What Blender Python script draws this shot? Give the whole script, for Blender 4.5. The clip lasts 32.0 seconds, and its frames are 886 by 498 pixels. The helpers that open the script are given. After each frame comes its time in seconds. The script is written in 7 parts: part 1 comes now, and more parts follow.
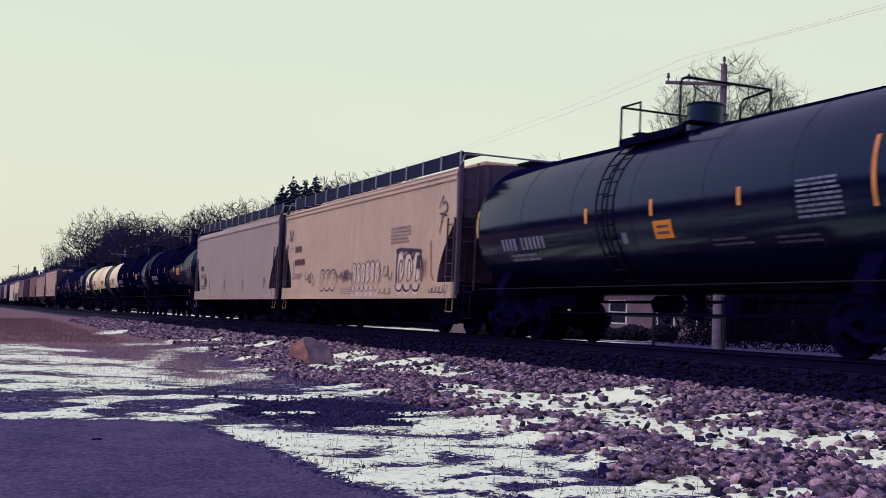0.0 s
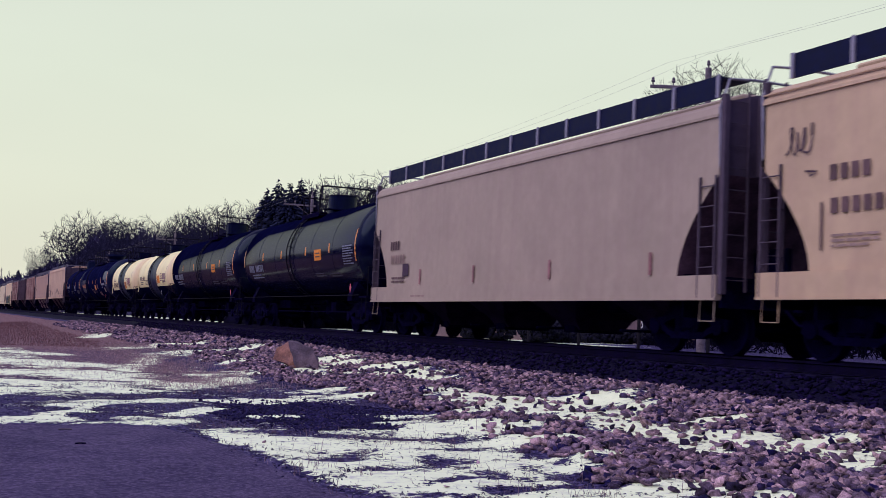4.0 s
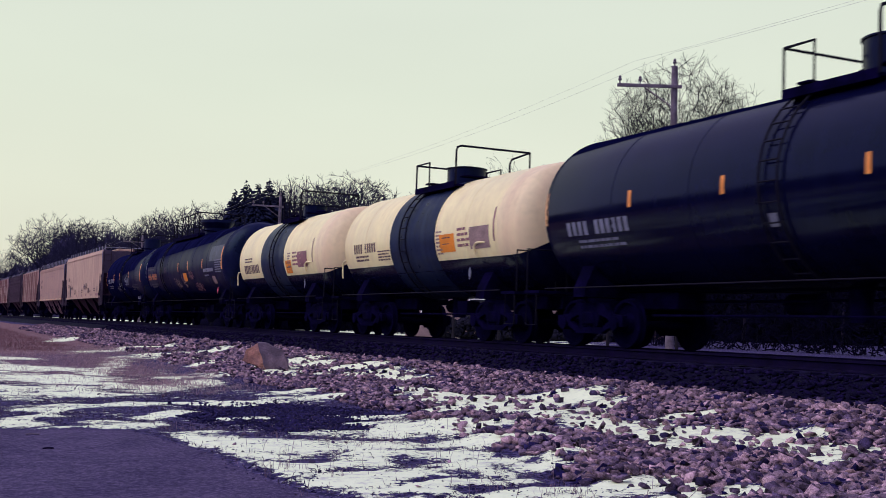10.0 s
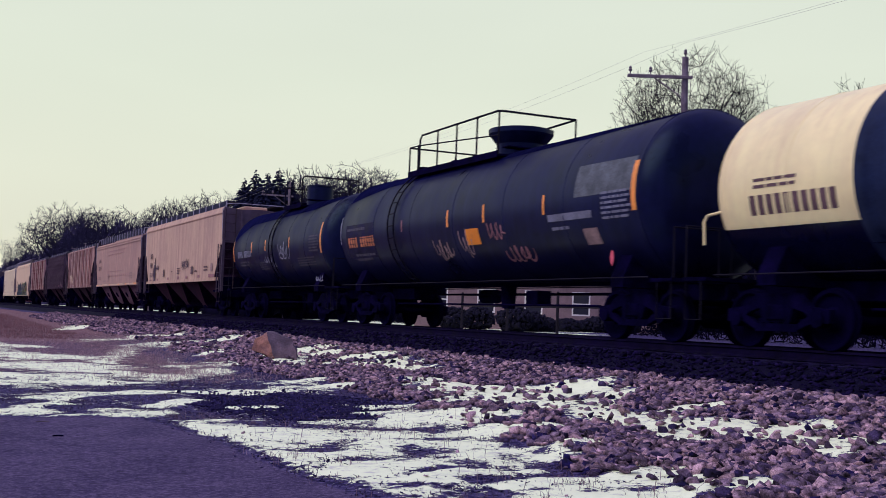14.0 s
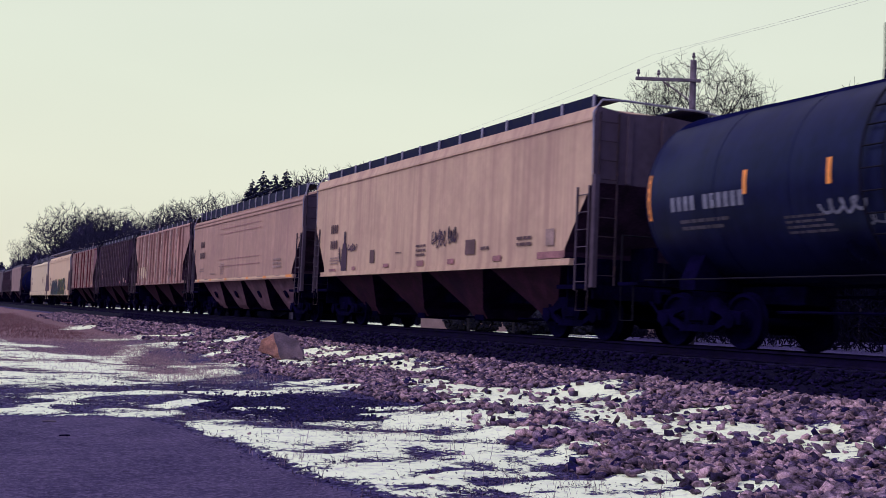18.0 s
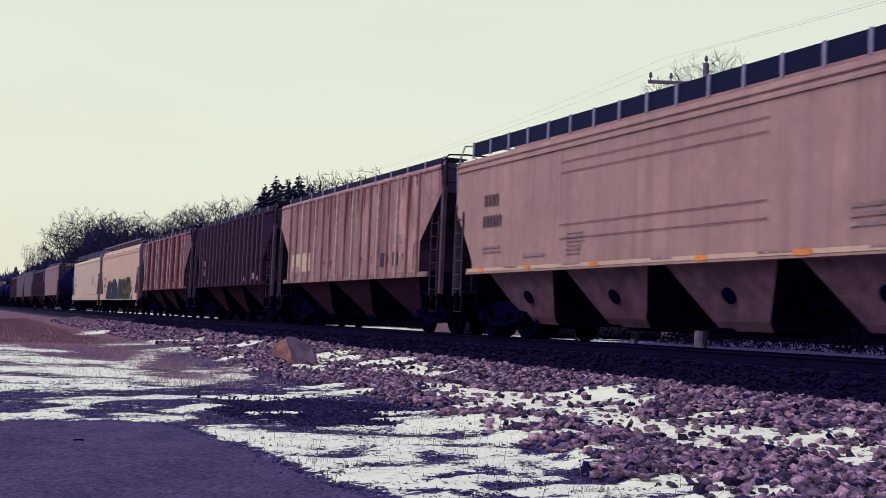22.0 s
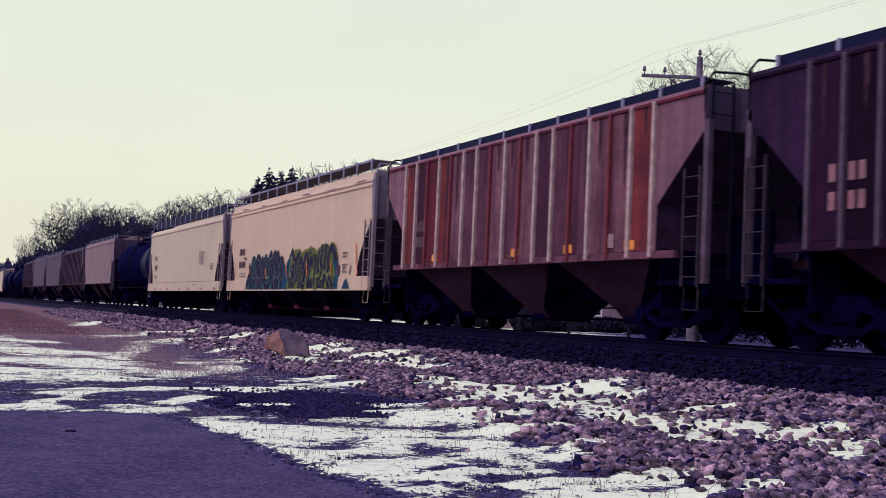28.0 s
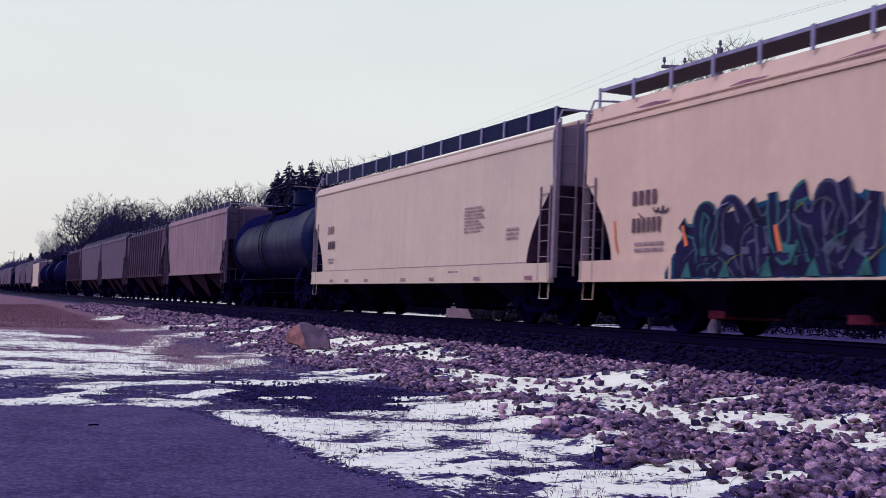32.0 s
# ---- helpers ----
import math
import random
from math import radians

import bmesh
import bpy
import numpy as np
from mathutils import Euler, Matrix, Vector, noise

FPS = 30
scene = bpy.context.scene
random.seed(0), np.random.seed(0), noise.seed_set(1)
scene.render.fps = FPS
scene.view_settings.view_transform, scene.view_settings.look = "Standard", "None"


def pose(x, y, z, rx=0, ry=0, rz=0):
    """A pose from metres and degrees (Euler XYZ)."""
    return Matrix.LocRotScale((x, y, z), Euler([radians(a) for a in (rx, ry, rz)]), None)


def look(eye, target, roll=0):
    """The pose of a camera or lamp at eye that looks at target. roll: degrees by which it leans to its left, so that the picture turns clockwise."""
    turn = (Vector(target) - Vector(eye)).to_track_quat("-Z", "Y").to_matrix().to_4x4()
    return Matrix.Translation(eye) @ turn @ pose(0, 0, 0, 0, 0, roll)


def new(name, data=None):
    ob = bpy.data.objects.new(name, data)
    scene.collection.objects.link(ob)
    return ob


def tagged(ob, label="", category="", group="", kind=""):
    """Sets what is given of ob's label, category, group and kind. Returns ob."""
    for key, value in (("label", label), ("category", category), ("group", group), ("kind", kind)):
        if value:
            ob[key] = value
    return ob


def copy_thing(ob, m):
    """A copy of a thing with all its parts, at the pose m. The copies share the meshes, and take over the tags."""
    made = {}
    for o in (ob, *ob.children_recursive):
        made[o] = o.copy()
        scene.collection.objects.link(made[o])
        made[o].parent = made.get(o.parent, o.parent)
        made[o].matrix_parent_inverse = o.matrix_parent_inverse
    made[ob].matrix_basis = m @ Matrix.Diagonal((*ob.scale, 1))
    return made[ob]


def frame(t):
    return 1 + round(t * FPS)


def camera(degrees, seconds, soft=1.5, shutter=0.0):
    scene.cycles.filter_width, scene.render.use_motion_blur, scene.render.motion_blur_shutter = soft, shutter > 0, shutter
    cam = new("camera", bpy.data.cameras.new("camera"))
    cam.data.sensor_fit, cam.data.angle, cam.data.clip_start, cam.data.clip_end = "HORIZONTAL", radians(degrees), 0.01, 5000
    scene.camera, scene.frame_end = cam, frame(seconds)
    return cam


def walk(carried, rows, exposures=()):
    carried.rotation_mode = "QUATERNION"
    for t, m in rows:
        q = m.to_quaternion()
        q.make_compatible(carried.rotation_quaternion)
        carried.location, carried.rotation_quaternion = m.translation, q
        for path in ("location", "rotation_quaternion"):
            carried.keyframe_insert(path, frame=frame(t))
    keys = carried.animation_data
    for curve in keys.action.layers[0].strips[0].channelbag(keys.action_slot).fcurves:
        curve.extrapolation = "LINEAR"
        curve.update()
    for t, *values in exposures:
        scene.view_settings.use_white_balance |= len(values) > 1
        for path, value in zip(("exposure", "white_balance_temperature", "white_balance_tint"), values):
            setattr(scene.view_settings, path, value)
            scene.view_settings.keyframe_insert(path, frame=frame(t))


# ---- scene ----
FOV = 42.6
EYE = (0.0, 0.0, 0.28)
# seconds, yaw, pitch, roll of the hand-held camera
TURNS = [
    (0, -23.47, 3.71, -2.55), (0.5, -23.69, 3.83, -2.55), (1, -23.71, 3.86, -2.44), (1.5, -23.82, 3.92, -2.52), (2, -23.94, 3.88, -2.54),
    (2.5, -23.97, 3.96, -2.50), (3, -24.07, 3.96, -2.58), (3.5, -24.12, 3.91, -2.57), (5.5, -24.51, 4.01, -2.39), (6, -24.51, 4.04, -2.36),
    (6.5, -24.75, 4.03, -2.36), (7, -25.05, 3.97, -2.19), (7.5, -25.09, 3.93, -1.85), (8, -25.12, 3.90, -1.70), (8.5, -25.07, 3.96, -1.57),
    (9, -25.33, 3.95, -1.69), (9.5, -25.48, 3.94, -1.89), (10, -25.72, 3.95, -1.88), (10.5, -25.83, 3.78, -1.90), (11, -25.90, 3.35, -1.95),
    (11.5, -25.82, 3.52, -1.95), (12, -25.68, 3.64, -2.02), (12.5, -25.48, 3.69, -2.18), (13, -25.54, 3.73, -2.28), (13.5, -25.43, 3.63, -2.25),
    (14, -25.28, 3.44, -2.18), (14.5, -25.16, 3.36, -2.20), (16.5, -25.04, 3.38, -2.36), (17, -25.00, 3.44, -2.44), (17.5, -24.96, 3.53, -2.56),
    (18, -24.95, 3.53, -2.51), (18.5, -24.97, 3.53, -2.57), (19, -24.68, 3.54, -2.59), (19.5, -24.51, 3.60, -2.51), (20, -24.59, 3.52, -2.50),
    (20.5, -24.44, 3.45, -2.40), (21, -24.41, 3.66, -2.36), (21.5, -24.38, 3.69, -2.42), (22, -24.31, 3.71, -2.39), (22.5, -24.36, 3.65, -2.47),
    (23, -24.26, 3.71, -2.43), (23.5, -24.13, 3.74, -2.30), (24, -24.33, 3.55, -2.47), (24.5, -24.36, 3.53, -2.59), (26.5, -24.51, 3.72, -2.65),
    (27, -24.70, 3.27, -2.72), (27.5, -24.67, 3.26, -2.67), (28, -24.68, 3.36, -2.64), (28.5, -24.48, 3.21, -2.65), (29, -24.25, 3.10, -2.63),
    (29.5, -24.16, 2.92, -2.63), (30, -24.18, 2.88, -2.65), (30.5, -24.04, 3.05, -2.65), (31, -23.89, 3.08, -2.53), (31.5, -23.83, 3.04, -2.49),
    (32, -23.66, 2.96, -2.38),
]
cam = camera(FOV, 32.0, 0.8, 0.35)
walk(cam, [(t, pose(*EYE, 90 + pitch, roll, yaw)) for t, yaw, pitch, roll in TURNS],
     [(0.0, -0.02, 6220, 10), (16.0, 0.0, 6240, 11), (27.5, 0.06, 6280, 12), (29.5, 0.07, 6330, 14), (31.0, 0.05, 6340, 17), (31.5, 0.03, 6150, 19), (32.0, 0.0, 5700, 25)])

# ---------------------------------------------------------------- light
world = bpy.data.worlds.new("overcast_sky")
scene.world = world
world.use_nodes = True
wn, wl = world.node_tree.nodes, world.node_tree.links
wn.clear()
w_out, w_bg = wn.new("ShaderNodeOutputWorld"), wn.new("ShaderNodeBackground")
w_co, w_sep = wn.new("ShaderNodeTexCoord"), wn.new("ShaderNodeSeparateXYZ")
w_ramp, w_mix, w_cloud = wn.new("ShaderNodeValToRGB"), wn.new("ShaderNodeMix"), wn.new("ShaderNodeTexNoise")
w_sky, w_gain = wn.new("ShaderNodeTexSky"), wn.new("ShaderNodeMix")
w_map = wn.new("ShaderNodeMapping")
w_sky.sky_type, w_sky.sun_disc = "NISHITA", False
w_sky.sun_elevation, w_sky.sun_rotation = radians(47), radians(259)
w_ramp.color_ramp.elements[0].position, w_ramp.color_ramp.elements[0].color = 0.0, (0.86, 0.82, 0.64, 1)
w_ramp.color_ramp.elements[1].position, w_ramp.color_ramp.elements[1].color = 1.0, (0.44, 0.41, 0.72, 1)
for at, col in ((0.10, (0.87, 0.87, 0.67)), (0.20, (0.85, 0.885, 0.695)), (0.34, (0.82, 0.87, 0.72)), (0.60, (0.53, 0.50, 0.84))):
    e = w_ramp.color_ramp.elements.new(at)
    e.color = (*col, 1)
w_map.inputs["Scale"].default_value = (1.2, 1.2, 4.0)
w_cloud.inputs["Scale"].default_value, w_cloud.inputs["Detail"].default_value = 1.6, 3.0
w_mix.data_type = w_gain.data_type = "RGBA"
w_mix.blend_type = "MULTIPLY"
w_mix.inputs[0].default_value = 0.16
w_gain.inputs[0].default_value = 0.992
wl.new(w_co.outputs["Generated"], w_sep.inputs[0])
wl.new(w_sep.outputs["Z"], w_ramp.inputs[0])
wl.new(w_co.outputs["Generated"], w_map.inputs[0])
wl.new(w_map.outputs[0], w_cloud.inputs["Vector"])
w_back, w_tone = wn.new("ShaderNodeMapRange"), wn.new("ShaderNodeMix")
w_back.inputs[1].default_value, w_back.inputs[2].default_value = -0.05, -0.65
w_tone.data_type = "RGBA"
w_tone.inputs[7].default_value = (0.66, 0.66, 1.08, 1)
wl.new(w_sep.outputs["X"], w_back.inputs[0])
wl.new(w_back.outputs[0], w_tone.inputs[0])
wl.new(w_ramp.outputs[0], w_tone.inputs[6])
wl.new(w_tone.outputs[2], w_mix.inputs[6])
wl.new(w_cloud.outputs["Fac"], w_mix.inputs[7])
wl.new(w_sky.outputs[0], w_gain.inputs[6])
wl.new(w_mix.outputs[2], w_gain.inputs[7])
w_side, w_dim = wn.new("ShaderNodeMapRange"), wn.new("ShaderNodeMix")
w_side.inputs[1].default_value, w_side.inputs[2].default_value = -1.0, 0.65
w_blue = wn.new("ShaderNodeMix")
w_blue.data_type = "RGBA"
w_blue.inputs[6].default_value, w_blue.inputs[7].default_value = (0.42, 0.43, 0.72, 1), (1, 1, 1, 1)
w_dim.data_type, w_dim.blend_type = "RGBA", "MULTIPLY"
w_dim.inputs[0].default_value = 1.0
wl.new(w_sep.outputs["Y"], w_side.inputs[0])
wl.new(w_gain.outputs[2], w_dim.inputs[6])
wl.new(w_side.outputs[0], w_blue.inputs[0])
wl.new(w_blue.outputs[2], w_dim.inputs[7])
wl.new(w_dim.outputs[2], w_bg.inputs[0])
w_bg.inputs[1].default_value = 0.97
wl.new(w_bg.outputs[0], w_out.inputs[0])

sun = new("sun", bpy.data.lights.new("sun", "SUN"))
sun.data.energy, sun.data.angle, sun.data.color = 1.95, radians(55), (1.0, 0.89, 0.79)
sun.matrix_world = look((-30, -6, 33), (0, 0, 0))
scene.view_settings.exposure = 0.0


# ---------------------------------------------------------------- materials
def mat(name, base, rough=0.7, metal=0.0, var=0.15, scale=3.0, stain=None, stain_amt=0.0, stain_scale=0.8,
        streak=0.0, bump=0.0, bump_scale=30.0, spec=0.18, sheen_tint=None, island=0.0, rand=0.0, rough_var=0.1, palette=None, dusty=False):
    """Painted, rusty, mineral or plain surface with grain at two scales, stains, runs and relief."""
    m = bpy.data.materials.new(name)
    m.use_nodes = True
    n, l = m.node_tree.nodes, m.node_tree.links
    b = n["Principled BSDF"]
    b.inputs["Metallic"].default_value = metal
    b.inputs["Specular IOR Level"].default_value = spec
    if sheen_tint:
        b.inputs["Specular Tint"].default_value = (*sheen_tint, 1)
    if dusty:
        facing, fade = n.new("ShaderNodeLayerWeight"), n.new("ShaderNodeMapRange")
        facing.inputs["Blend"].default_value = 0.5
        fade.inputs[1].default_value, fade.inputs[2].default_value = 0.52, 0.83
        fade.inputs[3].default_value, fade.inputs[4].default_value = spec, 0.0
        l.new(facing.outputs["Facing"], fade.inputs[0])
        l.new(fade.outputs[0], b.inputs["Specular IOR Level"])
    co = n.new("ShaderNodeTexCoord")
    fine, coarse = n.new("ShaderNodeTexNoise"), n.new("ShaderNodeTexNoise")
    fine.inputs["Scale"].default_value, fine.inputs["Detail"].default_value = scale * 8, 6
    coarse.inputs["Scale"].default_value, coarse.inputs["Detail"].default_value = scale, 4
    where = co.outputs["Object"]
    if rand or palette:
        info, push = n.new("ShaderNodeObjectInfo"), n.new("ShaderNodeVectorMath")
        push.operation = "MULTIPLY_ADD"
        push.inputs[1].default_value = (37.0, 53.0, 0.0)
        l.new(info.outputs["Random"], push.inputs[0])
        l.new(where, push.inputs[2])
        where = push.outputs[0]
    for t in (fine, coarse):
        l.new(where, t.inputs["Vector"])

    def mixed(a, bcol, fac, blend="MIX"):
        x = n.new("ShaderNodeMix")
        x.data_type, x.blend_type = "RGBA", blend
        for sock, v in ((x.inputs[6], a), (x.inputs[7], bcol), (x.inputs[0], fac)):
            if isinstance(v, tuple):
                sock.default_value = (*v[:3], 1)
            elif isinstance(v, float):
                sock.default_value = v
            else:
                l.new(v, sock)
        return x.outputs[2]

    def ranged(v, a, z, lo=0.0, hi=1.0):
        r = n.new("ShaderNodeMapRange")
        l.new(v, r.inputs[0])
        r.inputs[1].default_value, r.inputs[2].default_value = a, z
        r.inputs[3].default_value, r.inputs[4].default_value = lo, hi
        return r.outputs[0]

    dark = tuple(c * (1 - var * 1.6) for c in base)
    light = tuple(min(1, c * (1 + var)) for c in base)
    col = mixed(dark, light, ranged(coarse.outputs["Fac"], 0.3, 0.7))
    if palette:
        pick = n.new("ShaderNodeValToRGB")
        pick.color_ramp.interpolation = "CONSTANT"
        for k, c in enumerate(palette):
            e = pick.color_ramp.elements[k] if k < 2 else pick.color_ramp.elements.new(k / len(palette))
            e.position, e.color = k / len(palette), (*c, 1)
        l.new(info.outputs["Random"], pick.inputs[0])
        shade = n.new("ShaderNodeCombineColor")
        for i in range(3):
            l.new(ranged(coarse.outputs["Fac"], 0.3, 0.7, 1 - var * 1.6, 1 + var), shade.inputs[i])
        col = mixed(pick.outputs[0], shade.outputs[0], 1.0, "MULTIPLY")
    grain = ranged(fine.outputs["Fac"], 0.25, 0.75, 1 - var, 1.0 + var * 0.5)
    comb = n.new("ShaderNodeCombineColor")
    for i in range(3):
        l.new(grain, comb.inputs[i])
    col = mixed(col, comb.outputs[0], 1.0, "MULTIPLY")
    if stain:
        s = n.new("ShaderNodeTexNoise")
        s.inputs["Scale"].default_value, s.inputs["Detail"].default_value = stain_scale, 8
        s.inputs["Roughness"].default_value = 0.65
        l.new(where, s.inputs["Vector"])
        col = mixed(col, stain, ranged(s.outputs["Fac"], 0.48, 0.72, 0.0, stain_amt))
        if streak:
            mp, k = n.new("ShaderNodeMapping"), n.new("ShaderNodeTexNoise")
            mp.inputs["Scale"].default_value = (1.0, 2.6, 0.10)
            k.inputs["Scale"].default_value, k.inputs["Detail"].default_value = 1.6, 5
            l.new(where, mp.inputs["Vector"])
            l.new(mp.outputs[0], k.inputs["Vector"])
            col = mixed(col, stain, ranged(k.outputs["Fac"], 0.45, 0.66, 0.0, streak))
    if island or rand:
        g = n.new("ShaderNodeNewGeometry") if island else n.new("ShaderNodeObjectInfo")
        v = g.outputs["Random Per Island"] if island else g.outputs["Random"]
        hue = n.new("ShaderNodeValToRGB")
        el = hue.color_ramp.elements
        a = island or rand
        el[0].position, el[0].color = 0.0, (1 - a, 1 - a, 1 - 0.8 * a, 1)
        el[1].position, el[1].color = 1.0, (1 + 0.8 * a, 1 + 0.55 * a, 1 + 0.45 * a, 1)
        e = el.new(0.5)
        e.color = (1 - 0.25 * a, 1 - 0.32 * a, 1 - 0.2 * a, 1)
        l.new(v, hue.inputs[0])
        col = mixed(col, hue.outputs[0], 1.0, "MULTIPLY")
    l.new(col, b.inputs["Base Color"])
    l.new(ranged(coarse.outputs["Fac"], 0.3, 0.7, max(0.02, rough - rough_var), min(1, rough + rough_var)), b.inputs["Roughness"])
    if bump:
        bp, bt = n.new("ShaderNodeBump"), n.new("ShaderNodeTexNoise")
        bt.inputs["Scale"].default_value, bt.inputs["Detail"].default_value = bump_scale, 5
        l.new(co.outputs["Object"], bt.inputs["Vector"])
        l.new(bt.outputs["Fac"], bp.inputs["Height"])
        bp.inputs["Strength"].default_value, bp.inputs["Distance"].default_value = bump, 0.02
        l.new(bp.outputs[0], b.inputs["Normal"])
    return m


RUST = (0.16, 0.075, 0.05)
GRIME = (0.09, 0.06, 0.075)
m_black = mat("black_tank_paint", (0.0020, 0.0022, 0.021), 0.16, var=0.25, stain=(0.005, 0.006, 0.030), stain_amt=0.35, streak=0.3, spec=0.17, sheen_tint=(0.52, 0.68, 1.0), scale=0.7, rough_var=0.05, dusty=True)
m_black_gloss = mat("glossy_teal_black_tank_paint", (0.0020, 0.0022, 0.021), 0.16, var=0.25, stain=(0.005, 0.006, 0.030), stain_amt=0.35, streak=0.3, spec=0.40, sheen_tint=(0.50, 0.84, 1.0), scale=0.7, rough_var=0.05, dusty=True)
m_black_dull = mat("dull_black_tank_paint", (0.0046, 0.0050, 0.036), 0.36, var=0.35, stain=(0.010, 0.011, 0.052), stain_amt=0.5, streak=0.5, spec=0.17, sheen_tint=(0.42, 0.66, 1.0), scale=0.7, dusty=True)
m_band = mat("dark_navy_band_paint", (0.010, 0.016, 0.052), 0.36, var=0.25, stain=(0.03, 0.04, 0.085), stain_amt=0.4, streak=0.4, spec=0.05)
m_white_tank = mat("cream_tank_paint", (0.92, 0.79, 0.43), 0.38, var=0.06, stain=(0.55, 0.33, 0.22), stain_amt=0.25, streak=0.22, scale=0.6, spec=0.4)
m_pink = mat("faded_pink_hopper_paint", (0.545, 0.378, 0.275), 0.6, var=0.07, stain=(0.38, 0.23, 0.22), stain_amt=0.25, streak=0.2, scale=0.6)
m_grey = mat("faded_grey_hopper_paint", (0.375, 0.285, 0.255), 0.6, var=0.07, stain=(0.27, 0.18, 0.19), stain_amt=0.25, streak=0.2, scale=0.6)
m_tan = mat("weathered_tan_hopper_paint", (0.545, 0.368, 0.282), 0.68, var=0.08, stain=(0.30, 0.165, 0.165), stain_amt=0.32, streak=0.5, scale=0.6)
m_tan2 = mat("dusty_tan_hopper_paint", (0.43, 0.268, 0.225), 0.68, var=0.10, stain=(0.27, 0.15, 0.17), stain_amt=0.4, streak=0.45, scale=0.6)
m_rib_tan = mat("rusty_tan_ribbed_paint", (0.43, 0.258, 0.238), 0.75, var=0.16, stain=(0.15, 0.062, 0.066), stain_amt=0.55, streak=0.65, scale=0.9, rand=0.25)
m_rib_dark = mat("dark_purple_brown_ribbed_paint", (0.027, 0.0078, 0.026), 0.8, var=0.25, spec=0.05, stain=(0.010, 0.006, 0.018), stain_amt=0.5, streak=0.7, scale=0.9, rand=0.5)
m_rib_red = mat("rust_streaked_ribbed_paint", (0.18, 0.072, 0.080), 0.75, var=0.25, spec=0.1, stain=(0.045, 0.013, 0.028), stain_amt=0.6, streak=0.75, scale=0.9, palette=[(0.170, 0.064, 0.098), (0.056, 0.011, 0.030), (0.22, 0.098, 0.128), (0.130, 0.020, 0.034), (0.120, 0.042, 0.072), (0.195, 0.034, 0.036), (0.074, 0.021, 0.050), (0.185, 0.078, 0.104)])
m_cream = mat("cream_hopper_paint", (0.64, 0.462, 0.322), 0.6, var=0.05, stain=(0.44, 0.27, 0.23), stain_amt=0.2, streak=0.15, scale=0.6)
m_pale = mat("pale_hopper_paint", (0.60, 0.482, 0.342), 0.6, var=0.05, stain=(0.44, 0.31, 0.27), stain_amt=0.2, streak=0.18, scale=0.6)
m_brown = mat("brown_hopper_paint", (0.055, 0.030, 0.060), 0.7, var=0.15, stain=(0.14, 0.09, 0.11), stain_amt=0.4, streak=0.5, scale=0.8)
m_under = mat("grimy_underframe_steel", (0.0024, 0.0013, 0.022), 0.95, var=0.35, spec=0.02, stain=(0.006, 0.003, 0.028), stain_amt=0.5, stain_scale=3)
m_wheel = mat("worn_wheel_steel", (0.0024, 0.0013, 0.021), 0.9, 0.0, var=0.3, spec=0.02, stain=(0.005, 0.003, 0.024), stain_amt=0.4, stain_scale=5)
m_walk = mat("navy_walkway_grating", (0.006, 0.008, 0.040), 0.6, 0.0, var=0.2, scale=6, spec=0.1)
m_bracket = mat("grey_bracket_steel", (0.28, 0.26, 0.36), 0.6, 0.2, var=0.2)
m_ladder_dark = mat("dark_ladder_steel", (0.009, 0.008, 0.018), 0.7, 0.0, var=0.2, spec=0.06)
m_orange = mat("orange_reflector_film", (0.85, 0.30, 0.07), 0.4, var=0.15, stain=(0.3, 0.12, 0.08), stain_amt=0.3)
m_amber = mat("faded_yellow_reflector_film", (0.62, 0.34, 0.16), 0.4, var=0.2, stain=(0.2, 0.1, 0.08), stain_amt=0.4)
m_placard = mat("orange_placard", (0.80, 0.25, 0.03), 0.5, var=0.12, stain=(0.30, 0.11, 0.03), stain_amt=0.3, stain_scale=6)
m_red_sign = mat("red_warning_sign", (0.65, 0.10, 0.16), 0.5, var=0.15)
m_stencil = mat("white_stencil_paint", (0.18, 0.18, 0.26), 0.6, var=0.2)
m_stencil_orange = mat("faded_orange_stencil_paint", (0.48, 0.16, 0.07), 0.6, var=0.3)
m_stencil_dark = mat("dark_stencil_paint", (0.13, 0.075, 0.09), 0.7, var=0.2)
m_stencil_faint = mat("faint_stencil_paint", (0.33, 0.22, 0.22), 0.7, var=0.2)
m_stencil_dim = mat("dim_stencil_paint", (0.075, 0.065, 0.095), 0.7, var=0.2)
m_tag_dark = mat("dark_spray_paint", (0.060, 0.030, 0.065), 0.6, var=0.3)
m_tag_navy = mat("navy_spray_paint", (0.012, 0.009, 0.042), 0.6, var=0.35, stain=(0.026, 0.022, 0.075), stain_amt=0.6, stain_scale=2.5, spec=0.1)
m_tag_blue = mat("teal_blue_spray_paint", (0.006, 0.066, 0.125), 0.6, var=0.25, stain=(0.014, 0.03, 0.08), stain_amt=0.5, stain_scale=2, spec=0.1)
m_tag_yellow = mat("yellow_green_spray_paint", (0.150, 0.165, 0.040), 0.6, var=0.25, stain=(0.05, 0.075, 0.045), stain_amt=0.6, stain_scale=2, spec=0.1)
m_tag_orange = mat("orange_spray_paint", (0.70, 0.17, 0.05), 0.5, var=0.2)
m_tag_white = mat("pale_spray_paint", (0.25, 0.25, 0.33), 0.6, var=0.3)
m_tag_rose = mat("rose_spray_paint", (0.30, 0.135, 0.16), 0.5, var=0.25)
m_patch = mat("grey_repaint_patch", (0.105, 0.115, 0.145), 0.6, var=0.3)
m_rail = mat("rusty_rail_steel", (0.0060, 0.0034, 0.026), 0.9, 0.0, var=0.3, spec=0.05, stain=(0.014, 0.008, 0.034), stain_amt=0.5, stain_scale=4)
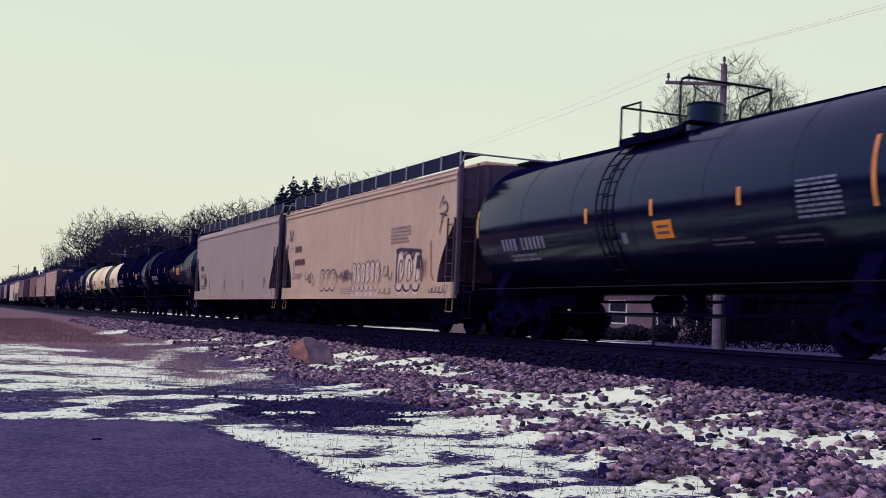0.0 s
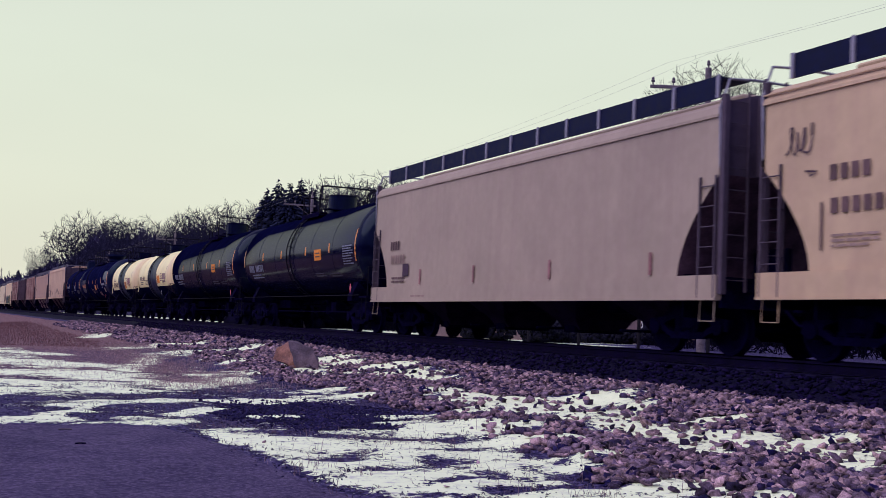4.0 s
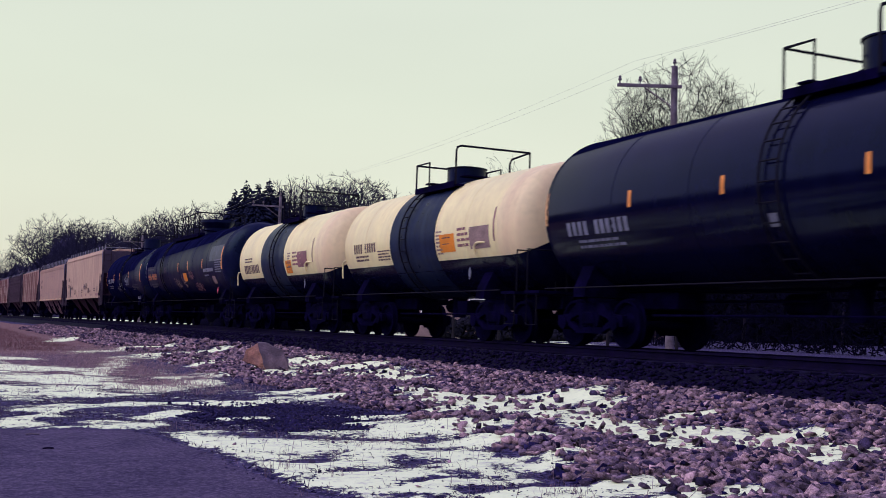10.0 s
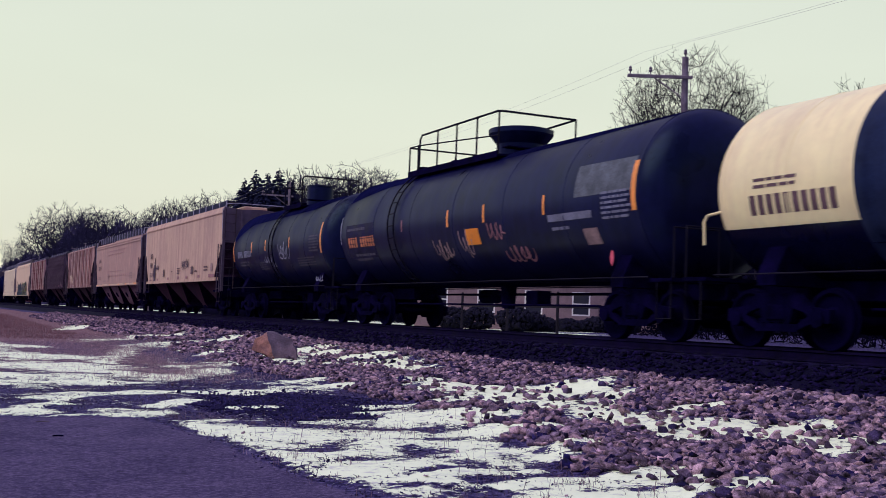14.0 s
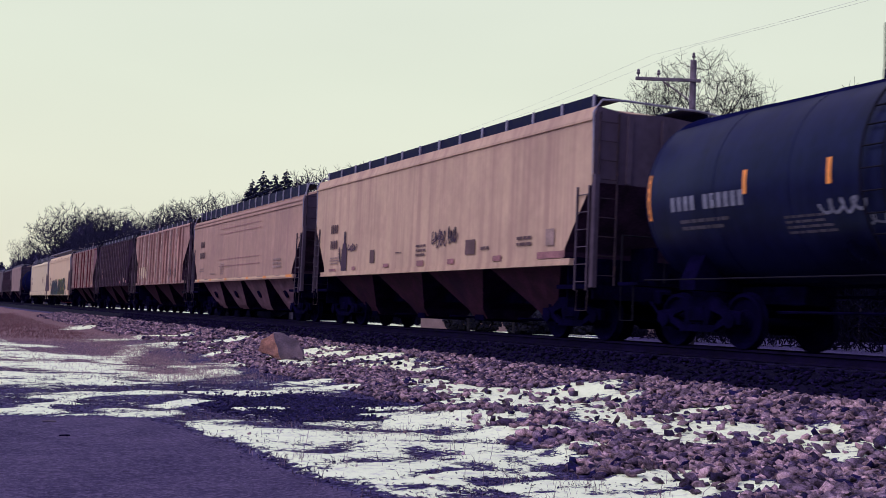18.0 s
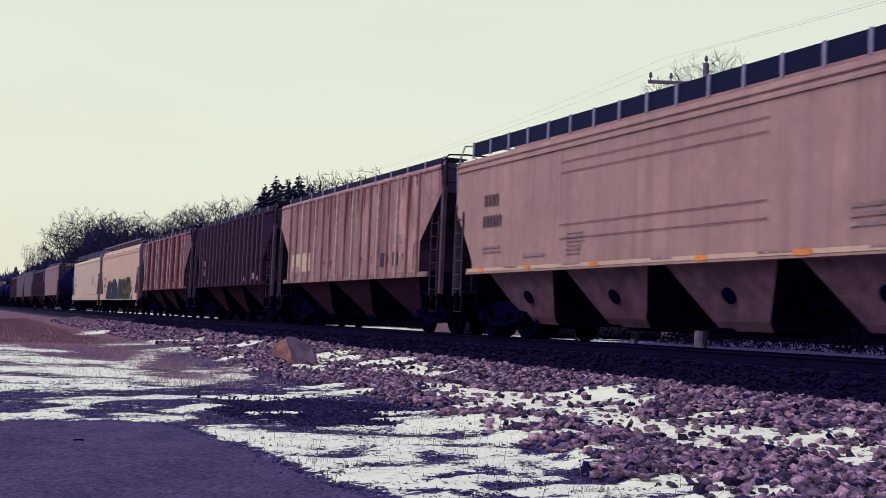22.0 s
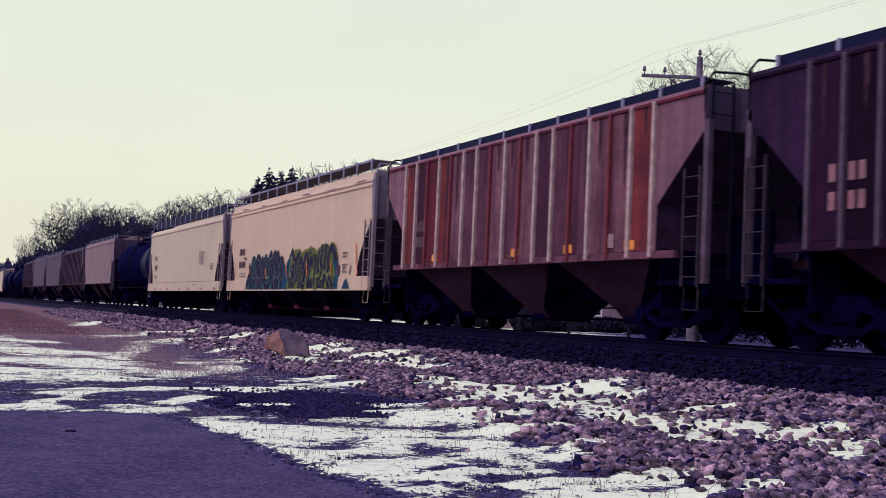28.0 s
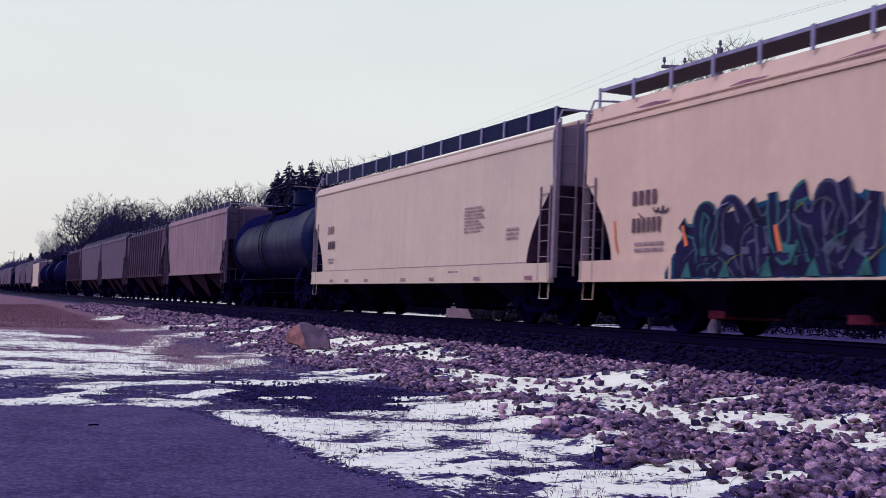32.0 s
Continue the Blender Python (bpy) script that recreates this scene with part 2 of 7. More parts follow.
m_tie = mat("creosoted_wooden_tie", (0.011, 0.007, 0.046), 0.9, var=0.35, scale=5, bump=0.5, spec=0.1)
m_stone = mat("crushed_ballast_stone", (0.285, 0.212, 0.275), 0.9, var=0.6, scale=9, spec=0.12, island=0.98, bump=0.6, bump_scale=40)
# dirty stones by the ties; the train's shade is put into their colour
m_dark_stone = mat("oily_shaded_ballast_stone", (0.0095, 0.0058, 0.040), 0.95, spec=0.05, var=0.4, scale=8, island=0.6)
m_bark = mat("grey_brown_bark", (0.018, 0.014, 0.028), 0.9, var=0.3, scale=6, spec=0.04)
m_twig = mat("bare_twig_bark", (0.013, 0.010, 0.022), 0.9, var=0.3, scale=6, spec=0.04)
m_needle = mat("dark_spruce_needles", (0.017, 0.021, 0.062), 0.85, var=0.35, scale=4, island=0.4, spec=0.1)
m_dry = mat("dry_weed_stems", (0.27, 0.195, 0.24), 0.9, var=0.3, scale=6, island=0.4)
m_redgrass = mat("russet_dry_grass", (0.23, 0.118, 0.130), 0.9, var=0.3, scale=4, island=0.3)
m_block_a = mat("weathered_concrete", (0.155, 0.112, 0.168), 0.9, var=0.3, scale=4, bump=0.8, stain=(0.30, 0.16, 0.15), stain_amt=0.25, stain_scale=2.5)
m_block_b = mat("orange_stained_concrete", (0.50, 0.245, 0.205), 0.9, var=0.35, scale=5, bump=0.8, stain=(0.24, 0.14, 0.17), stain_amt=0.9, stain_scale=3.2)
m_pole = mat("weathered_pole_wood", (0.17, 0.135, 0.18), 0.9, var=0.25, scale=4)
m_wire = mat("grey_wire", (0.48, 0.46, 0.46), 0.6)
m_stucco = mat("pink_stucco_wall", (0.24, 0.16, 0.185), 0.85, var=0.15, scale=2)
m_trim = mat("white_house_trim", (0.75, 0.70, 0.72), 0.6, var=0.05)
m_roof = mat("dark_roof_shingles", (0.07, 0.055, 0.07), 0.9, var=0.25, scale=5)
m_shrub = mat("dark_evergreen_shrub", (0.007, 0.006, 0.022), 0.9, var=0.4, scale=5)
m_fence = mat("dark_iron_fence", (0.018, 0.015, 0.026), 0.9, 0.0, var=0.2, spec=0.1)
m_chute = mat("grimy_maroon_chute", (0.056, 0.018, 0.042), 0.8, var=0.3, spec=0.1, stain=(0.010, 0.004, 0.026), stain_amt=0.75, stain_scale=1.2)
m_chute_tan = mat("dusty_chute_paint", (0.185, 0.095, 0.138), 0.75, var=0.25, stain=(0.035, 0.018, 0.04), stain_amt=0.5, stain_scale=1.0)
m_post = mat("pale_worn_post_paint", (0.56, 0.40, 0.37), 0.7, var=0.25, stain=(0.22, 0.10, 0.10), stain_amt=0.4, stain_scale=2)
m_post_dark = mat("dusty_brown_post_paint", (0.110, 0.070, 0.108), 0.7, var=0.25, stain=(0.06, 0.035, 0.05), stain_amt=0.6, stain_scale=2)
m_rod = mat("dull_grey_rod", (0.014, 0.012, 0.024), 0.8, var=0.2, spec=0.05)
# slope sheet: grime, with the shade of the end recess put into the colour
m_slope = mat("shaded_grimy_slope_sheet", (0.058, 0.026, 0.062), 0.85, var=0.3, spec=0.1, stain=(0.014, 0.007, 0.028), stain_amt=0.7, stain_scale=1.2)
m_walk_pale = mat("lilac_grey_walkway_grating", (0.070, 0.060, 0.098), 0.6, 0.0, var=0.2, scale=6, spec=0.2)
# far tan hoppers: distance haze put into a dimmer, purpler colour
m_far_tan = mat("hazed_far_hopper_paint", (0.115, 0.078, 0.110), 0.7, var=0.15, stain=(0.06, 0.04, 0.075), stain_amt=0.5, streak=0.6, scale=0.6)
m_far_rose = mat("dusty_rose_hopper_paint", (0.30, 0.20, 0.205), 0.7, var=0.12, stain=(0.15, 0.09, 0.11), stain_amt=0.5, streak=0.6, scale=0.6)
m_rust_run = mat("dark_rust_run", (0.155, 0.058, 0.060), 0.85, var=0.3, scale=5, spec=0.05)
m_grime_run = mat("purple_grime_run", (0.060, 0.026, 0.040), 0.85, var=0.3, scale=5, spec=0.05)
m_hedge = mat("dark_tangled_twigs", (0.0030, 0.0022, 0.017), 0.95, var=0.4, scale=2, spec=0.05)
m_brush = mat("pinkish_dry_brush", (0.46, 0.33, 0.37), 0.9, var=0.3, scale=6, island=0.45)
m_stubble = mat("purple_brown_stubble", (0.10, 0.072, 0.125), 0.9, var=0.3, scale=6, island=0.6)
m_red_shell = mat("dusty_pink_end_bay_paint", (0.24, 0.115, 0.145), 0.75, var=0.2, stain=(0.12, 0.05, 0.075), stain_amt=0.5, streak=0.6, scale=0.9)
m_dark_shell = mat("dusty_brown_end_bay_paint", (0.036, 0.014, 0.046), 0.8, var=0.25, spec=0.05, stain=(0.014, 0.008, 0.020), stain_amt=0.6, streak=0.6, scale=0.9)
m_red_post = mat("rust_red_post_paint", (0.19, 0.036, 0.050), 0.75, var=0.25, stain=(0.14, 0.04, 0.06), stain_amt=0.5, stain_scale=2)
# shade as colour: chute flanks, and whole chutes below deep sills
m_chute_shade = mat("shaded_black_chute", (0.011, 0.0045, 0.030), 0.85, var=0.3, spec=0.05, stain=(0.03, 0.012, 0.04), stain_amt=0.6, stain_scale=1.5)
m_cinder = mat("dark_blue_cinders", (0.027, 0.022, 0.090), 0.95, spec=0.08, var=0.4, scale=8, island=0.5)
# distant woods: blue haze is mixed into the bark and twig colours
m_wood_bark = mat("hazed_woodland_bark", (0.020, 0.018, 0.050), 0.9, var=0.25, scale=3, spec=0.04)
m_wood_twig = mat("hazed_woodland_twigs", (0.024, 0.022, 0.060), 0.9, var=0.25, scale=3, spec=0.04)
m_gate_red = mat("faded_red_outlet_paint", (0.33, 0.045, 0.075), 0.7, var=0.3, stain=(0.08, 0.03, 0.05), stain_amt=0.5, stain_scale=4)
# for the unseen belt that darkens reflections in the tanks
m_belt = mat("dark_reflection_belt", (0.017, 0.0155, 0.056), 0.95, var=0.4, scale=0.4, bump=1.0, bump_scale=3, spec=0.03)

m_jacket = mat("pinkish_stained_jacket_paint", (0.88, 0.70, 0.43), 0.42, var=0.08, stain=(0.62, 0.38, 0.27), stain_amt=0.35, streak=0.25, scale=0.8, spec=0.3)
# slope sheets and end walls turned from the sun, their shade in the colour
m_slope_pale = mat("lightly_shaded_slope_sheet", (0.115, 0.062, 0.105), 0.85, var=0.25, spec=0.1, stain=(0.045, 0.022, 0.05), stain_amt=0.5, stain_scale=1.2)
m_end_grey = mat("shaded_lilac_end_wall", (0.088, 0.062, 0.105), 0.75, var=0.2, stain=(0.06, 0.04, 0.065), stain_amt=0.5, streak=0.5, scale=0.8)
m_end_pale = mat("lightly_shaded_end_wall", (0.285, 0.215, 0.245), 0.7, var=0.15, stain=(0.13, 0.09, 0.115), stain_amt=0.4, streak=0.4, scale=0.8)
# undergrowth colour lifted and blued to stand for distance haze
m_thicket = mat("hazed_bluish_thicket", (0.060, 0.052, 0.135), 0.95, var=0.4, scale=0.4, bump=1.0, bump_scale=3, spec=0.03)
m_tag_slate = mat("slate_spray_paint", (0.075, 0.085, 0.125), 0.6, var=0.3, stain=(0.02, 0.02, 0.05), stain_amt=0.5, stain_scale=2, spec=0.1)
m_step = mat("dim_step_steel", (0.040, 0.026, 0.046), 0.7, 0.0, var=0.25, stain=RUST, stain_amt=0.3, stain_scale=6)
m_tag_sea = mat("sea_green_spray_paint", (0.035, 0.13, 0.12), 0.6, var=0.25, stain=(0.02, 0.05, 0.08), stain_amt=0.5, stain_scale=2, spec=0.1)
m_fill = mat("pale_pink_spray_fill", (0.66, 0.50, 0.42), 0.6, var=0.12)

m_glass = bpy.data.materials.new("window_glass")
m_glass.use_nodes = True
gb = m_glass.node_tree.nodes["Principled BSDF"]
gb.inputs["Base Color"].default_value = (0.03, 0.03, 0.05, 1)
gb.inputs["Roughness"].default_value = 0.06


def ground_material():
    """Soil, asphalt, snow and dry grass, laid out by the three masks of the ground mesh."""
    m = bpy.data.materials.new("snowy_ground")
    m.use_nodes = True
    n, l = m.node_tree.nodes, m.node_tree.links
    b = n["Principled BSDF"]
    co = n.new("ShaderNodeTexCoord")

    def noise_at(scale, detail=6, rough=0.6):
        t = n.new("ShaderNodeTexNoise")
        t.inputs["Scale"].default_value, t.inputs["Detail"].default_value, t.inputs["Roughness"].default_value = scale, detail, rough
        l.new(co.outputs["Object"], t.inputs["Vector"])
        return t.outputs["Fac"]

    def ramp(v, *stops):
        r = n.new("ShaderNodeValToRGB")
        el = r.color_ramp.elements
        el[0].position, el[0].color = stops[0][0], (*stops[0][1], 1)
        el[1].position, el[1].color = stops[-1][0], (*stops[-1][1], 1)
        for at, c in stops[1:-1]:
            e = el.new(at)
            e.color = (*c, 1)
        l.new(v, r.inputs[0])
        return r.outputs[0]

    def mix(a, z, fac):
        x = n.new("ShaderNodeMix")
        x.data_type = "RGBA"
        l.new(a, x.inputs[6]), l.new(z, x.inputs[7]), l.new(fac, x.inputs[0])
        return x.outputs[2]

    def attr(name):
        a = n.new("ShaderNodeAttribute")
        a.attribute_name = name
        return a.outputs["Fac"]

    def math2(op, a, z):
        x = n.new("ShaderNodeMath")
        x.operation = op
        for s, v in ((x.inputs[0], a), (x.inputs[1], z)):
            if isinstance(v, float):
                s.default_value = v
            else:
                l.new(v, s)
        return x.outputs[0]

    def edge(v, a, z):
        r = n.new("ShaderNodeMapRange")
        l.new(v, r.inputs[0])
        r.inputs[1].default_value, r.inputs[2].default_value = a, z
        return r.outputs[0]

    soil = ramp(noise_at(16, 8, 0.7), (0.42, (0.010, 0.007, 0.042)), (0.5, (0.037, 0.028, 0.104)), (0.60, (0.112, 0.088, 0.195)))
    asphalt = ramp(noise_at(22, 8, 0.85), (0.40, (0.010, 0.006, 0.031)), (0.5, (0.053, 0.038, 0.108)), (0.60, (0.170, 0.128, 0.242)))
    worn = ramp(noise_at(1.6, 8, 0.72), (0.40, (0.026, 0.017, 0.060)), (0.60, (0.108, 0.079, 0.160)))
    half = n.new("ShaderNodeValue")
    half.outputs[0].default_value = 0.35
    asphalt = mix(asphalt, worn, half.outputs[0])
    grass = ramp(noise_at(9, 8, 0.7), (0.40, (0.085, 0.044, 0.068)), (0.5, (0.175, 0.092, 0.112)), (0.60, (0.26, 0.160, 0.175)))
    snow = ramp(noise_at(6, 8, 0.7), (0.34, (0.60, 0.60, 0.54)), (0.46, (0.87, 0.94, 0.66)), (0.62, (0.92, 0.98, 0.70)))
    col = mix(soil, asphalt, edge(math2("ADD", attr("asphalt"), math2("MULTIPLY", math2("SUBTRACT", noise_at(7), 0.5), 0.5)), 0.44, 0.56))
    col = mix(col, grass, edge(math2("ADD", attr("grass"), math2("MULTIPLY", math2("SUBTRACT", noise_at(6), 0.5), 0.9)), 0.35, 0.75))
    # track bed: dirt and the train's shade painted as one dark colour
    oily_shade = ramp(noise_at(14, 6, 0.7), (0.4, (0.002, 0.001, 0.012)), (0.6, (0.006, 0.004, 0.024)))
    col = mix(col, oily_shade, attr("oil_and_shade"))
    streak = n.new("ShaderNodeTexNoise")
    smap = n.new("ShaderNodeMapping")
    smap.inputs["Scale"].default_value, smap.inputs["Rotation"].default_value = (0.7, 1.9, 1.0), (0, 0, 0.6)
    streak.inputs["Scale"].default_value, streak.inputs["Detail"].default_value, streak.inputs["Roughness"].default_value = 1.15, 4, 0.58
    l.new(co.outputs["Object"], smap.inputs["Vector"]), l.new(smap.outputs[0], streak.inputs["Vector"])
    ragged = math2("ADD", attr("snow"), math2("MULTIPLY", math2("SUBTRACT", noise_at(2.6, 6, 0.7), 0.5), 2.1))
    ragged = math2("ADD", ragged, math2("MULTIPLY", math2("SUBTRACT", noise_at(13.0, 5, 0.7), 0.5), 1.9))
    ragged = math2("ADD", ragged, math2("MULTIPLY", math2("SUBTRACT", streak.outputs["Fac"], 0.5), 1.3))
    cover = math2("MULTIPLY", edge(ragged, 0.45, 0.53), edge(attr("snow"), 0.06, 0.14))
    col = mix(col, snow, cover)
    l.new(col, b.inputs["Base Color"])
    b.inputs["Roughness"].default_value = 0.85
    b.inputs["Specular IOR Level"].default_value = 0.07
    bp = n.new("ShaderNodeBump")
    bp.inputs["Strength"].default_value, bp.inputs["Distance"].default_value = 0.7, 0.05
    l.new(math2("ADD", math2("MULTIPLY", noise_at(22, 6), 0.7), math2("MULTIPLY", cover, 0.6)), bp.inputs["Height"])
    l.new(bp.outputs[0], b.inputs["Normal"])
    return m


m_ground = ground_material()


# ---------------------------------------------------------------- mesh helpers


def part(name, bm, material, parent=None, label="", smooth=False, sharp=35):
    me = bpy.data.meshes.new(name)
    bmesh.ops.recalc_face_normals(bm, faces=bm.faces)
    bm.to_mesh(me)
    bm.free()
    me.materials.append(material)
    if smooth:
        me.shade_smooth()
        me.set_sharp_from_angle(angle=radians(sharp))
    ob = new(name, me)
    if parent:
        ob.parent = parent
    if label:
        ob["label"] = label
    return ob


def box(bm, x0, x1, y0, y1, z0, z1):
    v = [bm.verts.new((x, y, z)) for z in (z0, z1) for y in (y0, y1) for x in (x0, x1)]
    for q in ((0, 1, 3, 2), (4, 6, 7, 5), (0, 4, 5, 1), (2, 3, 7, 6), (0, 2, 6, 4), (1, 5, 7, 3)):
        bm.faces.new([v[i] for i in q])
    return v


def worn_box(bm, x0, x1, y0, y1, z0, z1, r=0.02):
    b2 = bmesh.new()
    box(b2, x0, x1, y0, y1, z0, z1)
    bmesh.ops.bevel(b2, geom=b2.edges[:], offset=r, segments=1, affect="EDGES")
    me = bpy.data.meshes.new("tmp")
    b2.to_mesh(me)
    b2.free()
    bm.from_mesh(me)
    bpy.data.meshes.remove(me)


def tube(bm, pts, r, n=6):
    """A pipe through the points."""
    pts = [Vector(p) for p in pts]
    rings = []
    for i, p in enumerate(pts):
        d = (pts[min(i + 1, len(pts) - 1)] - pts[max(i - 1, 0)]).normalized()
        a = d.orthogonal().normalized() if abs(d.z) > 0.9 else Vector((0, 0, 1)).cross(d).normalized()
        c = d.cross(a)
        rings.append([bm.verts.new(p + r * (math.cos(k * math.tau / n) * a + math.sin(k * math.tau / n) * c)) for k in range(n)])
    for a, c in zip(rings, rings[1:]):
        for k in range(n):
            bm.faces.new((a[k], a[(k + 1) % n], c[(k + 1) % n], c[k]))
    bm.faces.new(rings[0][::-1])
    bm.faces.new(rings[-1])


def lathe(bm, prof, n=32, axis="y", centre=(0, 0, 0)):
    """Turns a profile of (along, radius) about an axis."""
    cx, cy, cz = centre
    rings = []
    for a, r in prof:
        ring = []
        for k in range(n):
            u, v = r * math.cos(k * math.tau / n), r * math.sin(k * math.tau / n)
            p = {"y": (u, a, v), "x": (a, u, v), "z": (u, v, a)}[axis]
            ring.append(bm.verts.new((p[0] + cx, p[1] + cy, p[2] + cz)))
        rings.append(ring)
    for a, c in zip(rings, rings[1:]):
        for k in range(n):
            bm.faces.new((a[k], a[(k + 1) % n], c[(k + 1) % n], c[k]))
    bm.faces.new(rings[0][::-1])
    bm.faces.new(rings[-1])


def extrude_poly(bm, pts, axis, a0, a1):
    """A flat outline pushed along an axis; for axis x the points are (y, z), for y (x, z)."""
    def at(p, a):
        return (a, p[0], p[1]) if axis == "x" else (p[0], a, p[1])
    lo = [bm.verts.new(at(p, a0)) for p in pts]
    hi = [bm.verts.new(at(p, a1)) for p in pts]
    bm.faces.new(lo)
    bm.faces.new(hi[::-1])
    for i in range(len(pts)):
        j = (i + 1) % len(pts)
        bm.faces.new((lo[i], hi[i], hi[j], lo[j]))


def many(name, base_v, base_f, pos, rot, scl, jit, material, parent=None):
    """One mesh of many jittered copies of a small solid."""
    n, k = len(pos), len(base_v)
    v = np.einsum("nij,nkj->nki", rot, base_v[None] * jit * scl[:, None, :]) + pos[:, None, :]
    fc = (base_f[None] + (np.arange(n) * k)[:, None, None]).reshape(-1, base_f.shape[1])
    me = bpy.data.meshes.new(name)
    me.vertices.add(n * k)
    me.vertices.foreach_set("co", v.astype(np.float32).ravel())
    me.loops.add(fc.size)
    me.loops.foreach_set("vertex_index", fc.astype(np.int32).ravel())
    me.polygons.add(len(fc))
    me.polygons.foreach_set("loop_start", np.arange(0, fc.size, fc.shape[1], dtype=np.int32))
    me.update(calc_edges=True)
    me.materials.append(material)
    ob = new(name, me)
    if parent:
        ob.parent = parent
    return ob


def turns(rng, n):
    q = rng.normal(size=(n, 4))
    q /= np.linalg.norm(q, axis=1)[:, None]
    w, x, y, z = q.T
    return np.stack([np.stack([1 - 2 * (y * y + z * z), 2 * (x * y - z * w), 2 * (x * z + y * w)], 1),
                     np.stack([2 * (x * y + z * w), 1 - 2 * (x * x + z * z), 2 * (y * z - x * w)], 1),
                     np.stack([2 * (x * z - y * w), 2 * (y * z + x * w), 1 - 2 * (x * x + y * y)], 1)], 1)


# ---------------------------------------------------------------- ground
TRACK_X = 13.1          # centre of the track; the rail heads lie at z = 0
PROFILE_X = (-60, 0, 5.5, 7.0, 8.2, 9.3, 10.8, 11.6, 14.6, 15.1, 17, 24, 45, 120, 3000)
PROFILE_Z = (-1.12, -1.12, -1.08, -1.0, -0.93, -0.88, -0.52, -0.25, -0.23, -0.3, -0.6, -0.3, -0.1, 0.0, 0.0)

# streaks of old snow on the far verge: from, to, half width
FIELD_SNOW = [
    (2.3, 38.8, 3.3, 36.6, 0.82), (1.9, 31.4, 3.3, 30.1, 1.34), (1.6, 26.4, 3.0, 25.7, 1.31), (1.4, 22.8, 2.8, 22.3, 0.89), (1.2, 20.1, 2.7, 20.8, 0.66),
    (2.8, 24.6, 4.4, 22.7, 0.51), (2.7, 21.1, 3.8, 20.6, 0.39), (4.2, 27.2, 6.3, 35.7, 0.30), (7.1, 56.7, 8.6, 62.6, 0.62), (7.3, 43.2, 8.5, 43.6, 1.27),
    (7.3, 37.2, 9.2, 37.6, 1.05), (7.6, 32.5, 9.0, 34.5, 0.46), (7.4, 30.2, 8.7, 31.9, 0.42), (4.4, 21.6, 6.0, 24.3, 0.49), (5.7, 25.6, 6.7, 26.4, 0.42),
]
# bands on the verge beside the asphalt
VERGE_SNOW = [
    (0.9, 15.0, 1.4, 15.2, 0.29), (1.4, 15.4, 2.1, 16.7, 0.17), (2.0, 17.5, 3.2, 18.0, 0.41), (3.2, 18.0, 4.8, 18.3, 0.38), (4.7, 18.1, 5.9, 18.8, 0.45),
    (5.9, 18.8, 6.7, 18.8, 0.50), (6.2, 20.0, 6.9, 20.3, 0.28), (1.6, 14.3, 2.6, 14.7, 0.28), (2.4, 15.4, 2.9, 15.0, 0.25), (2.5, 13.9, 3.3, 15.3, 0.16),
    (3.2, 16.1, 3.9, 16.8, 0.18), (2.6, 13.1, 3.5, 13.6, 0.26), (4.3, 15.5, 4.7, 15.5, 0.23), (4.6, 13.5, 5.1, 13.7, 0.30), (5.9, 15.1, 6.5, 14.9, 0.27),
    (5.9, 14.4, 6.5, 13.8, 0.29),
]
# the broad patch beside the asphalt
NEAR_SNOW = [
    (4.6, 7.6, 6.3, 7.2, 0.30),
    (2.9, 12.9, 3.8, 12.5, 0.46), (2.9, 11.9, 3.6, 11.5, 0.35), (3.5, 12.0, 4.9, 11.9, 0.53), (3.0, 10.9, 3.5, 10.4, 0.21), (3.1, 9.9, 4.4, 10.6, 0.27),
    (3.0, 9.1, 4.3, 9.5, 0.27), (3.1, 8.5, 4.1, 8.7, 0.22), (3.1, 8.0, 3.8, 8.0, 0.17), (4.6, 11.1, 5.5, 10.7, 0.36), (4.4, 9.8, 5.2, 9.8, 0.30),
    (5.1, 10.1, 6.4, 10.1, 0.22), (5.7, 9.7, 6.0, 9.6, 0.15), (4.0, 8.7, 5.3, 9.2, 0.12), (4.5, 8.2, 5.4, 8.4, 0.19), (5.4, 8.4, 6.3, 8.5, 0.20),
    (4.5, 7.9, 5.6, 7.9, 0.18), (5.7, 8.1, 6.5, 7.7, 0.20), (6.4, 7.7, 6.5, 7.4, 0.18),
]
# snow caught between the heaps of stone
HEAP_SNOW = [
    (8.8, 28.5, 8.2, 25.2, 0.45), (9.8, 29.1, 9.6, 27.2, 0.46), (9.5, 25.2, 10.0, 24.3, 0.41), (8.2, 23.7, 9.4, 22.9, 0.72), (9.4, 22.9, 9.4, 20.7, 0.36),
    (8.5, 19.5, 8.3, 17.4, 0.36), (8.0, 16.9, 8.5, 16.2, 0.70), (6.0, 13.3, 6.7, 13.1, 0.57), (7.7, 14.8, 8.3, 14.6, 0.62), (8.5, 15.4, 9.3, 15.4, 0.77),
    (8.1, 14.2, 8.6, 13.8, 0.51), (7.9, 13.1, 8.2, 12.3, 0.48), (8.1, 12.9, 8.6, 13.0, 0.20), (8.9, 13.7, 9.5, 14.4, 0.22), (9.5, 15.1, 9.7, 14.4, 0.25),
]
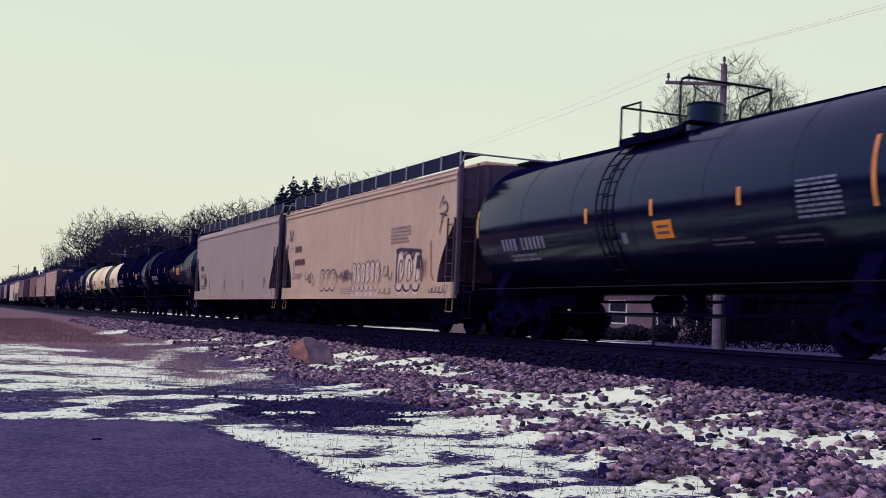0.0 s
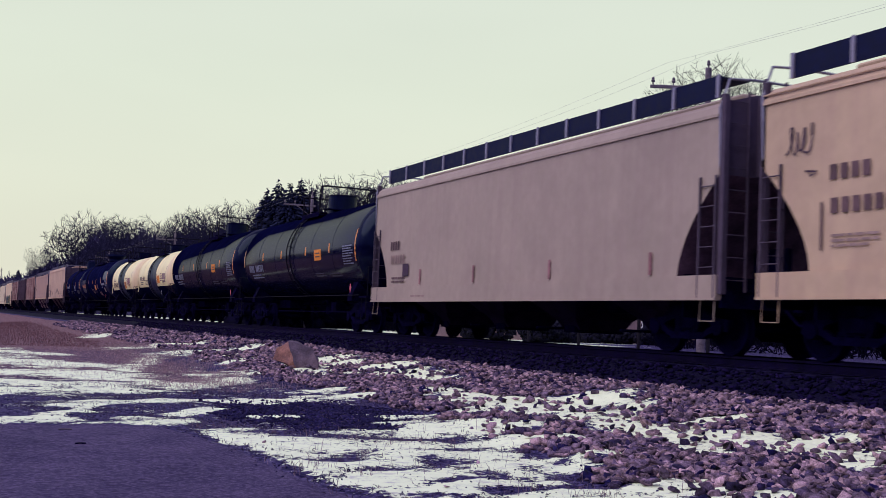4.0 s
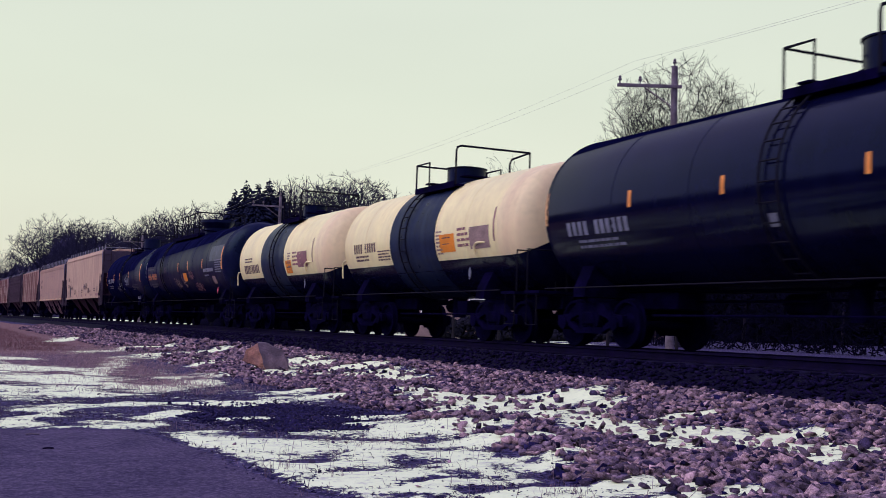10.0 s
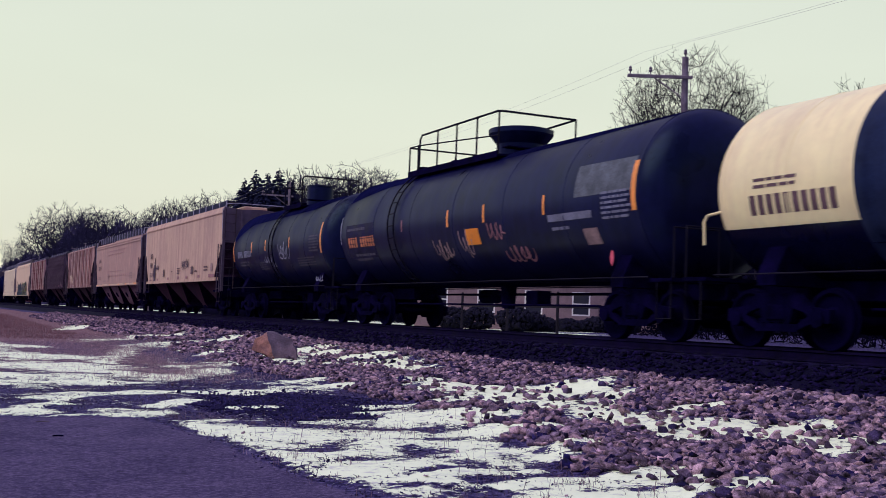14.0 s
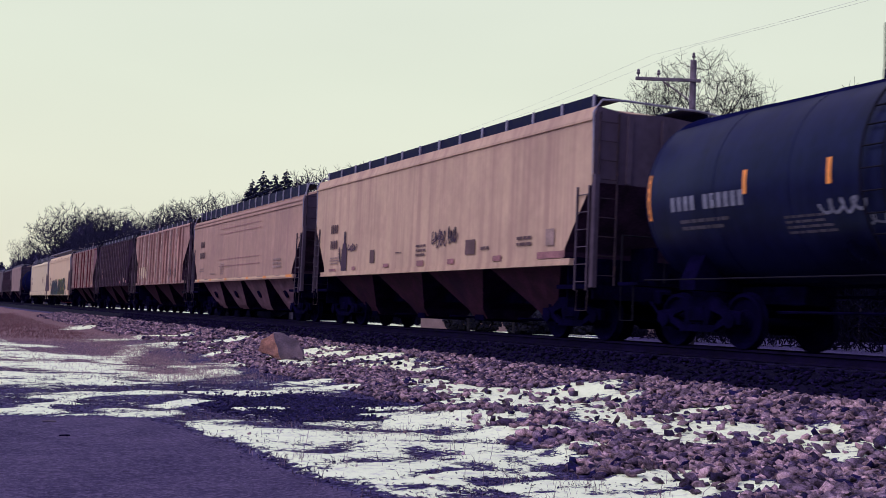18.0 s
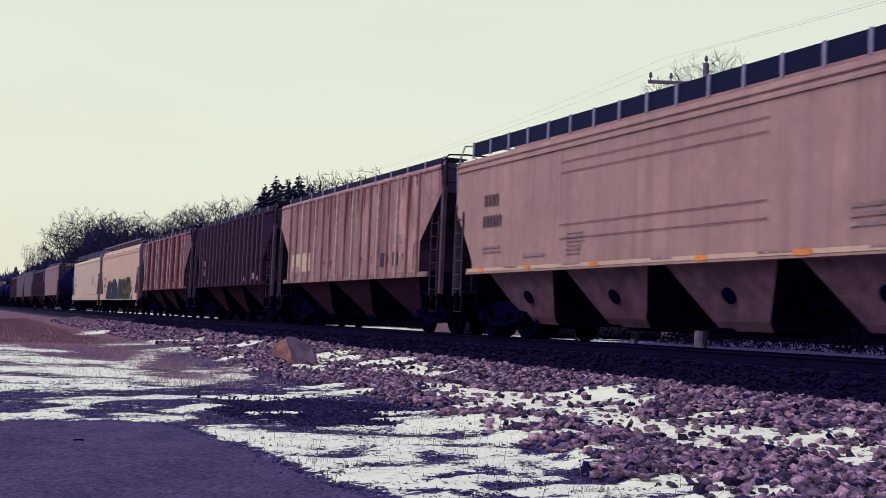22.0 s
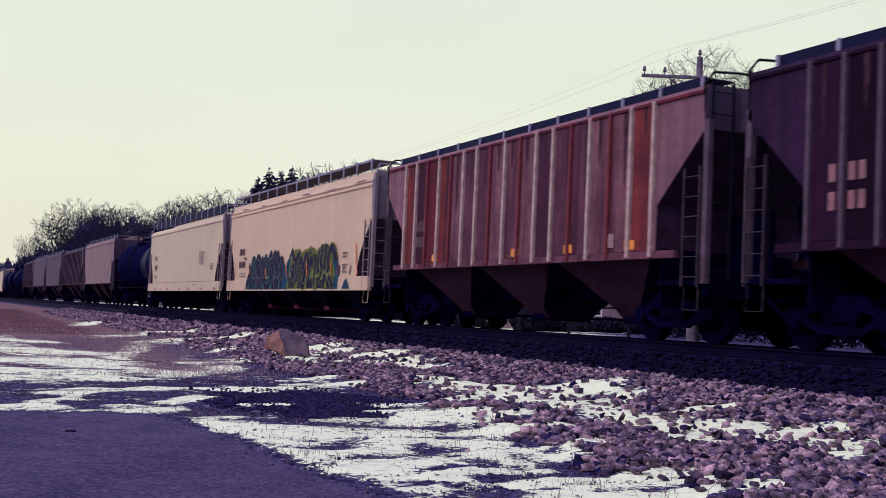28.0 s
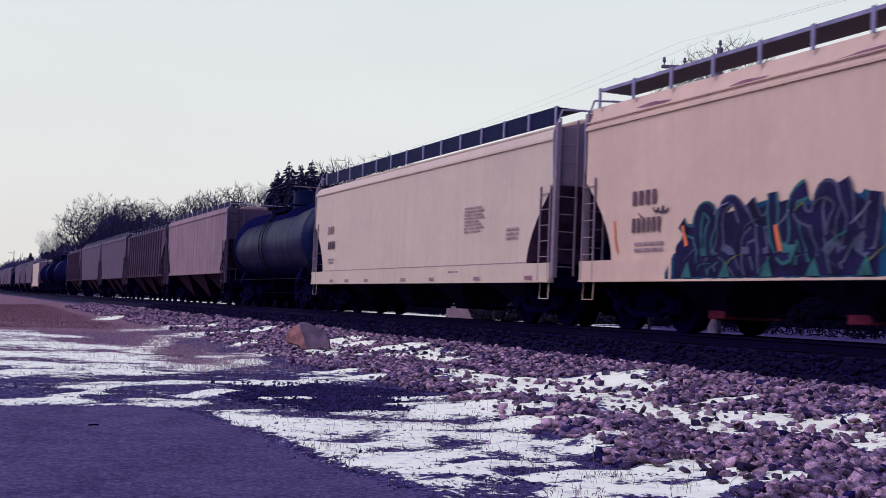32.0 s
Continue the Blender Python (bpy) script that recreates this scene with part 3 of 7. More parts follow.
# thin runs of snow at the foot of the ballast
BED_SNOW = [
    (8.0, 11.9, 8.2, 11.6, 0.36), (8.0, 11.5, 7.9, 10.8, 0.25), (7.8, 10.7, 7.7, 10.0, 0.23), (7.6, 10.1, 7.6, 9.5, 0.27), (8.5, 11.7, 9.0, 12.0, 0.25),
    (9.4, 12.3, 9.6, 11.9, 0.27), (8.6, 11.2, 8.6, 10.6, 0.46), (8.0, 10.5, 8.4, 10.1, 0.34), (8.3, 10.2, 8.7, 9.7, 0.34), (8.8, 9.9, 9.5, 10.0, 0.23),
    (8.3, 9.1, 8.9, 9.1, 0.34), (8.3, 8.8, 9.0, 8.8, 0.28), (8.1, 8.2, 8.5, 8.2, 0.27), (5.8, 11.6, 6.3, 11.7, 0.40), (6.3, 11.6, 6.8, 11.8, 0.28),
]
ASPHALT_Y = (-40, 4.0, 8.4, 9.4, 10.5, 11.9, 13.3, 14.2, 14.5, 14.8)
ASPHALT_X = (4.4, 3.7, 3.17, 3.02, 2.99, 3.01, 2.84, 2.68, 2.1, -1.5)
STONE_Y = (0, 7.8, 8.8, 10.7, 12.1, 15.1, 18.2, 25.1, 35.2, 50, 76, 120, 400)
STONE_X = (5.6, 5.43, 5.48, 5.94, 5.94, 6.53, 6.81, 6.67, 7.2, 7.6, 8.1, 9.3, 10.2)


def smooth01(v):
    v = np.clip(v, 0, 1)
    return v * v * (3 - 2 * v)


def wave(x, y, s, ph):
    """Cheap smooth unevenness."""
    return (np.sin(x * s + ph) * np.cos(y * s * 0.83 + ph * 1.7) + 0.6 * np.sin(x * s * 2.3 + y * s * 1.9 + ph * 2.1)
            + 0.4 * np.cos(x * s * 4.1 - y * s * 3.7 + ph)) / 2


def strip_field(x, y, strips):
    out = np.zeros_like(x)
    for x0, y0, x1, y1, w in strips:
        dx, dy = x1 - x0, y1 - y0
        t = np.clip(((x - x0) * dx + (y - y0) * dy) / (dx * dx + dy * dy), 0, 1)
        d = np.hypot(x - x0 - t * dx, y - y0 - t * dy)
        out = np.maximum(out, smooth01((w * 1.95 - d) / (w * 1.6)))
    return out


def snow_mask(x, y):
    xs = x + 0.20 * wave(x, y, 1.9, 0.4) + 0.10 * wave(x, y, 5.3, 1.2)
    ys = y + (0.34 * wave(x, y, 1.6, 2.2) + 0.18 * wave(x, y, 4.4, 0.9)) * np.clip(y / 14, 0.4, 2.0)
    near = np.maximum.reduce([k * strip_field(xs, ys, q) for k, q in ((0.98, FIELD_SNOW), (0.92, VERGE_SNOW), (1.0, NEAR_SNOW), (1.0, HEAP_SNOW), (1.0, BED_SNOW))])
    near = near + 0.10 * wave(x, y, 2.2, 0.7) * (near > 0.03)
    garden = (x < 18.2) | (x < 0.62 * y)
    far = np.where((x > 15.6) & garden, 0.75 + 0.25 * wave(x, y, 0.35, 1.0), 0.0)
    west = np.where((x < 3.0) & (y > 29), (0.42 + 0.2 * wave(x, y, 0.5, 2.0)) * smooth01((46 - y) / 6), 0.0)
    verge = (y > 7) * (y < 30) * smooth01((np.interp(y, STONE_Y, STONE_X) - 0.25 - x) / 0.3) * (x > -4)
    near = np.maximum(near * 0.86, verge * (0.17 + 0.09 * wave(x, y, 1.1, 2.9))) * (1 - 0.97 * asphalt_mask(x - 0.15, y))
    return np.clip(np.maximum(np.maximum(near, far), west), 0, 1)


def asphalt_mask(x, y):
    return smooth01((np.interp(y, ASPHALT_Y, ASPHALT_X) - x) / 0.3 + 0.5)


def grass_mask(x, y):
    a = smooth01((y - 18) / 8) * smooth01((np.interp(y, STONE_Y, STONE_X) - 0.3 - x) / 0.8) * (x < 10)
    b = 0.9 * smooth01((y - 40) / 8) * (x < 10)
    return np.clip(a * 0.6 + b, 0, 1)


def ground_z(x, y):
    x, y = np.asarray(x, float), np.asarray(y, float)
    z = np.interp(x, PROFILE_X, PROFILE_Z)
    stony = smooth01((x - np.interp(y, STONE_Y, STONE_X)) / 0.5) * smooth01((10.7 - x) / 0.5)
    z = z + stony * (0.05 + 0.05 * wave(x, y, 1.7, 0.3)) + 0.025 * wave(x, y, 0.9, 1.3) * (x < 9) * (1 - asphalt_mask(x, y))
    z = z + 0.03 * snow_mask(x, y) * (x < 12)
    return z


def build_ground():
    gx = np.concatenate([-np.geomspace(3000, 7, 26), np.arange(-6, 11.9, 0.12), np.linspace(12, 15, 14), np.geomspace(15.6, 3000, 40)])
    gy = np.concatenate([-np.geomspace(2000, 5, 18), np.linspace(-4, 5, 12), np.arange(5.2, 32, 0.12), np.arange(32, 60, 0.35), np.geomspace(61, 4000, 60)])
    X, Y = np.meshgrid(gx, gy, indexing="ij")
    Z = ground_z(X, Y)
    nx, ny = X.shape
    idx = np.arange(nx * ny).reshape(nx, ny)
    faces = np.stack([idx[:-1, :-1], idx[1:, :-1], idx[1:, 1:], idx[:-1, 1:]], -1).reshape(-1, 4)
    me = bpy.data.meshes.new("ground")
    me.vertices.add(nx * ny)
    me.vertices.foreach_set("co", np.stack([X, Y, Z], -1).astype(np.float32).ravel())
    me.loops.add(faces.size)
    me.loops.foreach_set("vertex_index", faces.astype(np.int32).ravel())
    me.polygons.add(len(faces))
    me.polygons.foreach_set("loop_start", np.arange(0, faces.size, 4, dtype=np.int32))
    me.update(calc_edges=True)
    me.shade_smooth()
    for name, fn in (("snow", snow_mask), ("asphalt", asphalt_mask), ("grass", grass_mask), ("oil_and_shade", lambda x, y: smooth01((x - 10.35) / 0.35) * smooth01((15.9 - x) / 0.5))):
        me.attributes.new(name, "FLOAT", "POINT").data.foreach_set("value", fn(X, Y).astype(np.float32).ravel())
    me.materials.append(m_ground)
    tagged(new("ground", me), "patchy snow, gravel and cracked asphalt beside the railway", "ground", kind="structure")


build_ground()

g = (1 + 5 ** 0.5) / 2
ICO_V = np.array([(-1, g, 0), (1, g, 0), (-1, -g, 0), (1, -g, 0), (0, -1, g), (0, 1, g), (0, -1, -g), (0, 1, -g), (g, 0, -1), (g, 0, 1), (-g, 0, -1), (-g, 0, 1)]) / 1.902
ICO_V = np.sign(ICO_V) * np.abs(ICO_V) ** 0.62
ICO_F = np.array([(0, 11, 5), (0, 5, 1), (0, 1, 7), (0, 7, 10), (0, 10, 11), (1, 5, 9), (5, 11, 4), (11, 10, 2), (10, 7, 6), (7, 1, 8),
                  (3, 9, 4), (3, 4, 2), (3, 2, 6), (3, 6, 8), (3, 8, 9), (4, 9, 5), (2, 4, 11), (6, 2, 10), (8, 6, 7), (9, 8, 1)])


def lying(rng, n):
    """Turns of flat chips that lie any way round, a little tilted."""
    a, b, c = rng.uniform(0, math.tau, n), rng.normal(0, 0.38, n), rng.normal(0, 0.38, n)
    o, i = np.zeros(n), np.ones(n)
    rz = np.stack([np.stack([np.cos(a), -np.sin(a), o], 1), np.stack([np.sin(a), np.cos(a), o], 1), np.stack([o, o, i], 1)], 1)
    rx = np.stack([np.stack([i, o, o], 1), np.stack([o, np.cos(b), -np.sin(b)], 1), np.stack([o, np.sin(b), np.cos(b)], 1)], 1)
    ry = np.stack([np.stack([np.cos(c), o, np.sin(c)], 1), np.stack([o, i, o], 1), np.stack([-np.sin(c), o, np.cos(c)], 1)], 1)
    return rx @ ry @ rz


def scatter_stones(name, label, count, x0, x1, y0, y1, size, material, keep, seed):
    rng = np.random.default_rng(seed)
    x, y = rng.uniform(x0, x1, count), y0 + (y1 - y0) * rng.uniform(0, 1, count) ** 1.35
    ok = rng.uniform(0, 1, count) < keep(x, y)
    x, y = x[ok], y[ok]
    n = len(x)
    r = size * (0.55 + 0.75 * rng.uniform(0, 1, n) ** 1.5)
    pos = np.stack([x, y, ground_z(x, y) + r * rng.uniform(0.05, 0.75, n)], 1)
    scl = np.stack([r * rng.uniform(0.95, 1.6, n), r * rng.uniform(0.75, 1.2, n), r * rng.uniform(0.38, 0.72, n)], 1)
    ob = many(name, ICO_V, ICO_F, pos, lying(rng, n), scl, rng.uniform(0.42, 1.35, (n, 12, 1)), material)
    return tagged(ob, label, "ballast", kind="stuff")


def keep_ballast(x, y):
    bound = np.interp(y, STONE_Y, STONE_X)
    k = smooth01((x - bound + 0.2 * wave(x, y, 1.5, 0.2)) / 0.45)
    return k * (1 - 0.95 * smooth01((snow_mask(x, y) - 0.14) / 0.22)) * (0.9 + 0.1 * wave(x, y, 2.0, 0.9)) * smooth01((10.85 - x) / 0.25)


def keep_cinder(x, y):
    d = np.hypot((x - 5.1) / 1.35, (y - 16.0) / 2.5)
    return smooth01((1.12 - d + 0.25 * wave(x, y, 2.6, 0.5)) / 0.4) * (1 - 0.9 * smooth01((snow_mask(x, y) - 0.3) / 0.3))


def keep_strays(x, y):
    return 0.10 * (1 - asphalt_mask(x, y))


scatter_stones("ballast_stone", "purple-brown crushed ballast stones heaped beside the track", 74000, 5.0, 11.0, 4.5, 34, 0.054, m_stone, keep_ballast, 1)
scatter_stones("ballast_stone", "crushed ballast stones along the far stretch of track", 18000, 6.5, 11.0, 32, 95, 0.080, m_stone, keep_ballast, 2)
# dirty stones coloured with the shade beside the train
scatter_stones("ballast_stone", "dark oily ballast stones round the ties, train's shade in their colour", 14000, 10.5, 13.2, 5, 70, 0.042, m_dark_stone, lambda x, y: smooth01((x - 10.5) / 0.3), 3)
scatter_stones("cinder_stone", "dark cinders spread on the verge", 22000, 3.3, 7.0, 12.6, 19.8, 0.022, m_cinder, keep_cinder, 4)
scatter_stones("stray_stone", "stray small stones on snow and soil", 420, 3.0, 9.0, 6, 24, 0.026, m_stone, keep_strays, 5)
scatter_stones("grit", "dark grit and gravel between patches of snow", 24000, 0.3, 7.5, 8, 27, 0.010, m_cinder, lambda x, y: (1 - asphalt_mask(x, y)) * (1 - 0.92 * smooth01((snow_mask(x, y) - 0.2) / 0.3)) * np.clip(0.6 + 0.6 * wave(x, y, 1.3, 2.2), 0, 1), 6)


# ---------------------------------------------------------------- track
def build_track():
    track = tagged(new("railway_track"), "single railway track on dark wooden ties", "track", kind="structure")
    track.location = (TRACK_X, 0, 0)
    head = [(-0.036, 0), (0.036, 0), (0.038, -0.035), (0.010, -0.048), (0.010, -0.140), (0.070, -0.158), (0.070, -0.172),
            (-0.070, -0.172), (-0.070, -0.158), (-0.010, -0.140), (-0.010, -0.048), (-0.038, -0.035)]
    for side in (-1, 1):
        bm = bmesh.new()
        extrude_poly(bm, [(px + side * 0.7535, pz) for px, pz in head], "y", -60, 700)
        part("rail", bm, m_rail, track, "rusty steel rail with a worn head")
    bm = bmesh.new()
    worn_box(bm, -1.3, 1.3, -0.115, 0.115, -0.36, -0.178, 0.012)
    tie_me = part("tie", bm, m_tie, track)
    tie_me.location = (0, 4, 0)
    rng = random.Random(4)
    for i in range(1, 290):
        ob = new("tie", tie_me.data)
        ob.parent = track
        ob.location = (rng.uniform(-0.04, 0.04), 4 + i * 0.53, rng.uniform(-0.012, 0.0))
        ob.rotation_euler = (0, 0, rng.uniform(-0.012, 0.012))
    bm = bmesh.new()
    for i in range(290, 900):
        box(bm, -1.3, 1.3, 4 + i * 0.53 - 0.115, 4 + i * 0.53 + 0.115, -0.36, -0.178)
    tagged(part("far_ties", bm, m_tie, track), kind="stuff")


build_track()


# ---------------------------------------------------------------- concrete block on the ballast
def build_block():
    bx, by = 8.05, 26.3
    gz = float(ground_z(bx, by))
    ob = tagged(new("concrete_block"), "tilted chunk of weathered concrete with an orange-stained end", "block")
    ob.matrix_world = pose(bx, by, gz + 0.02, 0, 0, -18)
    # the side that faces the road, from the stained end to the broken foot
    side = [(-0.56, 0.20), (-0.50, 0.44), (-0.22, 0.62), (0.08, 0.58), (0.34, 0.42), (0.50, 0.20), (0.52, -0.16), (0.20, -0.10), (-0.10, 0.02), (-0.38, 0.10)]
    for nm, lo, hi, m in (("stained_end", -9, -0.14, m_block_b), ("body", -0.14, 9, m_block_a)):
        bm = bmesh.new()
        extrude_poly(bm, side, "y", -0.30, 0.30)
        geom = bm.verts[:] + bm.edges[:] + bm.faces[:]
        keep_left = nm == "stained_end"
        r = bmesh.ops.bisect_plane(bm, geom=geom, plane_co=(-0.12, 0, 0.3), plane_no=(1, 0, 0.35), clear_outer=keep_left, clear_inner=not keep_left)
        bmesh.ops.holes_fill(bm, edges=[e for e in bm.edges if e.is_boundary], sides=0)
        bmesh.ops.triangulate(bm, faces=bm.faces[:])
        bmesh.ops.subdivide_edges(bm, edges=bm.edges[:], cuts=3, use_grid_fill=True)
        for v in bm.verts:
            k = noise.noise(v.co * 3.3) * 0.055 + noise.noise(v.co * 9) * 0.022
            v.co += Vector((k * 0.5, k, k))
        part(nm, bm, m, ob, "orange-stained broken end" if keep_left else "grey weathered concrete", smooth=True, sharp=28)


build_block()


def build_stick(x, y, yaw, length, material, label):
    bm = bmesh.new()
    tube(bm, [(-length / 2, 0, 0.010), (-length * 0.1, 0.006, 0.012), (length / 2, -0.004, 0.010)], 0.008, 7)
    ob = tagged(part("stick", bm, material, None, smooth=True), label, "stick")
    ob.matrix_world = pose(x, y, float(ground_z(x, y)), 0, 0, yaw)


build_stick(1.51, 12.45, 12, 0.11, m_under, "short dark stick lying on the asphalt")
build_stick(1.51, 13.93, -4, 0.15, m_pole, "pale weathered stick lying on the asphalt")


# ---------------------------------------------------------------- poles and wires
def build_pole(x, y, top, label):
    gz = float(ground_z(x, y))
    ob = tagged(new("utility_pole"), label, "pole")
    ob.location = (x, y, gz)
    h = top - gz
    bm = bmesh.new()
    lathe(bm, [(-0.4, 0.17), (h * 0.5, 0.145), (h, 0.115)], 12, "z")
    part("pole", bm, m_pole, ob, smooth=True)
    arm = bmesh.new()
    worn_box(arm, -2.15, 0.25, -0.21, -0.115, h - 0.85, h - 0.73, 0.012)
    cross = part("crossarm", arm, m_pole, ob, "grey wooden side arm")
    br = bmesh.new()
    tube(br, [(-1.15, -0.16, h - 0.85), (-0.1, -0.13, h - 1.55)], 0.03)
    part("brace", br, m_pole, ob)
    for ix, iz in ((-2.05, h - 0.73), (-1.3, h - 0.73), (0.0, h)):
        bm = bmesh.new()
        lathe(bm, [(0, 0.025), (0.10, 0.025), (0.11, 0.06), (0.16, 0.075), (0.20, 0.045), (0.25, 0.06), (0.30, 0.02)], 10, "z", (ix, -0.16 if ix else 0, iz))
        part("insulator", bm, m_pole, ob if not ix else cross, smooth=True)
    return ob


POLES = [(25.6, 34.0, 10.25), (25.6, 82.0, 9.7), (25.4, 134.0, 9.8), (25.6, 190.0, 9.8), (25.6, -14.0, 10.6), (25.5, 260.0, 10.0), (24.0, 478.0, 15.6)]
for i, (x, y, top) in enumerate(POLES):
    p = build_pole(x, y, top, "tall grey wooden utility pole with one side arm")
    p.rotation_euler = (0, 0, radians(-26 if i == 0 else -8))
for k, (dx, dz) in enumerate(((-1.85, -0.05), (0.0, 0.55))):
    chain = sorted(POLES[:4] + POLES[4:5], key=lambda q: q[1])
    bm = bmesh.new()
    pts = []
    for (xa, ya, za), (xb, yb, zb) in zip(chain, chain[1:]):
        for j in range(12):
            u = j / 12
            pts.append((xa + (xb - xa) * u + dx, ya + (yb - ya) * u, za + (zb - za) * u + dz - 1.1 * 4 * u * (1 - u) * 0.6))
    tube(bm, pts, 0.0045 if k else 0.0035, 5)
    tagged(part("overhead_wire", bm, m_wire, None), "thin sagging overhead wire between utility poles", "wire", "overhead wires")


# ---------------------------------------------------------------- trees
def tree_segments(seed, lobes, trunk_h, points, tip=0.010, power=2.3, thrift=0.30):
    """A tree whose points of the crown are joined to the trunk by short and direct ways, as limbs do.
    lobes: ellipsoids (x, y, z, rx, ry, rz) that make up the crown."""
    rng = np.random.default_rng(seed)
    share = np.array([q[3] * q[4] * q[5] for q in lobes]) ** 0.8
    v = rng.normal(size=(points, 3))
    v *= (rng.uniform(0.05, 1.0, points) ** 0.40 / np.linalg.norm(v, axis=1))[:, None]
    q = np.array(lobes)[rng.choice(len(lobes), points, p=share / share.sum())]
    goal = q[:, :3] + v * q[:, 3:]
    goal = goal[goal[:, 2] > trunk_h + 0.25 * np.hypot(goal[:, 0], goal[:, 1])]
    stem = np.stack([0.10 * np.sin(np.linspace(0, 4, 12)), 0.08 * np.cos(np.linspace(0, 3, 12)) - 0.08, np.linspace(0, trunk_h * 1.25, 12)], 1)
    root = stem[6]
    goal = goal[np.argsort(np.linalg.norm(goal - root, axis=1))]
    n0, n = len(stem), len(stem) + len(goal)
    pos = np.concatenate([stem, goal])
    parent = np.arange(-1, n - 1)
    length = np.zeros(n)
    length[:n0] = stem[:, 2]
    for k in range(n0, n):
        way = pos[k] - pos[4:k]
        d = np.linalg.norm(way, axis=1) + 1e-6
        cost = d + thrift * length[4:k] + 0.55 * np.maximum(0, 0.25 * d - way[:, 2])
        a = 4 + int(cost.argmin())
        parent[k], length[k] = a, length[a] + d[a - 4]
    kids = np.bincount(parent[1:], minlength=n)
    load = np.zeros(n)
    for k in range(n - 1, 0, -1):
        if kids[k] == 0:
            load[k] = tip ** power
        load[parent[k]] += load[k]
    rad = load ** (1 / power)
    limbs, twigs = [], []
    for k in range(1, n):
        a = parent[k]
        d = pos[k] - pos[a]
        size = np.linalg.norm(d)
        ra, rb = min(rad[a], rad[k] * 1.35), rad[k]
        bend = rng.normal(0, 0.07, 3) * size - np.array([0, 0, 0.06 * size])
        m1, m2 = pos[a] + d * 0.36 + bend, pos[a] + d * 0.70 + bend * 0.8
        chain = [(pos[a], m1, ra, (2 * ra + rb) / 3), (m1, m2, (2 * ra + rb) / 3, (ra + 2 * rb) / 3), (m2, pos[k], (ra + 2 * rb) / 3, rb)]
        if k < n0:
            chain = [(pos[a], pos[k], rad[a], rb)]
        (limbs if rb > 0.034 else twigs).extend(chain)
        if rb < tip * 2.2:
            for _ in range(4 if kids[k] == 0 else 2):
                w = d / (size + 1e-6) + rng.normal(0, 0.38, 3) + np.array([0, 0, 0.12])
                w = w / np.linalg.norm(w)
                m = pos[k] + w * rng.uniform(0.22, 0.5)
                e = m + (w + rng.normal(0, 0.25, 3)) * rng.uniform(0.15, 0.45)
                twigs += [(pos[k], m, tip * 0.85, tip * 0.65), (m, e, tip * 0.65, tip * 0.4)]
    return limbs, twigs


def segments_mesh(name, segs, material, sides, thick=1.0, least=0.0):
    a = np.array([s[0] for s in segs])
    b = np.array([s[1] for s in segs])
    ra = np.maximum(np.array([s[2] for s in segs]) * thick, least)
    rb = np.maximum(np.array([s[3] for s in segs]) * thick, least)
    d = b - a
    d /= np.linalg.norm(d, axis=1)[:, None] + 1e-9
    up = np.where(np.abs(d[:, 2:3]) > 0.9, np.array([[1.0, 0, 0]]), np.array([[0, 0, 1.0]]))
    u = np.cross(d, up)
    u /= np.linalg.norm(u, axis=1)[:, None]
    w = np.cross(d, u)
    ang = np.arange(sides) * math.tau / sides
    ring = np.cos(ang)[None, :, None] * u[:, None] + np.sin(ang)[None, :, None] * w[:, None]
    v = np.concatenate([a[:, None] + ring * ra[:, None, None], b[:, None] + ring * rb[:, None, None]], 1)
    f = np.array([(k, (k + 1) % sides, sides + (k + 1) % sides, sides + k) for k in range(sides)])
    n = len(segs)
    fc = (f[None] + (np.arange(n) * 2 * sides)[:, None, None]).reshape(-1, 4)
    me = bpy.data.meshes.new(name)
    me.vertices.add(n * 2 * sides)
    me.vertices.foreach_set("co", v.astype(np.float32).ravel())
    me.loops.add(fc.size)
    me.loops.foreach_set("vertex_index", fc.astype(np.int32).ravel())
    me.polygons.add(len(fc))
    me.polygons.foreach_set("loop_start", np.arange(0, fc.size, 4, dtype=np.int32))
    me.update(calc_edges=True)
    me.materials.append(material)
    return me


def bare_tree(seed, height, lobes, trunk_h, points, label, least, group="", bark=m_bark, twig=m_twig, tip=0.010):
    limbs, twigs = tree_segments(seed, lobes, trunk_h, points, tip=tip)
    k = height / max(q[1][2] for q in limbs + twigs)
    limbs, twigs = ([(a * k, b * k, r, r2) for a, b, r, r2 in segs] for segs in (limbs, twigs))
    ob = tagged(new("bare_tree"), label, "tree", group)
    for nm, segs, sides, m in (("trunk", limbs, 6, bark), ("crown", twigs, 3, twig)):
        c = new(nm, segments_mesh(nm, segs, m, sides, 1.0, least))
        c.parent = ob
    return ob


def crown_lobes(seed, height, wide, n=6, low=0.42):
    """A main ellipsoid and smaller ones about it."""
    rng = random.Random(seed)
    out = [(0, 0, height * (low + 1) / 2, wide, wide, height * (1 - low) / 2)]
    for i in range(n):
        a = i * math.tau / n + rng.uniform(-0.4, 0.4)
        f = rng.uniform(0.5, 0.85)
        out.append((math.cos(a) * wide * f, math.sin(a) * wide * f, height * rng.uniform(low + 0.12, 0.84), wide * rng.uniform(0.35, 0.55), wide * rng.uniform(0.35, 0.55), height * rng.uniform(0.10, 0.16)))
    return out


def place(az, dist):
    return dist * math.sin(radians(az)), dist * math.cos(radians(az))


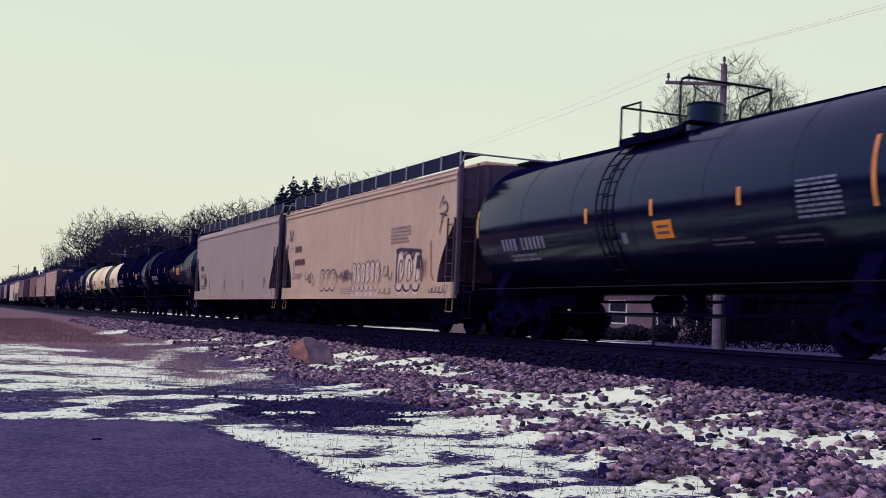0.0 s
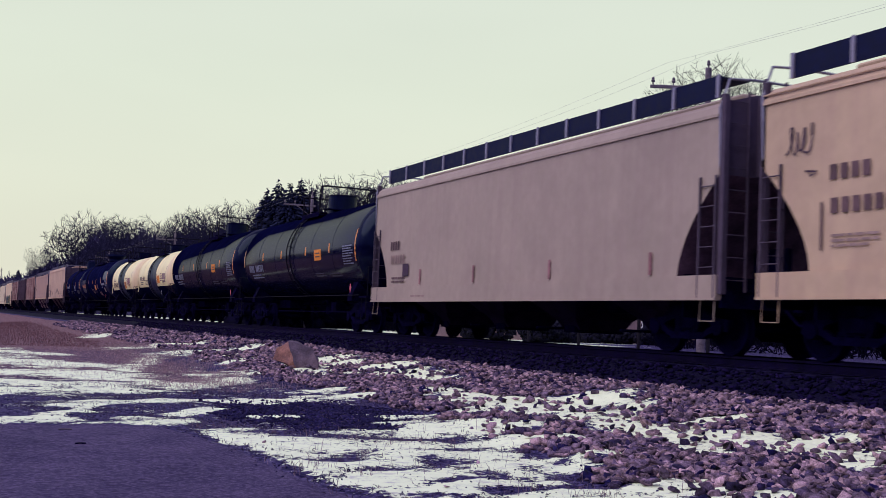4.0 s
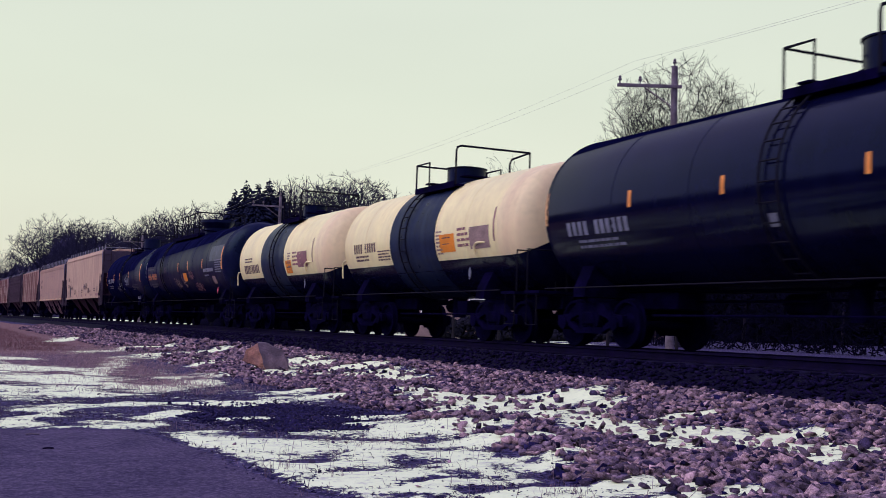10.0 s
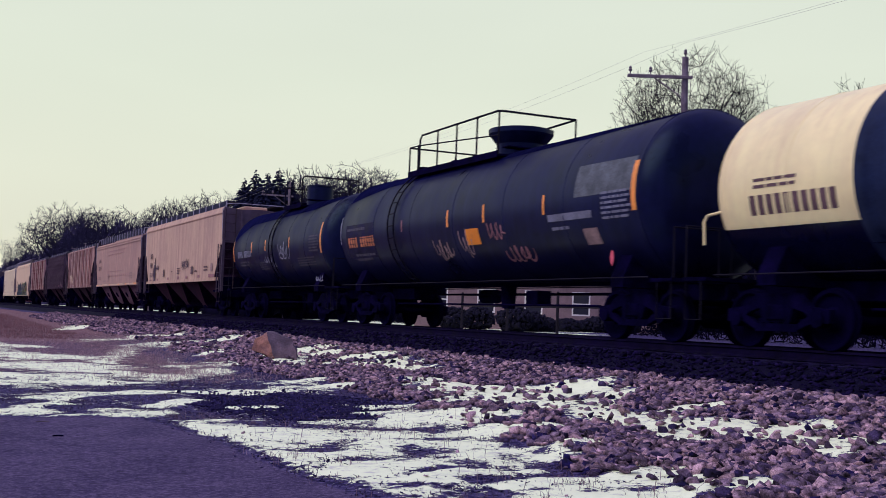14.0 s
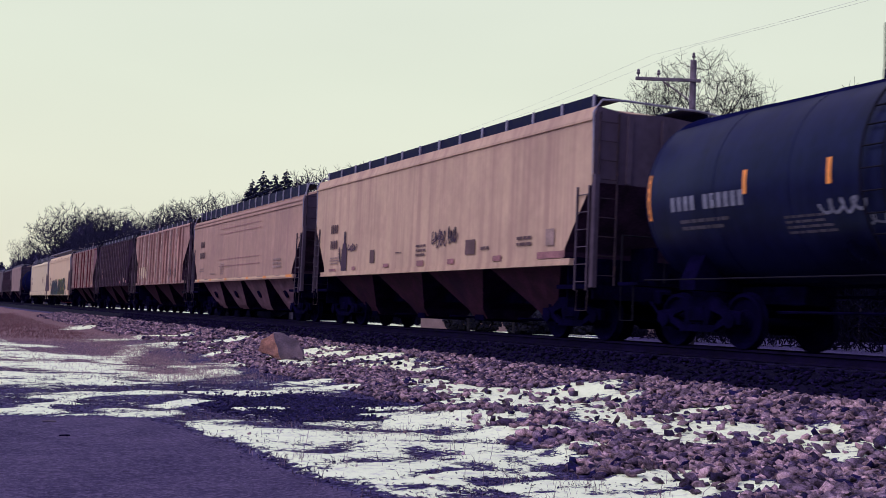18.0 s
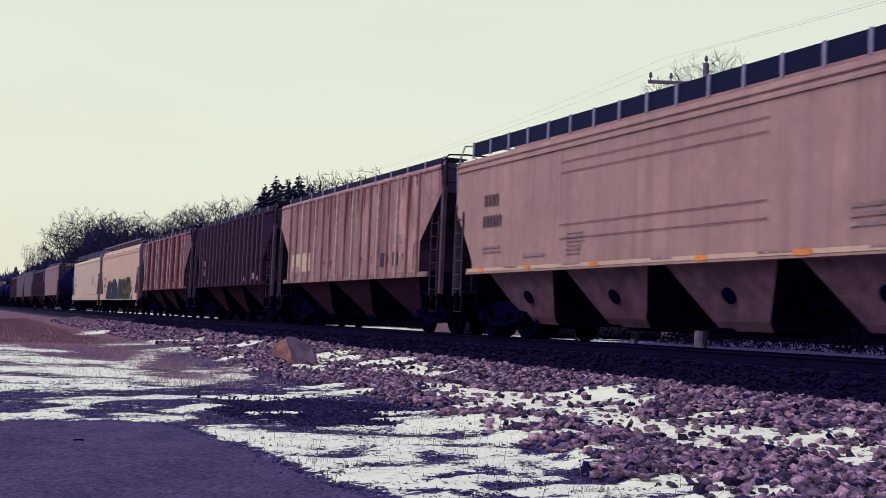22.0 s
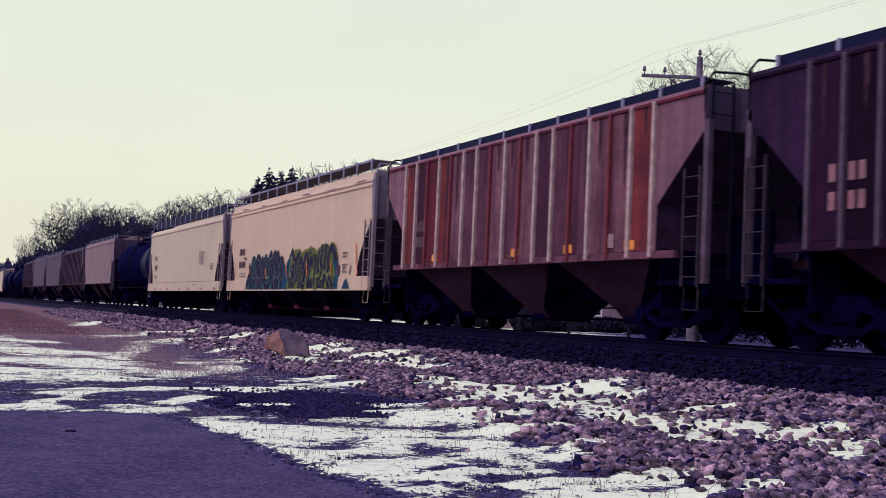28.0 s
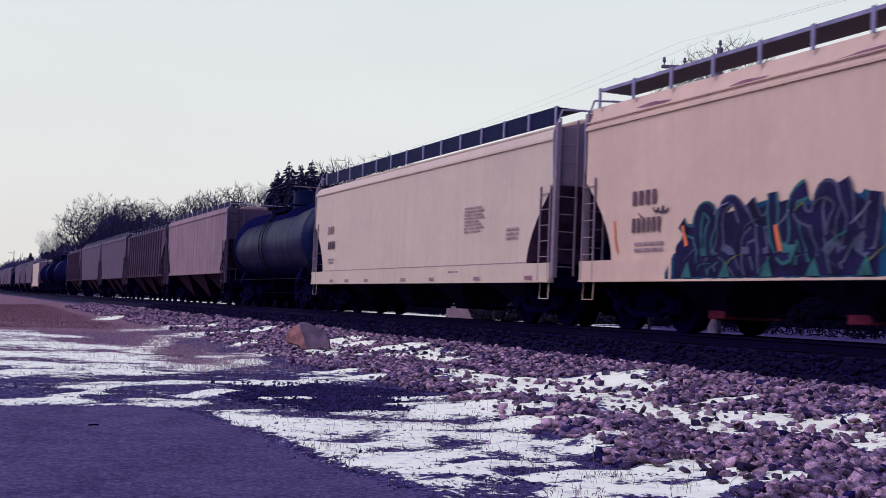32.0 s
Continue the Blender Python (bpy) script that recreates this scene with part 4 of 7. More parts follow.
def build_trees():
    # the large tree behind the utility pole, and its two neighbours
    for az, el, dist, wide, low, pts, seed, label in ((37.4, 13.95, 74, 4.1, 0.50, 1700, 11, "large leafless tree with a round spreading crown"),
                                                      (35.3, 12.85, 73, 2.6, 0.45, 900, 12, "leafless tree with a lopsided crown beside a larger one"),
                                                      (40.5, 12.3, 75, 1.9, 0.50, 420, 13, "slender leafless tree beside a larger one")):
        x, y = place(az, dist)
        gz = float(ground_z(x, y)) - 0.1
        h = dist * math.tan(radians(el)) + 0.28 - gz
        t = bare_tree(seed, h, crown_lobes(seed, h, wide, 6, low), h * 0.50, pts, label, 0.006, tip=0.011)
        t.location = (x, y, gz)
    for az, el, dist, seed in ((45.0, 12.2, 66, 23), (29.1, 8.9, 95, 24), (30.2, 8.4, 96, 25)):
        x, y = place(az, dist)
        h = dist * math.tan(radians(el)) + 0.4
        t = bare_tree(seed, h, crown_lobes(seed, h, 2.0, 5, 0.4), h * 0.35, 320, "smaller leafless tree beyond the railway", 0.010)
        t.location = (x, y, float(ground_z(x, y)) - 0.1)
    # the woods along the far side of the line
    kinds = [bare_tree(40 + i, 18.0, crown_lobes(50 + i, 18.0, 4.6 + 0.8 * (i % 3), 7, 0.28), 4.5, 1150, "leafless deciduous tree at the edge of the woods", 0.012, "woodland trees", m_wood_bark, m_wood_twig, 0.024) for i in range(5)]
    sky_az = (2.2, 3.6, 4.1, 4.4, 4.76, 5.26, 5.57, 6.0, 6.5, 6.96, 7.7, 8.45, 9.0, 9.9, 10.4, 11.1, 11.7, 12.3, 13.2, 13.85, 14.5, 15.1, 16.6, 17.6, 18.0, 18.7, 19.6, 20.6, 21.6, 22.3, 23.8, 25.8, 27.0)
    sky_el = (0.7, 1.4, 1.7, 3.0, 3.45, 3.3, 2.4, 4.0, 4.9, 5.2, 5.1, 4.7, 5.0, 4.85, 5.25, 5.3, 5.5, 5.75, 6.25, 5.9, 5.8, 6.2, 7.0, 7.2, 7.4, 7.1, 7.4, 7.7, 7.9, 7.1, 6.6, 7.0, 6.2)
    reach_az, reach = (2, 4.7, 7, 10, 14, 18, 28), (480, 330, 245, 200, 160, 135, 110)
    rng = random.Random(5)
    used = 0
    az = 2.4
    while az < 27.2:
        for row in (0, 1):
            a = az + rng.uniform(-0.35, 0.35)
            d = float(np.interp(a, reach_az, reach)) * (1 + 0.16 * row + rng.uniform(-0.04, 0.04))
            el = float(np.interp(a, sky_az, sky_el)) * (rng.uniform(0.95, 1.02) if row == 0 else rng.uniform(0.6, 0.85))
            if (row and a < 5.8) or 3.9 < a < 4.45 or 5.1 < a < 5.8:
                continue
            h = max(3.5, d * math.tan(radians(el)) + 0.3) * rng.uniform(0.97, 1.03)
            x, y = place(a, d)
            if x < 21:
                continue
            src = kinds[used % 5]
            m = pose(x, y, float(ground_z(x, y)) - 0.1, 0, 0, rng.uniform(0, 360))
            s = h / 18.0
            if used < 5:
                t = src
                t.matrix_basis = m
            else:
                t = copy_thing(src, m)
            wide = rng.uniform(0.95, 1.3) if a > 5.4 else 0.75
            t.scale = (s * wide, s * wide, s)
            used += 1
        az += 1.1


def build_spruce(az, el, dist, seed, label):
    rng = np.random.default_rng(seed)
    x, y = place(az, dist)
    gz = float(ground_z(x, y))
    h = dist * math.tan(radians(el)) - gz + 0.28
    ob = tagged(new("spruce_tree"), label, "tree")
    ob.location = (x, y, gz - 0.1)
    bm = bmesh.new()
    lathe(bm, [(0, 0.22), (h * 0.6, 0.11), (h * 0.97, 0.02)], 8, "z")
    part("trunk", bm, m_bark, ob)
    n = 5200
    u = rng.uniform(0.0, 1.0, n) ** 0.55
    z = h * (1 - u * 0.96)
    tier = 0.80 + 0.20 * np.abs(((h - z) / 1.15 + 0.15 * np.sin(z * 5)) % 1.0)
    reach = np.minimum(0.36 * (h - z) + 0.15, 2.6) * tier
    a = rng.uniform(0, math.tau, n)
    lobes = 1 + 0.22 * np.sin(3 * a + z * 1.3) + 0.15 * np.sin(7 * a + z * 2.1)
    r = reach * lobes * rng.uniform(0.0, 1.0, n) ** 0.45
    pos = np.stack([np.cos(a) * r, np.sin(a) * r, z - 0.22 * r], 1)
    k = (0.07 + 0.036 * np.minimum(h - z, 5.0)) * rng.uniform(0.6, 1.3, n)
    scl = np.stack([k * 1.7, k * 0.8, k * 0.6], 1)
    c, sn = np.cos(a), np.sin(a)
    o = np.zeros(n)
    rots = np.stack([np.stack([c, -sn, o], 1), np.stack([sn, c, o], 1), np.stack([o - 0.35, o, o + 1], 1)], 1)
    crown = many("crown", ICO_V, ICO_F, pos, rots, scl, rng.uniform(0.35, 1.5, (n, 12, 1)), m_needle, ob)
    crown["label"] = "drooping layered dark needles"


build_trees()
build_spruce(15.65, 7.05, 126, 1, "tall dark spruce among bare trees")
build_spruce(16.75, 7.2, 128, 2, "tall dark spruce with a pointed top")
build_spruce(16.2, 6.95, 124, 3, "shorter dark spruce beside taller ones")
build_spruce(15.1, 6.55, 127, 5, "short dark spruce at the edge of a clump")
build_spruce(17.35, 6.8, 130, 6, "broad dark spruce at the edge of a clump")
build_spruce(3.62, 1.85, 420, 4, "small dark spruce far along the line")


# thicket under the woods
def build_thicket():
    """Undergrowth of the woods: low clumps, and a haze of fine twigs that rises above them."""
    rng = np.random.default_rng(12)
    for n, twiggy in ((34000, False), (60000, True)):
        az = rng.uniform(1.2, 27.5, n)
        d = np.interp(az, (2, 4.7, 7, 10, 14, 18, 28), (480, 330, 245, 200, 160, 135, 110)) * rng.uniform(0.99, 1.3, n)
        x, y = d * np.sin(np.radians(az)), d * np.cos(np.radians(az))
        ok = x > 20
        x, y, d, az = x[ok], y[ok], d[ok], az[ok]
        n = len(x)
        top = d * np.tan(np.radians(np.interp(az, (2, 3.74, 4.8, 5.7, 6.3, 7.2, 10.3, 13.6, 15, 20, 28), (0.8, 1.5, 1.95, 2.6, 3.0, 3.8, 4.0, 4.4, 4.6, 4.6, 3.8))))
        top *= 0.95 + 0.06 * np.sin(az * 2.9) + 0.04 * np.sin(az * 7.7)
        u = rng.uniform(0, 1, n)
        if twiggy:
            a = np.stack([x, y, (0.1 + 0.9 * u) * top], 1)
            b = a + (rng.normal(0, 1, (n, 3)) + np.array([0, 0, 0.8])) * (d * 0.0028)[:, None]
            me = segments_mesh("thicket", [(p, q, r, r * 0.5) for p, q, r in zip(a, b, d * 0.00034)], m_thicket, 3)
            tagged(new("thicket", me), "haze of fine twigs in the leafless undergrowth", "thicket", kind="stuff")
        else:
            r = d * 0.0012 * rng.uniform(0.5, 1.5, n)
            ob = many("thicket", ICO_V, ICO_F, np.stack([x, y, (u ** 1.5 - 0.05) * top * 0.72], 1), turns(rng, n), np.stack([r, r, r], 1), rng.uniform(0.3, 1.7, (n, 12, 1)), m_thicket)
            tagged(ob, "dark leafless thicket under the woodland trees", "thicket", kind="stuff")


build_thicket()


def build_hedgerow():
    """The tangled hedgerow that closes the gardens on the far side of the line."""
    rng = np.random.default_rng(77)
    n = 12000
    az = rng.uniform(14, 64, n)
    d = (92 + 6 * np.sin(az * 0.7)) * rng.uniform(0.97, 1.12, n)
    x, y = d * np.sin(np.radians(az)), d * np.cos(np.radians(az))
    z = rng.uniform(-0.05, 1, n) * (np.interp(az, (26, 34), (4.4, 8.0)) + 0.8 * np.sin(az * 2.3) + 0.5 * np.sin(az * 5.1))
    s = rng.uniform(0.28, 0.75, n)
    ob = many("hedgerow", ICO_V, ICO_F, np.stack([x, y, z], 1), turns(rng, n), np.stack([s, s, s], 1), rng.uniform(0.3, 1.7, (n, 12, 1)), m_hedge)
    tagged(ob, "dark tangled hedgerow beyond the gardens", "hedge", kind="stuff")


build_hedgerow()


def build_low_hedge(az0, az1, x0, tall, label, seed):
    """A clipped dark hedge that runs beside the far side of the track."""
    rng = np.random.default_rng(seed)
    ya, yb = x0 / math.tan(radians(az1)), x0 / math.tan(radians(az0))
    n = int(240 * (yb - ya))
    y = rng.uniform(ya, yb, n)
    x = x0 + 0.45 * rng.normal(0, 0.6, n) + 0.4 * np.sin(y * 0.6)
    z = ground_z(x, y) + rng.uniform(0, 1, n) * (tall + 0.35 * np.sin(y * 0.9) + 0.25 * np.sin(y * 2.7))
    a = np.stack([x, y, z], 1)
    b = a + rng.normal(0, 0.20, (n, 3)) + np.array([0, 0, 0.14])
    ob = new("hedge", segments_mesh("hedge", [(p, q, 0.030, 0.010) for p, q in zip(a, b)], m_hedge, 3))
    tagged(ob, label, "hedge", kind="stuff")


build_low_hedge(34.2, 74.0, 31.0, 2.3, "low dark hedge on the snowy bank beyond the track", 81)
build_low_hedge(11.0, 25.8, 31.0, 2.5, "long dark hedge running beside the far side of the track", 82)


def build_west_belt():
    """An unseen belt of dark clumps, added west and south to darken the tanks' reflections."""
    rng = np.random.default_rng(91)
    n = 15000
    x, y = rng.uniform(-48, -38, n), rng.uniform(-70, 240, n)
    south = np.arange(n) % 4 == 0
    x, y = np.where(south, rng.uniform(-48, 70, n), x), np.where(south, rng.uniform(-80, -68, n), y)
    z = -1.1 + rng.uniform(0, 1, n) * (9.0 + 2.0 * np.sin(y * 0.21) + 1.0 * np.sin(y * 0.53))
    r = rng.uniform(0.5, 1.3, n)
    ob = many("tree_belt", ICO_V, ICO_F, np.stack([x, y, z], 1), turns(rng, n), np.stack([r, r, r], 1), rng.uniform(0.3, 1.7, (n, 12, 1)), m_belt)
    tagged(ob, "unseen dark belt added to darken reflections in the glossy tanks", "trees", kind="stuff")


build_west_belt()


# ---------------------------------------------------------------- beyond the track: house, shrubs, fence
def build_house(x, y, yaw, w, d, hgt, label):
    ob = tagged(new("house"), label, "house")
    gz = float(ground_z(x, y))
    ob.matrix_world = pose(x, y, gz - 0.1, 0, 0, yaw)
    t = 0.2
    bm = bmesh.new()
    xs = [-w / 2]
    n = int(w // 2.4)
    for i in range(n):
        c = -w / 2 + (i + 0.5) * w / n
        xs += [c - 0.5, c + 0.5]
    xs.append(w / 2)
    for i in range(0, len(xs), 2):
        box(bm, xs[i], xs[i + 1], -d / 2, -d / 2 + t, 0, hgt)
    for i in range(1, len(xs) - 1, 2):
        box(bm, xs[i], xs[i + 1], -d / 2, -d / 2 + t, 0, 0.95)
        box(bm, xs[i], xs[i + 1], -d / 2, -d / 2 + t, 2.25, hgt)
    box(bm, -w / 2, w / 2, d / 2 - t, d / 2, 0, hgt)
    box(bm, -w / 2, -w / 2 + t, -d / 2 + t, d / 2 - t, 0, hgt)
    box(bm, w / 2 - t, w / 2, -d / 2 + t, d / 2 - t, 0, hgt)
    part("wall", bm, m_stucco, ob, "pale pink rendered wall")
    for i in range(1, len(xs) - 1, 2):
        bm = bmesh.new()
        for a, b2, c, e in ((xs[i], xs[i] + 0.08, 0.95, 2.25), (xs[i + 1] - 0.08, xs[i + 1], 0.95, 2.25), (xs[i] + 0.08, xs[i + 1] - 0.08, 0.95, 1.03),
                            (xs[i] + 0.08, xs[i + 1] - 0.08, 2.17, 2.25), (xs[i] + 0.08, xs[i + 1] - 0.08, 1.57, 1.63)):
            box(bm, a, b2, -d / 2 - 0.02, -d / 2 + 0.1, c, e)
        win = part("window", bm, m_trim, ob, "white sash window")
        bm = bmesh.new()
        box(bm, xs[i] + 0.08, xs[i + 1] - 0.08, -d / 2 + 0.05, -d / 2 + 0.06, 1.03, 2.17)
        part("pane", bm, m_glass, win)
    bm = bmesh.new()
    extrude_poly(bm, [(-d / 2 - 0.4, hgt), (d / 2 + 0.4, hgt), (0, hgt + 1.6)], "x", -w / 2 - 0.3, w / 2 + 0.3)
    part("roof", bm, m_roof, ob, "dark shingled roof")
    return ob


build_house(*place(29.6, 66), -26, 13, 7, 2.9, "low pale pink house with white windows, seen under the train")
build_house(*place(33.6, 84), -32, 10, 7, 2.8, "second low pale house behind bare shrubs")


def build_shrub(az, dist, r, hh, label, seed):
    rng = np.random.default_rng(seed)
    x, y = place(az, dist)
    n = 420
    p = rng.normal(size=(n, 3))
    p /= np.linalg.norm(p, axis=1)[:, None]
    p *= rng.uniform(0.5, 1.0, n)[:, None] ** 0.4
    p = p * np.array([r, r, hh / 2]) + np.array([0, 0, hh / 2])
    s = 0.10 * rng.uniform(0.6, 1.5, n)
    ob = many("shrub", ICO_V, ICO_F, p, turns(rng, n), np.stack([s, s, s * 0.6], 1), rng.uniform(0.4, 1.5, (n, 12, 1)), m_shrub)
    tagged(ob, label, "shrub", "garden shrubs")
    ob.location = (x, y, float(ground_z(x, y)) - 0.05)


for k, (az, dist, r, hh) in enumerate(((28.9, 56, 0.9, 1.25), (29.7, 57, 0.75, 1.0), (30.4, 58, 0.6, 0.7), (25.8, 58, 0.8, 1.1), (27.0, 60, 0.9, 1.2), (31.6, 60, 0.8, 0.7), (33.0, 61, 0.9, 0.8), (34.4, 60, 0.7, 0.9))):
    build_shrub(az, dist, r, hh, "rounded dark evergreen shrub on a snowy lawn", 60 + k)


def build_fence():
    ob = tagged(new("pipe_fence"), "dark iron two-rail pipe fence beyond the track", "fence")
    ob.location = (20.2, 0, 0)
    for i, y in enumerate((26.5, 30.0, 33.6, 37.2, 41.0)):
        bm = bmesh.new()
        lathe(bm, [(-0.6, 0.05), (1.28, 0.05), (1.31, 0.03)], 10, "z", (0, y, 0))
        part("post", bm, m_fence, ob, smooth=True)
    for z in (0.78, 1.2):
        bm = bmesh.new()
        tube(bm, [(0, 26.5, z), (0, 41.0, z)], 0.035, 8)
        part("rail", bm, m_fence, ob, smooth=True)


build_fence()


# ---------------------------------------------------------------- weeds and grass
def blades(name, label, count, xr, yr, length, width, keep, material, seed, lean=0.5):
    rng = np.random.default_rng(seed)
    x, y = rng.uniform(*xr, count), rng.uniform(*yr, count)
    ok = rng.uniform(0, 1, count) < keep(x, y)
    x, y = x[ok], y[ok]
    n = len(x)
    z = ground_z(x, y) - 0.01
    h = length * rng.uniform(0.35, 1.25, n)
    a = rng.uniform(0, math.tau, n)
    tilt = lean * rng.uniform(0, 1, n)
    root = np.stack([x, y, z], 1)
    mid = root + np.stack([np.cos(a) * tilt * h * 0.3, np.sin(a) * tilt * h * 0.3, h * 0.6], 1)
    tip = root + np.stack([np.cos(a) * tilt * h, np.sin(a) * tilt * h, h * (1 - 0.3 * tilt)], 1)
    segs = [(root[i], mid[i], width, width * 0.8) for i in range(n)] + [(mid[i], tip[i], width * 0.8, width * 0.3) for i in range(n)]
    return tagged(new(name, segments_mesh(name, segs, material, 3)), label, "weeds", kind="stuff")


blades("dry_weeds", "sparse dry weed stems standing in snow", 5200, (3.0, 7.5), (6.5, 14.5), 0.11, 0.0022,
       lambda x, y: 0.03 + 0.8 * (wave(x, y, 1.7, 3.0) > 0.42), m_dry, 31, 0.95)
blades("stubble", "short dead stubble and leaf litter on the verge", 26000, (1.2, 7.6), (7.0, 23), 0.045, 0.0045,
       lambda x, y: (1 - asphalt_mask(x, y)) * np.clip(0.75 - 0.9 * snow_mask(x, y) + 0.35 * wave(x, y, 2.3, 1.1), 0, 1) * (x < np.interp(y, STONE_Y, STONE_X) + 0.3), m_stubble, 35, 1.2)
blades("tall_weeds", "a few taller dead weed stalks", 70, (3.4, 7.0), (7.0, 13.0), 0.26, 0.003, lambda x, y: 0 * x + 0.5, m_dry, 32, 0.5)
blades("dry_brush", "russet dry brush and weeds on the verge", 56000, (2.0, 8.6), (20.5, 48), 0.12, 0.0030,
       lambda x, y: np.clip(0.05 + 1.3 * smooth01((1.7 - np.abs(x - np.interp(y, (20, 26, 34, 44, 48), (4.9, 5.5, 6.0, 6.9, 7.4)))) / 1.3) * (0.35 + 0.6 * wave(x, y, 1.6, 0.4) + 0.7 * wave(x, y, 5.0, 1.4)), 0, 1), m_brush, 33, 1.5)
blades("russet_grass", "russet dry grass in the field beside the line", 22000, (1.0, 9.2), (44, 110), 0.10, 0.009,
       lambda x, y: smooth01((np.interp(y, STONE_Y, STONE_X) - 0.5 - x) / 1.0) * (0.75 + 0.3 * wave(x, y, 0.5, 0.8)), m_redgrass, 34, 0.6)


# ---------------------------------------------------------------- the train
HALF = 1.6              # half width of the cars
CARS, WHEELS = [], []   # (car, its place along the line at 0 s), turning wheelsets


def travelled(t):
    """Metres that the train has rolled since the start."""
    return 7.0 * t - 0.004 * t * t


def shared(name, bm, material, smooth=False):
    me = bpy.data.meshes.new(name)
    bmesh.ops.recalc_face_normals(bm, faces=bm.faces)
    bm.to_mesh(me)
    bm.free()
    me.materials.append(material)
    if smooth:
        me.shade_smooth()
        me.set_sharp_from_angle(angle=radians(35))
    return me


def child(name, me, parent, loc=(0, 0, 0), rz=0.0, label=""):
    ob = new(name, me)
    ob.parent = parent
    ob.location = loc
    ob.rotation_euler = (0, 0, rz)
    if label:
        ob["label"] = label
    return ob


def wheelset_mesh():
    bm = bmesh.new()
    for s in (-1, 1):
        lathe(bm, [(s * 0.69, 0.06), (s * 0.69, 0.20), (s * 0.715, 0.36), (s * 0.685, 0.40), (s * 0.685, 0.485), (s * 0.712, 0.482), (s * 0.722, 0.462),
                   (s * 0.82, 0.455), (s * 0.822, 0.40), (s * 0.755, 0.36), (s * 0.745, 0.20), (s * 0.86, 0.16), (s * 0.86, 0.06)], 28, "x")
    lathe(bm, [(-1.04, 0.06), (-0.9, 0.075), (0.9, 0.075), (1.04, 0.06)], 12, "x")
    for s in (-1, 1):
        for k in range(3):
            a = k * math.tau / 3
            x0 = s * 1.04
            box(bm, min(x0, x0 + s * 0.03), max(x0, x0 + s * 0.03), math.cos(a) * 0.035 - 0.012, math.cos(a) * 0.035 + 0.012, math.sin(a) * 0.035 - 0.012, math.sin(a) * 0.035 + 0.012)
    return shared("wheelset", bm, m_wheel, True)


def side_frame_mesh():
    bm = bmesh.new()
    up = [(-1.12, 0.40), (-1.12, 0.60), (-0.72, 0.64), (-0.45, 0.84), (0.45, 0.84), (0.72, 0.64), (1.12, 0.60), (1.12, 0.40), (0.80, 0.40),
          (0.62, 0.55), (0.36, 0.62), (0.30, 0.40), (-0.30, 0.40), (-0.36, 0.62), (-0.62, 0.55), (-0.80, 0.40)]
    extrude_poly(bm, up, "x", -0.055, 0.055)
    box(bm, -0.06, 0.06, -0.46, 0.46, 0.26, 0.38)
    extrude_poly(bm, [(-0.80, 0.42), (-0.72, 0.52), (-0.42, 0.36), (-0.42, 0.27)], "x", -0.05, 0.05)
    extrude_poly(bm, [(0.80, 0.42), (0.72, 0.52), (0.42, 0.36), (0.42, 0.27)], "x", -0.05, 0.05)
    for s in (-1, 1):
        lathe(bm, [(-0.10, 0.13), (0.10, 0.13)], 12, "x", (0, s * 0.89, 0.457))
    for k in (-0.2, 0.0, 0.2):
        lathe(bm, [(0.38, 0.07), (0.62, 0.07)], 8, "z", (0, k, 0))
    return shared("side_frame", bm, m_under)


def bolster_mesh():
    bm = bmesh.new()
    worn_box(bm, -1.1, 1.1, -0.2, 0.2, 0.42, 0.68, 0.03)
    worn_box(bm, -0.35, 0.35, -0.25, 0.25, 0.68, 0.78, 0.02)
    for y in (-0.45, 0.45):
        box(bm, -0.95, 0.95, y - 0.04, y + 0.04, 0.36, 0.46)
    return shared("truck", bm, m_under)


def coupler_mesh():
    bm = bmesh.new()
    worn_box(bm, -0.09, 0.09, -0.05, 0.75, 0.80, 0.95, 0.02)
    worn_box(bm, -0.17, 0.17, 0.60, 0.80, 0.72, 1.02, 0.04)
    tube(bm, [(0.2, 0.0, 0.78), (0.24, 0.35, 0.55), (0.22, 0.7, 0.50)], 0.028)
    return shared("coupler", bm, m_under)


def ladder_mesh(name, height, rungs, width, material):
    bm = bmesh.new()
    for y in (-width / 2, width / 2):
        box(bm, -0.015, 0.015, y - 0.017, y + 0.017, 0, height)
    for i in range(rungs):
        z = (i + 0.5) * height / rungs
        tube(bm, [(0, -width / 2, z), (0, width / 2, z)], 0.011, 6)
    return shared(name, bm, material)


ME_WHEEL, ME_FRAME, ME_TRUCK, ME_COUPLER = wheelset_mesh(), side_frame_mesh(), bolster_mesh(), coupler_mesh()
LADDERS = {}


def ladder_for(height, rungs, material):
    key = (height, rungs, material.name)
    if key not in LADDERS:
        LADDERS[key] = ladder_mesh("ladder", height, rungs, 0.42, material)
    return LADDERS[key]


bm_ = bmesh.new()
box(bm_, -0.015, 0.015, -0.035, 0.035, -0.36, 0.03)
ME_BRACKET = shared("bracket", bm_, m_bracket)
bm_ = bmesh.new()
lathe(bm_, [(-0.02, 0.27), (0.02, 0.27), (0.02, 0.23), (-0.02, 0.23)], 20, "y")
for k_ in range(4):
    a_ = k_ * math.pi / 4
    tube(bm_, [(math.cos(a_) * 0.25, 0, math.sin(a_) * 0.25), (-math.cos(a_) * 0.25, 0, -math.sin(a_) * 0.25)], 0.014)
ME_BRAKE = shared("brake_wheel", bm_, m_under)


